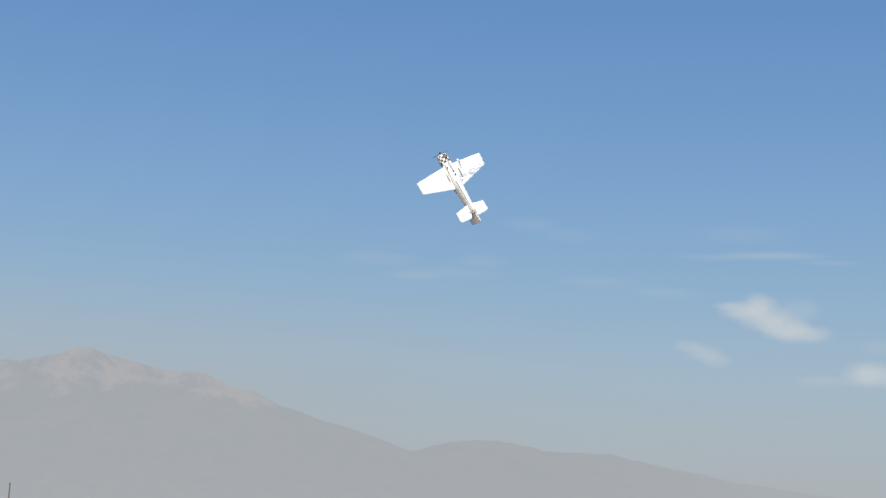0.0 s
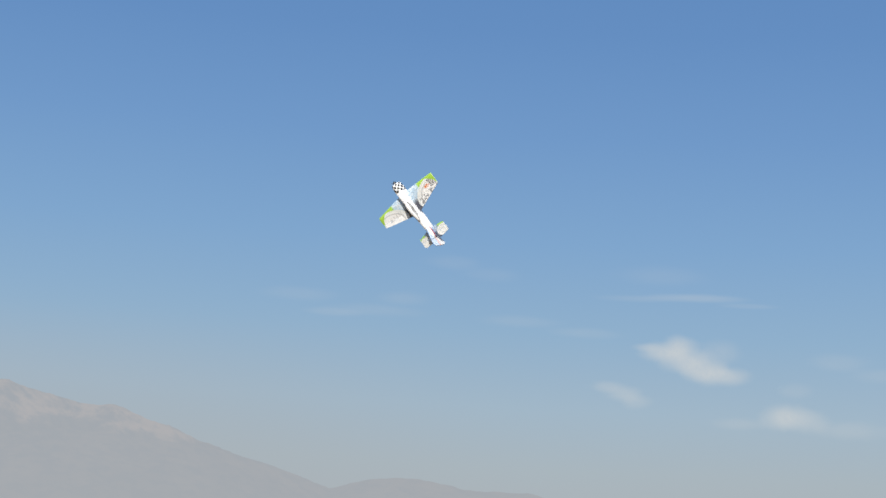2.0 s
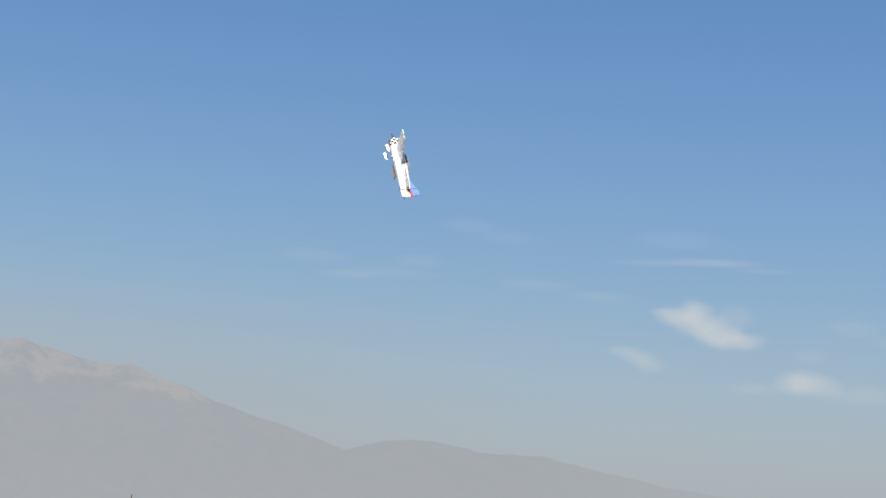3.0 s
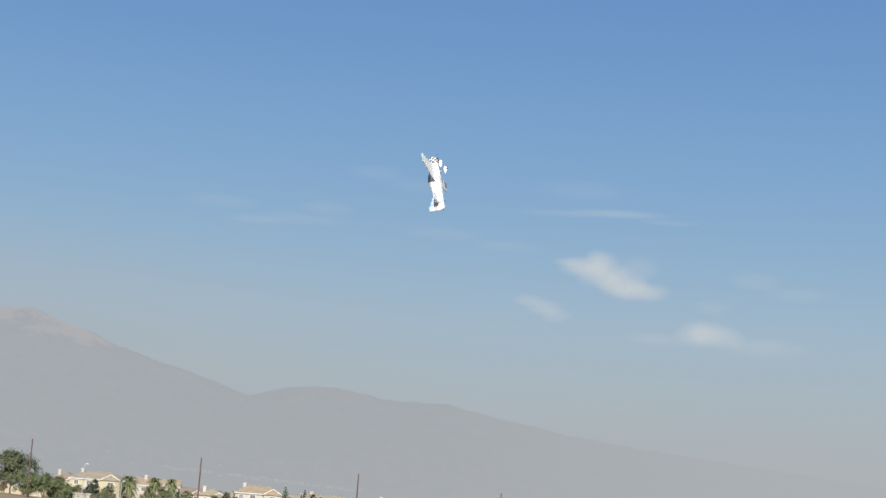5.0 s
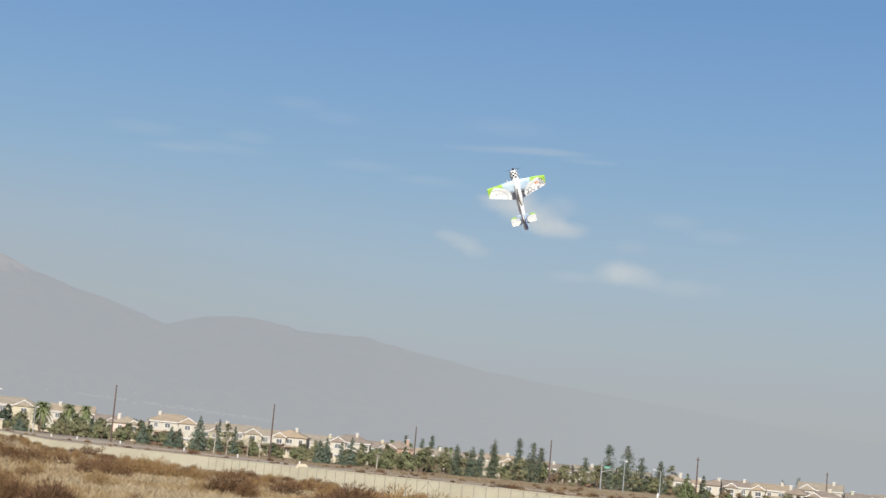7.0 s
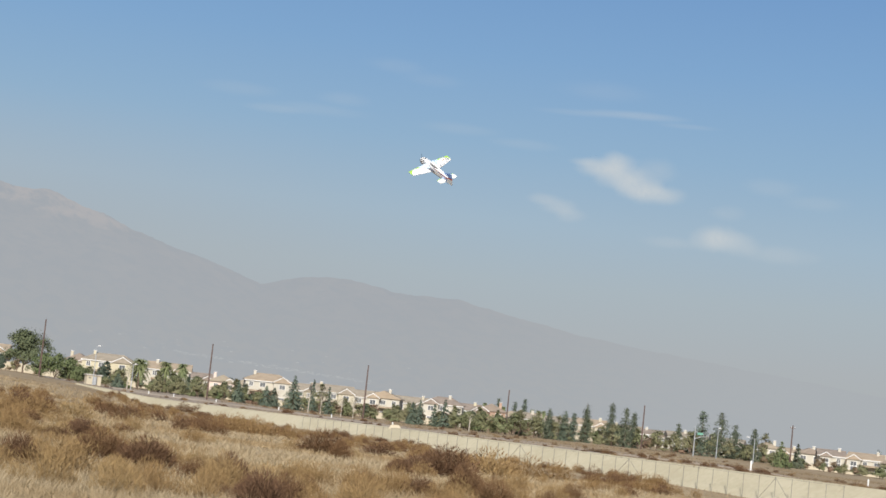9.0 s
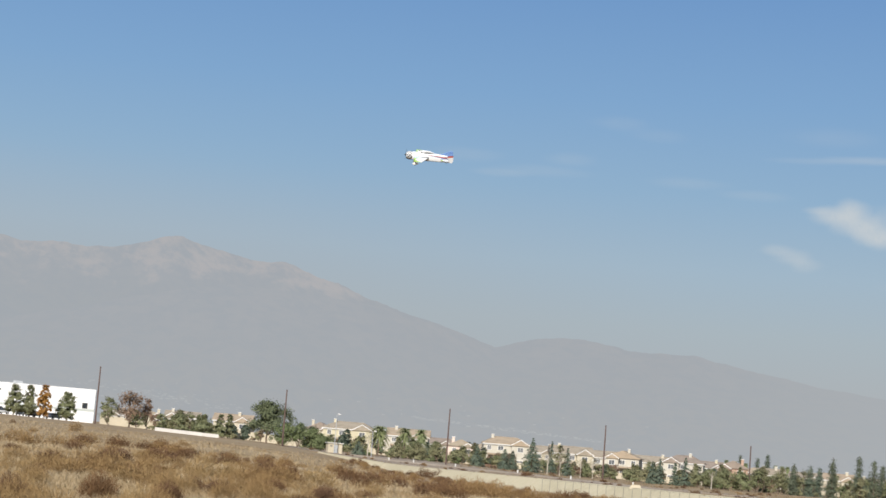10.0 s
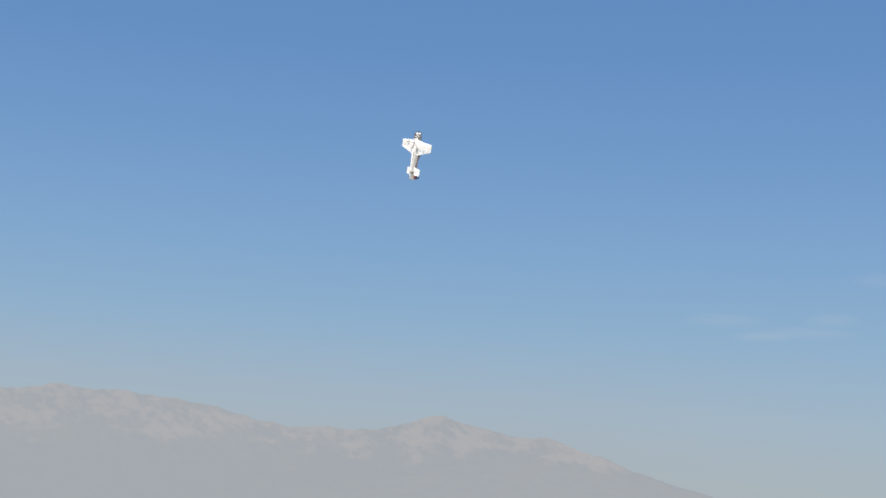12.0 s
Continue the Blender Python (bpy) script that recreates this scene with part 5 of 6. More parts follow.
    """Tailplane print: white, green outer leading edge, dark at the root."""
    n = paint("printed_foam_tailplane")
    co = n.coords()
    x, y, z = n.axes(co)
    ax = n.math("ABSOLUTE", x)
    e = n.math("ADD", n.math("POWER", n.math("DIVIDE", n.math("SUBTRACT", ax, 0.16), 0.105), 2.0), n.math("POWER", n.math("DIVIDE", n.math("ADD", y, 0.49), 0.07), 2.0))
    outer = n.mix(n.step(ax, 0.10, 0.14), (0.10, 0.13, 0.18), (0.34, 0.60, 0.10))
    outer = n.mix(n.math("MULTIPLY", n.step(y, -0.47, -0.44), n.step(ax, 0.13, 0.09)), outer, (0.40, 0.50, 0.62))
    col = n.mix(n.step(e, 1.05, 0.9), outer, (0.78, 0.79, 0.76))
    up = n.axes(n.coords("Normal"))[2]
    return thin_foam(n, n.mix(n.step(up, -0.1, 0.1), (0.88, 0.88, 0.88), col))


def fuselage_material():
    """White foam with a red flash over a blue line that widen to the tail."""
    n = paint("printed_foam_fuselage")
    co = n.coords()
    x, y, z = n.axes(co)
    back = n.math("MULTIPLY", n.math("ADD", y, 0.02), -1.0)            # metres behind the cockpit
    side = n.step(n.math("ABSOLUTE", n.axes(n.coords("Normal"))[0]), 0.35, 0.5)
    top = n.math("SUBTRACT", 0.062, n.math("MULTIPLY", back, 0.05))
    low = n.math("SUBTRACT", top, n.math("MULTIPLY", back, 0.052))
    red = n.math("MULTIPLY", n.math("LESS_THAN", z, top), n.math("GREATER_THAN", z, low))
    line = n.math("SUBTRACT", low, n.math("ADD", n.math("MULTIPLY", back, 0.03), 0.003))
    navy = n.math("MULTIPLY", n.math("LESS_THAN", z, low), n.math("GREATER_THAN", z, line))
    start = n.math("MULTIPLY", n.math("GREATER_THAN", x, 0.0), 0.3)       # the right side is marked at the tail alone
    aft = n.math("MULTIPLY", n.step(n.math("SUBTRACT", back, start), 0.03, 0.05), side)
    col = n.mix(n.math("MULTIPLY", n.step(n.noise(6, 3, co), 0.4, 0.8), 0.3), (0.88, 0.88, 0.875), (0.76, 0.78, 0.80))
    col = n.mix(n.math("MULTIPLY", red, aft), col, (0.50, 0.12, 0.075))
    col = n.mix(n.math("MULTIPLY", navy, aft), col, (0.07, 0.10, 0.30))
    keel = n.math("MULTIPLY", n.step(z, -0.074, -0.08), n.math("MULTIPLY", n.step(y, -0.02, -0.05), side))
    return n.done(n.mix(keel, col, (0.12, 0.14, 0.20)))


def fin_material():
    """Blue above, red band, white below."""
    n = paint("printed_foam_fin")
    co = n.coords()
    x, y, z = n.axes(co)
    s = n.math("ADD", z, n.math("MULTIPLY", n.math("ADD", y, 0.58), 0.25))
    col = n.mix(n.step(s, 0.068, 0.072), (0.52, 0.12, 0.07), (0.2, 0.34, 0.65))
    pale = n.mix(n.step(s, 0.068, 0.072), (0.76, 0.56, 0.52), (0.60, 0.72, 0.86))
    col = n.mix(n.step(x, 0.0, 0.001), col, pale)
    col = n.mix(n.step(s, 0.03, 0.034), (0.82, 0.82, 0.81), col)
    return thin_foam(n, col, 0.22)


M["p_wing"], M["p_tail"], M["p_body"], M["p_fin"] = wing_material(), tail_material(), fuselage_material(), fin_material()
M["p_white"] = surface("white_foam", (0.80, 0.80, 0.79), (0.85, 0.85, 0.84), 4.0, 0.5)
M["p_black"] = surface("black_paint", (0.012, 0.012, 0.013), (0.025, 0.025, 0.027), 6.0, 0.4)
n = Nodes("printed_canopy", 0.25, 0, 0.5)
n_side = n.step(n.math("ABSOLUTE", n.axes(n.coords("Normal"))[0]), 0.6, 0.68)
M["p_canopy"] = n.done(n.mix(n_side, (0.82, 0.82, 0.81), n.mix(n.step(n.noise(14, 4), 0.4, 0.62), (0.16, 0.155, 0.15), (0.42, 0.42, 0.415))))
M["p_slot"] = surface("bare_grey_foam", (0.28, 0.27, 0.27), (0.4, 0.39, 0.385), 20.0, 0.8)
M["p_carbon"] = surface("carbon_rod", (0.02, 0.02, 0.02), (0.04, 0.04, 0.04), 5.0, 0.4)


n = Nodes("smoky_clear_plastic", 0.3, 0, 0.4)
n.bsdf.inputs["Alpha"].default_value = 0.3
M["p_blade"] = n.done(n.mix(n.noise(20), (0.04, 0.04, 0.045), (0.09, 0.09, 0.09)))


def oval(y, hw, z0, z1, n=18, power=2.6):
    """A rounded-square ring across the fuselage."""
    out = []
    for i in range(n):
        t = 2 * math.pi * i / n
        c, s = math.cos(t), math.sin(t)
        out.append((hw * math.copysign(abs(c) ** (2 / power), c), y, (z0 + z1) / 2 + (z1 - z0) / 2 * math.copysign(abs(s) ** (2 / power), s)))
    return out


def slab(bm, outline, x0, x1, axis="x", thin=0.25):
    """A flat surface with rounded edges: outline in two axes, thickness along the third."""
    mid = (x0 + x1) / 2
    c = Vector((sum(p[0] for p in outline) / len(outline), sum(p[1] for p in outline) / len(outline)))
    rings = []
    for t, k in ((x0, 0.985), (mid + (x0 - mid) * thin, 1.0), (mid + (x1 - mid) * thin, 1.0), (x1, 0.985)):
        ring = []
        for p in outline:
            q = c + (Vector(p) - c) * k
            ring.append((t, q.x, q.y) if axis == "x" else (q.x, q.y, t))
        rings.append(ring)
    loft(bm, rings)


def wing_half(side, le, te, span, root, thick, name, material, parent):
    """A tapered panel with an aerofoil section. le, te: (root y, tip y)."""
    bm = bmesh.new()
    prof = [(0, 0), (0.06, 0.55), (0.25, 1), (0.55, 0.75), (1, 0.12), (1, -0.12), (0.55, -0.75), (0.25, -1), (0.06, -0.55)]
    rings = []
    for f in (0, 0.25, 0.5, 0.75, 0.93, 0.985, 1.0):
        x = side * (root + (span - root) * f)
        a, b = le[0] + (le[1] - le[0]) * f, te[0] + (te[1] - te[0]) * f
        k = 1.0
        if f > 0.95:
            k = 0.86 if f < 1 else 0.7
            a, b = a - 0.012 * (f > 0.99), b + 0.008 * (f > 0.99)
        rings.append([(x, a + (b - a) * u, thick * (1 - 0.5 * f) * k * v) for u, v in prof])
    if side > 0:
        rings = [r[::-1] for r in rings]
    loft(bm, rings)
    return part(name, bm, material, parent)


def build_plane():
    plane = tagged(empty("model_aeroplane", pose(0, 20, 5)), "white foam aerobatic model aeroplane with green-tipped printed wings, in flight", "model aeroplane")
    bm = bmesh.new()
    loft(bm, [oval(y, w, a, b, 20, 4.0) for y, w, a, b in ((0.235, 0.055, -0.082, 0.076), (0.1, 0.051, -0.09, 0.086), (-0.1, 0.045, -0.09, 0.088), (-0.3, 0.036, -0.086, 0.08),
                                                  (-0.45, 0.026, -0.082, 0.07), (-0.515, 0.014, -0.08, 0.066))])
    ob = part("fuselage", bm, M["p_body"], plane, "white fuselage with red and blue flash")
    for p in ob.data.polygons:
        p.use_smooth = len(p.vertices) == 4
    # chequered cowl, black squares set among white ones
    bm = bmesh.new()
    rings = loft(bm, [oval(y, w, a, b, 14, 2.2) for y, w, a, b in ((0.237, 0.068, -0.086, 0.080), (0.267, 0.068, -0.086, 0.080), (0.297, 0.067, -0.084, 0.078), (0.327, 0.064, -0.079, 0.074),
                                                                  (0.352, 0.058, -0.064, 0.062), (0.362, 0.035, -0.04, 0.04))])
    bm.faces.ensure_lookup_table()
    for k, f in enumerate(bm.faces):
        ring, i = divmod(k, 14)
        f.material_index = (ring + i) % 2 if ring < 4 else 0
    cowl = part("cowl", bm, M["p_white"], plane, "black and white chequered engine cowl")
    cowl.data.materials.append(M["p_black"])
    bm = bmesh.new()
    tube(bm, [(0, 0.355, 0), (0, 0.372, 0), (0, 0.39, 0), (0, 0.402, 0)], [0.02, 0.021, 0.014, 0.003], 12)
    spinner = part("spinner", bm, M["p_black"], plane)
    prop = tagged(empty("propeller", pose(0, 0.372, 0)), "thin black propeller")
    prop.parent = plane
    for s in (1, -1):
        bm = bmesh.new()
        rings = []
        for r, c, tw in ((0.012, 0.008, 40), (0.05, 0.014, 32), (0.1, 0.013, 20), (0.14, 0.004, 12)):
            q = Matrix.Rotation(radians(tw * s), 3, "X")
            rings.append([q @ Vector((s * r, 0, c)), q @ Vector((s * r, 0.0018, 0)), q @ Vector((s * r, 0, -c)), q @ Vector((s * r, -0.0018, 0))])
        loft(bm, rings)
        part("blade", bm, M["p_blade"], prop)
    # open chin of the cowl, with the motor, and the slot for the battery along the belly
    chin = box_part("cowl_opening", (-0.017, 0.017, 0.268, 0.35, -0.0905, -0.05), M["p_dark"], plane, "dark open chin of the cowl", 0.006)
    bm = bmesh.new()
    tube(bm, [(0, 0.30, -0.078), (0, 0.345, -0.072), (0, 0.362, -0.055)], [0.015, 0.015, 0.010], 12)
    part("motor", bm, M["galv"], chin, "grey motor can")
    for k, (x, key) in enumerate(((-0.010, "red_band"), (0.0, "p_black"), (0.010, "p_black"))):
        bm = bmesh.new()
        tube(bm, [(x, 0.335, -0.082), (x * 1.5, 0.29, -0.096), (x, 0.235, -0.09)], [0.002, 0.002, 0.002], 6)
        part("wire", bm, M[key], chin)
    box_part("battery_slot", (-0.014, 0.014, 0.085, 0.232, -0.0925, -0.08), M["p_slot"], plane, "grey battery slot in the belly", 0.003)
    box_part("battery", (-0.011, 0.011, 0.03, 0.10, -0.102, -0.085), M["p_carbon"], plane, "small dark battery strapped to the belly", 0.004)
    box_part("strap", (-0.0125, 0.0125, 0.055, 0.075, -0.1035, -0.084), M["p_white"], plane, "pale strap", 0.002)
    # canopy
    bm = bmesh.new()
    rings = []
    for y, w, h in ((0.10, 0.006, 0.004), (0.07, 0.030, 0.024), (0.01, 0.042, 0.05), (-0.07, 0.043, 0.058), (-0.14, 0.036, 0.045), (-0.2, 0.022, 0.022), (-0.235, 0.005, 0.004)):
        rings.append([(w * math.cos(t), y, 0.078 + (h * 0.8 + 0.01) * math.sin(t)) for t in [math.pi * i / 9 for i in range(10)]])
    loft(bm, rings)
    ob = part("canopy", bm, M["p_canopy"], plane, "white bubble canopy with grey printed side windows")
    for p in ob.data.polygons:
        p.use_smooth = True
    for s in (-1, 1):
        wing = wing_half(s, (0.20, 0.165), (-0.045, 0.055), 0.5, 0.05, 0.022, "wing", M["p_wing"], plane)
        bm = bmesh.new()
        slab(bm, [(s * 0.05, -0.046), (s * 0.496, 0.052), (s * 0.498, 0.008), (s * 0.49, 0.0), (s * 0.06, -0.122), (s * 0.048, -0.118)], -0.006, 0.006, "z")
        part("aileron", bm, M["p_wing"], wing)
        stab = wing_half(s, (-0.375, -0.41), (-0.475, -0.47), 0.215, 0.016, 0.008, "tailplane", M["p_tail"], plane)
        bm = bmesh.new()
        slab(bm, [(s * 0.03, -0.478), (s * 0.216, -0.473), (s * 0.218, -0.53), (s * 0.2, -0.545), (s * 0.06, -0.555), (s * 0.03, -0.53)], -0.004, 0.004, "z")
        part("elevator", bm, M["p_tail"], stab)
        # undercarriage
        bm = bmesh.new()
        tube(bm, [(s * 0.035, 0.165, -0.085), (s * 0.068, 0.16, -0.115), (s * 0.095, 0.155, -0.155)], [0.0022, 0.0018, 0.0018], 6)
        leg = part("landing_gear_leg", bm, M["galv"], plane, "thin wire landing gear leg")
        bm = bmesh.new()
        tube(bm, [(s * 0.098, 0.21, -0.157), (s * 0.098, 0.195, -0.157), (s * 0.098, 0.16, -0.157), (s * 0.098, 0.11, -0.152), (s * 0.098, 0.075, -0.147)], [0.006, 0.018, 0.025, 0.017, 0.004], 10)
        for v in bm.verts:                                    # a flat teardrop, narrow from the front
            v.co.x = s * 0.098 + (v.co.x - s * 0.098) * 0.4
            v.co.z = -0.155 + (v.co.z + 0.155) * 1.25
        part("wheel_fairing", bm, M["p_white"], leg, "white teardrop wheel fairing")
        bm = bmesh.new()
        tube(bm, [(s * 0.098 - 0.006, 0.155, -0.177), (s * 0.098 + 0.006, 0.155, -0.177)], [0.014, 0.014], 12)
        part("wheel", bm, M["p_black"], leg)
    bm = bmesh.new()
    slab(bm, [(-0.36, 0.078), (-0.46, 0.125), (-0.515, 0.15), (-0.515, 0.06), (-0.42, 0.066)], -0.006, 0.006, "x")
    part("fin", bm, M["p_fin"], plane, "blue tail fin")
    # the rudder turns on its post
    hinge = tagged(empty("rudder", pose(0, -0.52, 0)), "blue, red and white rudder")
    hinge.parent = plane
    bm = bmesh.new()
    slab(bm, [(-0.52, 0.155), (-0.56, 0.178), (-0.625, 0.175), (-0.64, 0.10), (-0.652, -0.03), (-0.635, -0.082), (-0.52, -0.08)], -0.006, 0.006, "x")
    for v in bm.verts:
        v.co.y += 0.52
    part("rudder_blade", bm, M["p_fin_r"], hinge)
    bm = bmesh.new()
    tube(bm, [(0, -0.47, -0.08), (0, -0.51, -0.1), (0, -0.535, -0.105)], [0.003, 0.003, 0.003], 5)
    tw = part("tail_wheel_strut", bm, M["p_carbon"], plane)
    return plane, prop, hinge


def shifted_fin():
    m = M["p_fin"].copy()
    m.name = "printed_foam_rudder"
    for node in m.node_tree.nodes:
        if node.bl_idname == "ShaderNodeMath" and node.operation == "ADD" and abs(node.inputs[1].default_value - 0.58) < 1e-3:
            node.inputs[1].default_value = 0.06
    return m


M["p_fin_r"] = shifted_fin()
plane, prop, rudder = build_plane()


def motions():
    """The aeroplane hangs on its propeller, rolls, breaks off, flies past and pulls up again."""
    walk(plane, [(t, pose(x, y, z, rx, ry, rz)) for t, x, y, z, rx, ry, rz in (
        (0, -0.509, 21.575, 6.542, 96.7, 31.7, -154.9),
        (0.1, -0.675, 21.631, 6.620, 84.1, 32.6, 178.1),
        (0.2, -0.824, 21.620, 6.669, 77.6, 28.3, 151.2),
        (0.3, -0.888, 21.520, 6.703, 74.3, 24.5, 135.5),
        (0.4, -0.870, 21.456, 6.738, 73.1, 21.4, 123.1),
        (0.5, -0.799, 21.505, 6.787, 68.6, 17.2, 108.4),
        (0.6, -0.744, 21.630, 6.842, 68.6, 9.1, 96.0),
        (0.7, -0.659, 21.771, 6.904, 71.2, -1.1, 86.0),
        (0.8, -0.619, 21.874, 6.971, 75.0, -12.1, 77.3),
        (0.9, -0.553, 21.915, 7.042, 80.4, -23.3, 67.3),
        (1, -0.575, 21.907, 7.073, 93.3, -29.2, 50.3),
        (1.1, -0.544, 21.870, 7.097, 100.6, -28.9, 38.1),
        (1.2, -0.554, 21.816, 7.099, 106.9, -26.0, 27.5),
        (1.3, -0.508, 21.778, 7.067, 109.1, -23.4, 18.5),
        (1.4, -0.359, 21.776, 7.021, 106.8, -22.7, 13.0),
        (1.5, -0.232, 21.756, 6.975, 104.4, -23.0, 3.8),
        (1.6, -0.138, 21.721, 6.935, 106.2, -24.4, -7.8),
        (1.7, -0.102, 21.636, 6.866, 110.2, -25.1, -17.8),
        (1.8, -0.069, 21.568, 6.768, 113.0, -27.8, -25.5),
        (1.9, -0.057, 21.546, 6.706, 114.2, -29.3, -30.6),
        (2, -0.078, 21.594, 6.708, 116.8, -31.7, -42.0),
        (2.1, -0.114, 21.706, 6.738, 117.9, -31.9, -54.0),
        (2.2, -0.196, 21.891, 6.755, 121.1, -32.7, -66.6),
        (2.3, -0.340, 22.075, 6.776, 125.3, -32.0, -89.7),
        (2.4, -0.423, 22.271, 6.739, 131.7, -30.3, -107.9),
        (2.5, -0.476, 22.342, 6.798, 136.7, -14.1, -133.2),
        (2.6, -0.523, 22.476, 6.859, 138.3, -1.3, -150.9),
        (2.7, -0.552, 22.735, 6.951, 132.3, 12.2, -172.2),
        (2.8, -0.547, 22.997, 7.064, 110.7, 25.1, 151.3),
        (2.9, -0.543, 23.223, 7.145, 91.3, 26.7, 122.9),
        (3, -0.505, 23.467, 7.241, 78.8, 24.0, 98.4),
        (3.1, -0.458, 23.734, 7.321, 75.6, 19.9, 80.4),
        (3.2, -0.398, 24.000, 7.386, 77.2, 16.1, 66.6),
        (3.3, -0.319, 24.242, 7.439, 80.1, 10.5, 56.1),
        (3.4, -0.223, 24.461, 7.480, 83.7, 4.5, 47.0),
        (3.5, -0.113, 24.661, 7.511, 87.5, -0.9, 38.3),
        (3.6, 0.007, 24.842, 7.531, 91.3, -5.2, 29.5),
        (3.7, 0.137, 25.007, 7.542, 95.0, -8.3, 20.2),
        (3.8, 0.274, 25.160, 7.542, 98.4, -10.3, 10.5),
        (3.9, 0.414, 25.301, 7.534, 101.4, -11.2, 0.4),
        (4, 0.556, 25.434, 7.518, 104.0, -11.3, -9.8),
        (4.1, 0.697, 25.560, 7.494, 106.0, -10.8, -20.2),
        (4.2, 0.834, 25.684, 7.462, 107.3, -10.3, -30.5),
        (4.3, 0.966, 25.806, 7.424, 107.9, -9.9, -40.9),
        (4.4, 1.089, 25.930, 7.379, 108.0, -10.2, -51.2),
        (4.5, 1.202, 26.058, 7.329, 107.7, -11.2, -61.6),
        (4.6, 1.301, 26.194, 7.273, 107.3, -13.2, -72.3),
        (4.7, 1.385, 26.339, 7.213, 107.2, -15.6, -83.4),
        (4.8, 1.450, 26.497, 7.148, 107.7, -17.8, -95.2),
        (4.9, 1.495, 26.671, 7.080, 108.8, -18.2, -107.9),
        (5, 1.554, 26.823, 7.048, 110.2, -18.0, -120.0),
        (5.1, 1.636, 27.003, 7.021, 112.8, -16.4, -128.9),
        (5.2, 1.728, 27.229, 6.995, 113.6, -14.1, -137.3),
        (5.3, 1.873, 27.470, 6.983, 112.0, -9.5, -151.6),
        (5.4, 2.002, 27.725, 6.973, 110.2, -5.3, -163.3),
        (5.5, 2.184, 27.899, 6.976, 106.3, -2.3, -179.3),
        (5.6, 2.328, 28.018, 6.966, 100.4, -0.4, 168.5),
        (5.7, 2.482, 28.079, 6.948, 95.3, -1.0, 155.3),
        (5.8, 2.656, 28.114, 6.923, 88.1, -4.5, 141.3),
        (5.9, 2.817, 28.182, 6.885, 82.7, -8.4, 129.7),
        (6, 3.016, 28.251, 6.829, 81.8, -12.4, 113.7),
        (6.1, 3.182, 28.248, 6.795, 82.6, -19.5, 100.9),
        (6.2, 3.343, 28.210, 6.710, 86.6, -24.4, 87.0),
        (6.3, 3.497, 28.132, 6.596, 92.0, -26.0, 73.0),
        (6.4, 3.638, 28.007, 6.473, 96.5, -23.8, 60.7),
        (6.5, 3.770, 27.860, 6.356, 98.7, -21.0, 51.8),
        (6.6, 3.896, 27.717, 6.261, 98.7, -20.3, 47.3),
        (6.7, 4.014, 27.591, 6.188, 98.1, -20.7, 42.5),
        (6.8, 4.125, 27.495, 6.137, 98.3, -20.7, 32.7),
        (6.9, 4.227, 27.431, 6.106, 99.4, -20.8, 19.6),
        (7, 4.318, 27.401, 6.093, 101.7, -20.9, 4.3),
        (7.1, 4.396, 27.408, 6.095, 105.3, -20.7, -12.0),
        (7.2, 4.460, 27.453, 6.110, 110.1, -19.8, -28.5),
        (7.3, 4.508, 27.541, 6.135, 115.5, -17.8, -44.5),
        (7.4, 4.539, 27.673, 6.169, 121.0, -14.7, -59.4),
        (7.5, 4.551, 27.851, 6.208, 126.2, -10.9, -72.9),
        (7.6, 4.543, 28.078, 6.250, 131.0, -6.7, -85.2),
        (7.7, 4.512, 28.357, 6.293, 135.4, -2.7, -96.3),
        (7.8, 4.457, 28.690, 6.334, 139.8, 1.0, -106.6),
        (7.9, 4.376, 29.079, 6.371, 144.5, 4.5, -116.7),
        (8, 4.268, 29.525, 6.402, 149.6, 8.6, -126.6),
        (8.1, 4.131, 30.031, 6.424, 154.7, 14.9, -136.5),
        (8.2, 3.964, 30.598, 6.435, 158.7, 25.6, -146.3),
        (8.3, 3.764, 31.228, 6.433, 158.8, 43.5, -156.8),
        (8.4, 3.530, 31.921, 6.414, 137.6, 70.7, 176.8),
        (8.5, 3.233, 32.657, 6.334, 22.8, 59.8, 56.7),
        (8.6, 2.973, 33.281, 6.265, 10.1, 26.9, 44.1),
        (8.7, 2.760, 33.751, 6.307, 9.4, -0.8, 34.4),
        (8.8, 2.423, 34.154, 6.293, 22.0, -25.7, 21.0),
        (8.9, 2.177, 34.473, 6.365, 30.1, -29.1, 20.6),
        (9, 1.762, 34.712, 6.588, 34.0, -29.2, 28.3),
        (9.1, 1.398, 34.941, 6.768, 36.0, -31.0, 35.0),
        (9.2, 1.043, 35.169, 7.037, 33.7, -36.3, 40.6),
        (9.3, 0.460, 35.384, 7.314, 26.7, -42.5, 50.0),
        (9.4, 0.050, 35.600, 7.505, 20.7, -44.1, 60.5),
        (9.5, -0.402, 35.796, 7.670, 13.1, -45.1, 74.5),
        (9.6, -1.104, 35.926, 7.817, 6.3, -46.5, 83.7),
        (9.7, -1.637, 36.018, 7.845, 4.5, -39.6, 87.8),
        (9.8, -2.278, 36.041, 7.901, 4.5, -31.5, 89.8),
        (9.9, -2.721, 36.032, 7.887, 2.8, -26.4, 91.7),
        (10, -3.337, 35.952, 7.861, 2.0, -24.7, 93.6),
        (10.1, -4.096, 35.788, 7.853, 4.8, -24.5, 94.9),
        (10.2, -4.625, 35.683, 7.876, 8.1, -24.6, 96.3),
        (10.3, -5.492, 35.549, 8.004, 16.4, -25.2, 96.9),
        (10.4, -6.031, 35.537, 8.167, 26.1, -27.1, 95.1),
        (10.5, -6.555, 35.405, 8.431, 37.7, -30.2, 89.4),
        (10.6, -7.224, 35.171, 8.808, 51.6, -35.3, 75.3),
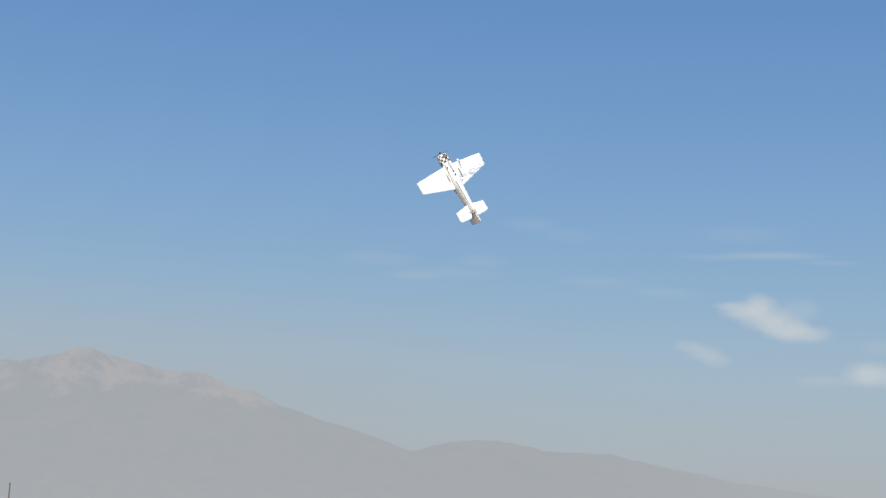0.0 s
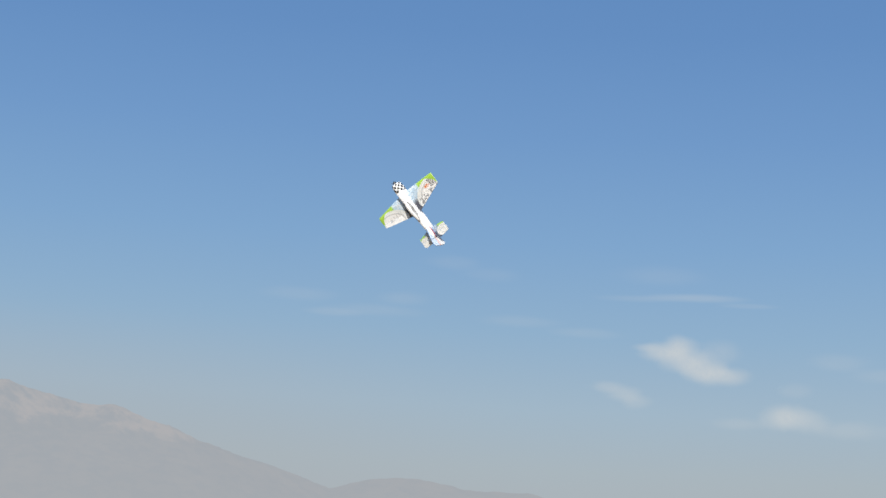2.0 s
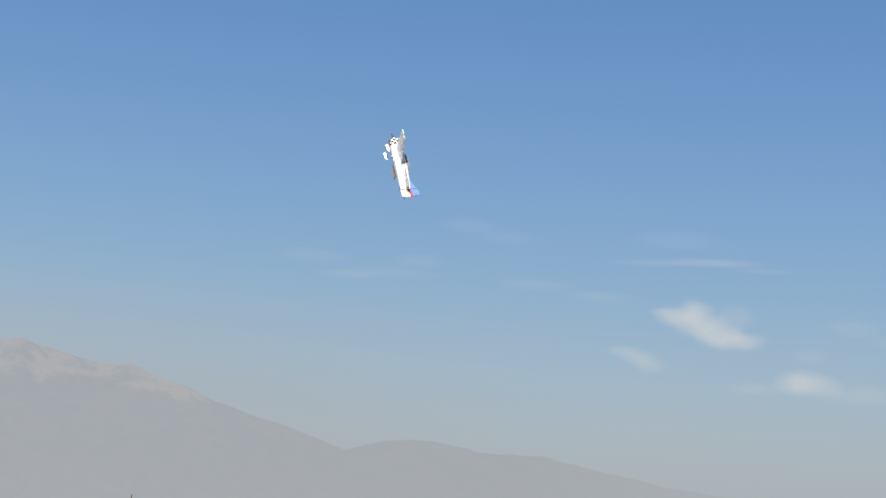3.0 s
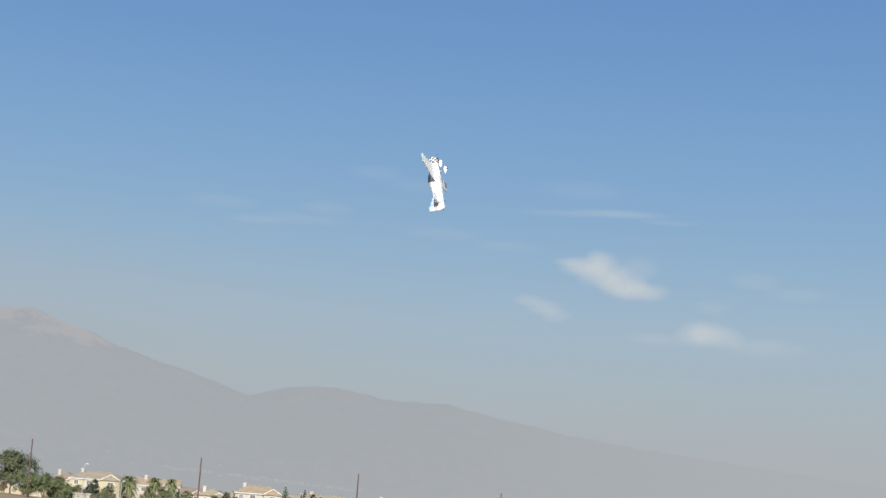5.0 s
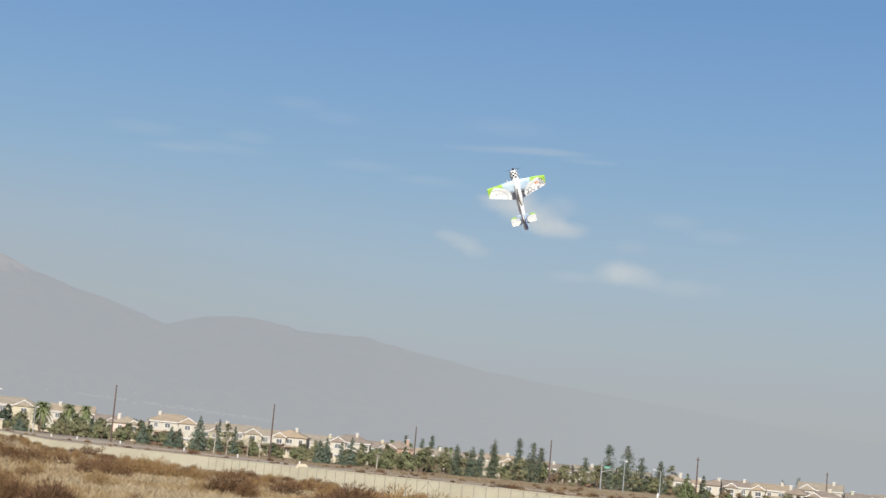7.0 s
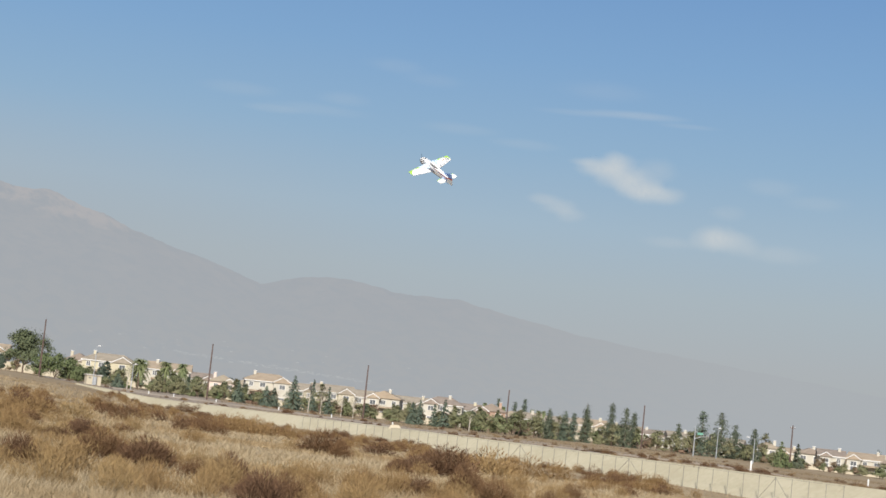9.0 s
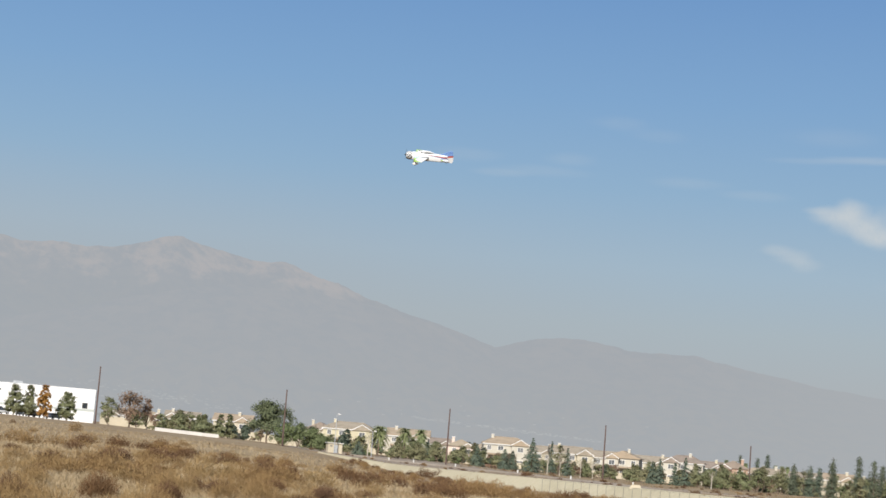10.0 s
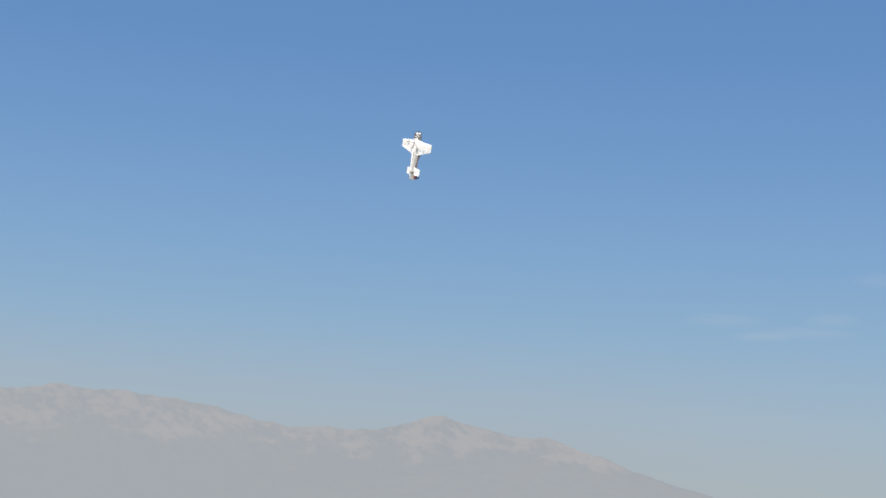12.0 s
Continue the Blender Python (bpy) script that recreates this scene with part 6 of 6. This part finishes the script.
        (10.7, -7.611, 35.071, 9.106, 69.8, -39.1, 48.8),
        (10.8, -8.025, 34.862, 9.469, 99.4, -35.5, 8.7),
        (10.9, -8.256, 34.721, 9.724, 117.0, -24.1, -25.3),
        (11, -8.419, 34.687, 9.925, 118.2, -11.0, -45.8),
        (11.1, -8.509, 34.725, 10.139, 117.5, 0.1, -63.0),
        (11.2, -8.521, 34.790, 10.325, 113.7, 10.2, -78.1),
        (11.3, -8.533, 34.805, 10.477, 104.4, 19.3, -92.6),
        (11.4, -8.663, 34.642, 10.589, 90.7, 27.1, -108.1),
        (11.5, -8.819, 34.417, 10.681, 84.8, 27.3, -127.7),
        (11.6, -8.973, 34.194, 10.750, 77.7, 17.8, -151.7),
        (11.7, -9.051, 34.026, 10.849, 74.9, 6.2, -173.3),
        (11.8, -9.051, 33.939, 10.966, 75.7, -4.4, 168.6),
        (11.9, -8.970, 33.960, 11.092, 77.8, -12.3, 155.7),
        (12, -8.849, 34.033, 11.221, 80.6, -18.7, 144.9),
    )])
    walk(prop, [(k / 10, pose(0, 0.372, 0, 0, 77 * k % 360, 0)) for k in range(121)])
    walk(rudder, [(t, pose(0, -0.52, 0, 0, 0, a)) for t, a in ((0, 0), (0.9, 4), (1.2, 8), (1.6, 7), (2.0, 5), (2.3, 0), (5.0, 0), (5.4, -10), (6.0, 0), (9.0, 0), (12.0, 0))])


# ---------------------------------------------------------------- field plants


def build_grass():
    """Dry straw over the field: blades in tufts, finer towards the spectator."""
    rng = np.random.default_rng(21)
    n = 135000
    az = rng.uniform(-27, 19.5, n)
    u = rng.uniform(0, 1, n)
    near, far = 17.0, 250.0
    r = 1 / (1 / near + u * (1 / far - 1 / near))
    wmax = np.array([bank_r(a) for a in np.linspace(-27, 19.5, 200)])
    r = np.minimum(r, np.interp(az, np.linspace(-27, 19.5, 200), wmax) - 1.0)
    # clumped: more where a slow noise is high
    x, y = r * np.sin(np.radians(az)), r * np.cos(np.radians(az))
    keep = np.array([noise.noise(Vector((a * 0.22, b * 0.22, 0))) + 0.5 * noise.noise(Vector((a * 0.9, b * 0.9, 4))) for a, b in zip(x, y)]) > rng.uniform(-0.95, 0.25, n)
    x, y, r = x[keep], y[keep], r[keep]
    z = np.array([ground_z(a, b) for a, b in zip(x, y)])
    blades = 6
    k = len(x) * blades
    bx = np.repeat(x, blades) + rng.normal(size=k) * np.repeat(0.2 + r * 0.007, blades)
    by = np.repeat(y, blades) + rng.normal(size=k) * np.repeat(0.2 + r * 0.007, blades)
    bz = np.repeat(z, blades)
    br = np.repeat(r, blades)
    h = rng.uniform(0.06, 0.26, k) * np.repeat(rng.uniform(0.6, 1.3, len(x)), blades)
    wd = 0.0035 + br * 0.00018
    ang = rng.uniform(0, 2 * math.pi, k)
    lean = rng.normal(size=(k, 2)) * (0.8 * h)[:, None]
    base = np.stack([bx, by, bz - 0.02], 1)
    side = np.stack([np.cos(ang) * wd, np.sin(ang) * wd, 0 * wd], 1)
    tip = base + np.stack([lean[:, 0], lean[:, 1], h], 1)
    v = np.stack([base - side, base + side, tip], 1).reshape(-1, 3)
    me = bpy.data.meshes.new("dry_grass")
    me.from_pydata(v.tolist(), [], np.arange(len(v)).reshape(-1, 3).tolist())
    me.materials.append(M["straw"])
    tagged(new("dry_grass", me), "dry straw-coloured grass over the open field", "grass", kind="stuff")


def shrub_mesh(seed, material, count, broom, fine=1.0):
    """A dense mound of fine twigs, one metre wide and high, out of several lobes. broom: how upright the twigs grow."""
    rng = np.random.default_rng(seed)
    lobes = [(0.0, 0.0, 0.34, 0.88)] + [(0.22 * math.cos(t), 0.22 * math.sin(t), rng.uniform(0.2, 0.28), rng.uniform(0.5, 0.82)) for t in 2 * math.pi * (np.arange(6) + rng.uniform(0, 0.8, 6)) / 6]
    lob = np.array(lobes)[rng.choice(7, count, p=[0.34] + [0.11] * 6)]
    d = rng.normal(size=(count, 3))
    d[:, 2] = np.abs(d[:, 2])
    d /= np.linalg.norm(d, axis=1)[:, None]
    rad = rng.uniform(0.03, 1.0, (count, 1)) ** 0.4
    c = np.stack([lob[:, 0], lob[:, 1], 0 * lob[:, 0]], 1) + d * rad * np.stack([lob[:, 2], lob[:, 2], lob[:, 3]], 1)
    out = d * (0.75, 0.75, 0.4) + rng.normal(size=(count, 3)) * 0.22 + (0, 0, broom)
    out /= np.linalg.norm(out, axis=1)[:, None]
    ln = rng.uniform(0.06, 0.17, (count, 1))
    side = np.cross(out, rng.normal(size=(count, 3)))
    side *= rng.uniform(0.006, 0.012, (count, 1)) * fine / (np.linalg.norm(side, axis=1)[:, None] + 1e-9)
    a, e = c - out * ln * 0.5, c + out * ln * 0.5
    a[:, 2] = np.maximum(a[:, 2], -0.04)
    e[:, 2] = np.maximum(e[:, 2], 0.0)
    me = bpy.data.meshes.new("shrub")
    me.from_pydata(np.stack([a - side, a + side, e], 1).reshape(-1, 3).tolist(), [], np.arange(count * 3).reshape(-1, 3).tolist())
    me.materials.append(M[material])
    return me


# fine meshes for the plants close by, coarser ones for those far off
DARK = [shrub_mesh(700 + k, "twig_dark", (6000, 3800, 1300)[k // 3], 0.8, (0.5, 0.62, 1.0)[k // 3]) for k in range(9)]
GOLD = [shrub_mesh(720 + k, "twig_gold", (2600, 1600, 800)[k // 3], 1.1, (0.45, 0.65, 1.0)[k // 3]) for k in range(9)]


FAR_V, FAR_F = [], []


def shrub(x, y, wide, high, dark, pick, turn):
    if not dark and math.hypot(x, y) > 88:                     # too far off to tell apart: joined into one
        me = GOLD[6 + pick % 3]
        v = np.empty(len(me.vertices) * 3)
        me.vertices.foreach_get("co", v)
        v = v.reshape(-1, 3) * (wide, wide, high)
        c, s = math.cos(radians(turn)), math.sin(radians(turn))
        base = sum(len(k) for k in FAR_V)
        FAR_F.extend([[base + i for i in f.vertices] for f in me.polygons])
        FAR_V.append(np.stack([v[:, 0] * c - v[:, 1] * s + x, v[:, 0] * s + v[:, 1] * c + y, v[:, 2] + ground_z(x, y)], 1))
        return
    ob = new("dry_shrub" if dark else "golden_weed", (DARK if dark else GOLD)[pick % 3 + (0 if math.hypot(x, y) < 46 else 3 if math.hypot(x, y) < 80 else 6)])
    ob.matrix_basis = pose(x, y, ground_z(x, y), 0, 0, turn) @ Matrix.Diagonal((wide, wide, high, 1))
    if dark:
        tagged(ob, "dense dark purple-brown twiggy dry shrub in the field", "shrub", "dark field shrubs")
    else:
        tagged(ob, "feathery golden-brown dried weed clump in the field", "weed", "golden field weeds")


# single shrubs of the field: azimuth, distance, width, height, dark or golden
FIELD = (
    (-9.3, 67, 1.8, 0.8, True), (-6.2, 34, 1.9, 0.7, True), (-8.2, 29, 1.1, 0.6, False), (-3.8, 32, 0.6, 0.4, True), (-2.2, 29, 1.4, 0.6, False),
    (0.3, 75, 2.0, 0.95, True), (2.1, 103, 1.8, 1.0, True), (3.4, 57, 1.1, 0.6, True), (4.4, 60, 2.0, 1.0, True), (-4.2, 320, 5.3, 1.6, True),
    (-3.3, 162, 3.2, 1.3, True), (-2.3, 156, 3.9, 1.5, False), (-1.2, 151, 3.7, 1.2, False), (-6.3, 96, 2.7, 0.7, False), (-7.9, 68, 1.3, 0.7, False),
    (-0.2, 36, 0.8, 0.4, False), (1.8, 36, 0.7, 0.4, True), (-9.9, 44, 0.7, 0.4, False), (-3.8, 41, 0.6, 0.4, False), (-5.4, 36, 0.9, 0.5, True),
    (1.2, 143, 1.9, 0.8, False), (-5.6, 26, 0.4, 0.2, True), (3.2, 252, 2.9, 0.8, True), (0.8, 252, 2.5, 1.0, True), (6.1, 85, 1.8, 1.1, False),
    (5.9, 100, 3.0, 1.4, False), (7.6, 122, 4.6, 1.4, False), (9.9, 160, 5.0, 1.4, True), (-5.2, 138, 5.4, 1.1, False), (-2.6, 168, 5.4, 1.5, False), (-3.5, 95, 1.9, 0.8, True), (11.2, 194, 3.2, 1.2, False), (-5.3, 181, 1.9, 0.8, True),
    (-22.2, 137, 1.2, 0.5, True), (-21.2, 92, 2.0, 0.8, False), (-19.8, 93, 1.6, 0.7, True), (-17.6, 92, 2.4, 0.7, False), (-16.3, 98, 1.7, 0.6, False),
    (-17.7, 53, 1.1, 0.45, False), (-15.0, 55, 2.0, 0.8, False), (-13.5, 49, 1.1, 0.5, True), (-11.3, 65, 2.0, 0.65, False), (-9.6, 65, 2.3, 0.7, False), (-6.6, 95, 2.5, 0.8, True), (-5.5, 118, 2.3, 0.8, True), (-3.0, 137, 6.0, 1.1, False),
    (-12.7, 120, 2.7, 0.5, False), (-19.2, 90, 0.8, 0.5, True), (-21.9, 70, 1.2, 0.7, True),
)


def scatter_shrubs():
    """The shrubs that stand out one by one, the golden weeds strewn between, and the belt before the channel."""
    rng = np.random.default_rng(33)
    for az, r, w, h, dark in FIELD:
        cx, cy = at(az, r)
        parts = 1 if w < 2.2 * h else 2 if w < 3.5 * h else 3
        for k in range(parts):
            s = (k - (parts - 1) / 2) * w / parts
            shrub(cx + s * math.cos(radians(az)), cy + rng.uniform(-0.3, 0.3) * w, w / parts * 1.6 + 0.1, h * rng.uniform(1.2, 1.45), dark, int(rng.integers(20)), rng.uniform(0, 360))
    made = 0
    while made < 330:
        az = rng.uniform(-27, 17)
        r = 1 / (1 / 24 + rng.uniform(0, 1) * (1 / 230 - 1 / 24))
        x, y = at(az, r)
        if r > bank_r(az) - 5 or noise.noise(Vector((x * 0.13, y * 0.06, 9))) < (0.02 if r > 40 else -0.2):
            continue
        s = rng.uniform(0.35, 1.0) * (1 + r / 130)
        shrub(x, y, s, s * rng.uniform(0.5, 0.8), rng.random() < (0.2 if r < 80 else 0.35), int(rng.integers(20)), rng.uniform(0, 360))
        made += 1
    for k in range(260):                                      # the belt of brush before the channel
        az = rng.uniform(-7.5, 12)
        x, y = at(az, bank_r(az) - 8 - 105 * rng.uniform(0, 1) ** 1.4)
        if noise.noise(Vector((x * 0.07, y * 0.025, 5))) > -0.15:
            s = rng.uniform(1.3, 3.0)
            shrub(x, y, s, rng.uniform(0.6, 1.3), rng.random() < 0.4, int(rng.integers(20)), rng.uniform(0, 360))
    for k in range(170):                                      # bands of brown weeds over the western field
        az = rng.uniform(-25, -6)
        r = rng.choice([rng.uniform(42, 62), rng.uniform(70, 118), rng.uniform(70, 118)])
        x, y = at(az, r)
        if noise.noise(Vector((x * 0.1, y * 0.05, 3))) > -0.12:
            s = rng.uniform(0.9, 2.2)
            shrub(x, y, s, s * rng.uniform(0.3, 0.45), rng.random() < 0.35, int(rng.integers(20)), rng.uniform(0, 360))
    for az, r, w, h in ((10.8, 278, 1.6, 0.8), (12.3, 240, 2.0, 0.8), (14.0, 241, 1.8, 0.8), (14.7, 228, 2.3, 0.8), (13.2, 233, 1.5, 0.6), (9.3, 250, 3.7, 0.6), (17.8, 287, 2.8, 0.7), (9.7, 252, 3.0, 0.6), (-1.0, 330, 2.6, 1.0), (5.2, 330, 2.2, 0.9)):
        x, y = at(az, max(r, bank_r(az) + 2.5))
        shrub(x, y, w * 1.2, h * 1.1, True, int(rng.integers(20)), rng.uniform(0, 360))
    for k in range(150):                                     # brush on the terrace behind it
        az = rng.uniform(-8.5, 20.5)
        off = rng.choice([rng.uniform(2, 34), rng.uniform(66, 160)])
        x, y = at(az, bank_r(az) + off)
        if math.hypot(x, y) < 425:
            s = rng.uniform(0.6, 2.0)
            shrub(x, y, s, s * rng.uniform(0.3, 0.5), rng.random() < 0.7, int(rng.integers(20)), rng.uniform(0, 360))


def build_weeds():
    """Brown weeds on the terrace behind the channel wall."""
    rng = np.random.default_rng(44)
    n = 16000
    az = rng.uniform(-9.5, 21.5, n)
    r = np.array([bank_r(a) for a in az]) + 1 + rng.uniform(0, 1, n) ** 1.3 * 190
    off = r - np.array([bank_r(a) for a in az])
    x, y = r * np.sin(np.radians(az)), r * np.cos(np.radians(az))
    patch = np.array([noise.noise(Vector((a * 0.05, b * 0.03, 2))) for a, b in zip(x, y)])
    keep = ((off < 37) | (off > 63)) & (r < 470) & (patch > rng.uniform(-0.15, 0.4, n))
    x, y, r = x[keep], y[keep], r[keep]
    z = np.array([ground_z(a, b) for a, b in zip(x, y)])
    blades = 8
    k = len(x) * blades
    spread = np.repeat(rng.uniform(0.1, 0.7, len(x)), blades)
    bx, by = np.repeat(x, blades) + rng.normal(size=k) * spread, np.repeat(y, blades) + rng.normal(size=k) * spread
    h = rng.uniform(0.1, 0.7, k) * np.repeat(np.where(off[keep] < 40, 0.3, 0.6) * rng.uniform(0.3, 1.2, len(x)), blades)
    base = np.stack([bx, by, np.repeat(z, blades) - 0.02], 1)
    ang = rng.uniform(0, 2 * math.pi, k)
    side = np.stack([np.cos(ang) * 0.09, np.sin(ang) * 0.09, 0 * ang], 1)
    tip = base + np.stack([rng.normal(size=k) * 0.4 * h, rng.normal(size=k) * 0.4 * h, h], 1)
    v = np.stack([base - side, base + side, tip], 1).reshape(-1, 3)
    me = bpy.data.meshes.new("weeds")
    me.from_pydata(v.tolist(), [], np.arange(len(v)).reshape(-1, 3).tolist())
    me.materials.append(M["weed"])
    tagged(new("weeds", me), "brown dry weeds on the terrace behind the wall", "weeds", kind="stuff")


M["weed"] = leafy("dry_weeds", (0.20, 0.14, 0.085), (0.34, 0.26, 0.16), (0.24, 0.19, 0.11))
build_weeds()
build_grass()
scatter_shrubs()
tagged(part_data("far_weeds", np.concatenate(FAR_V).tolist(), FAR_F, M["twig_gold"]), "belts of golden-brown dried weeds across the field", "weeds", kind="stuff")
motions()
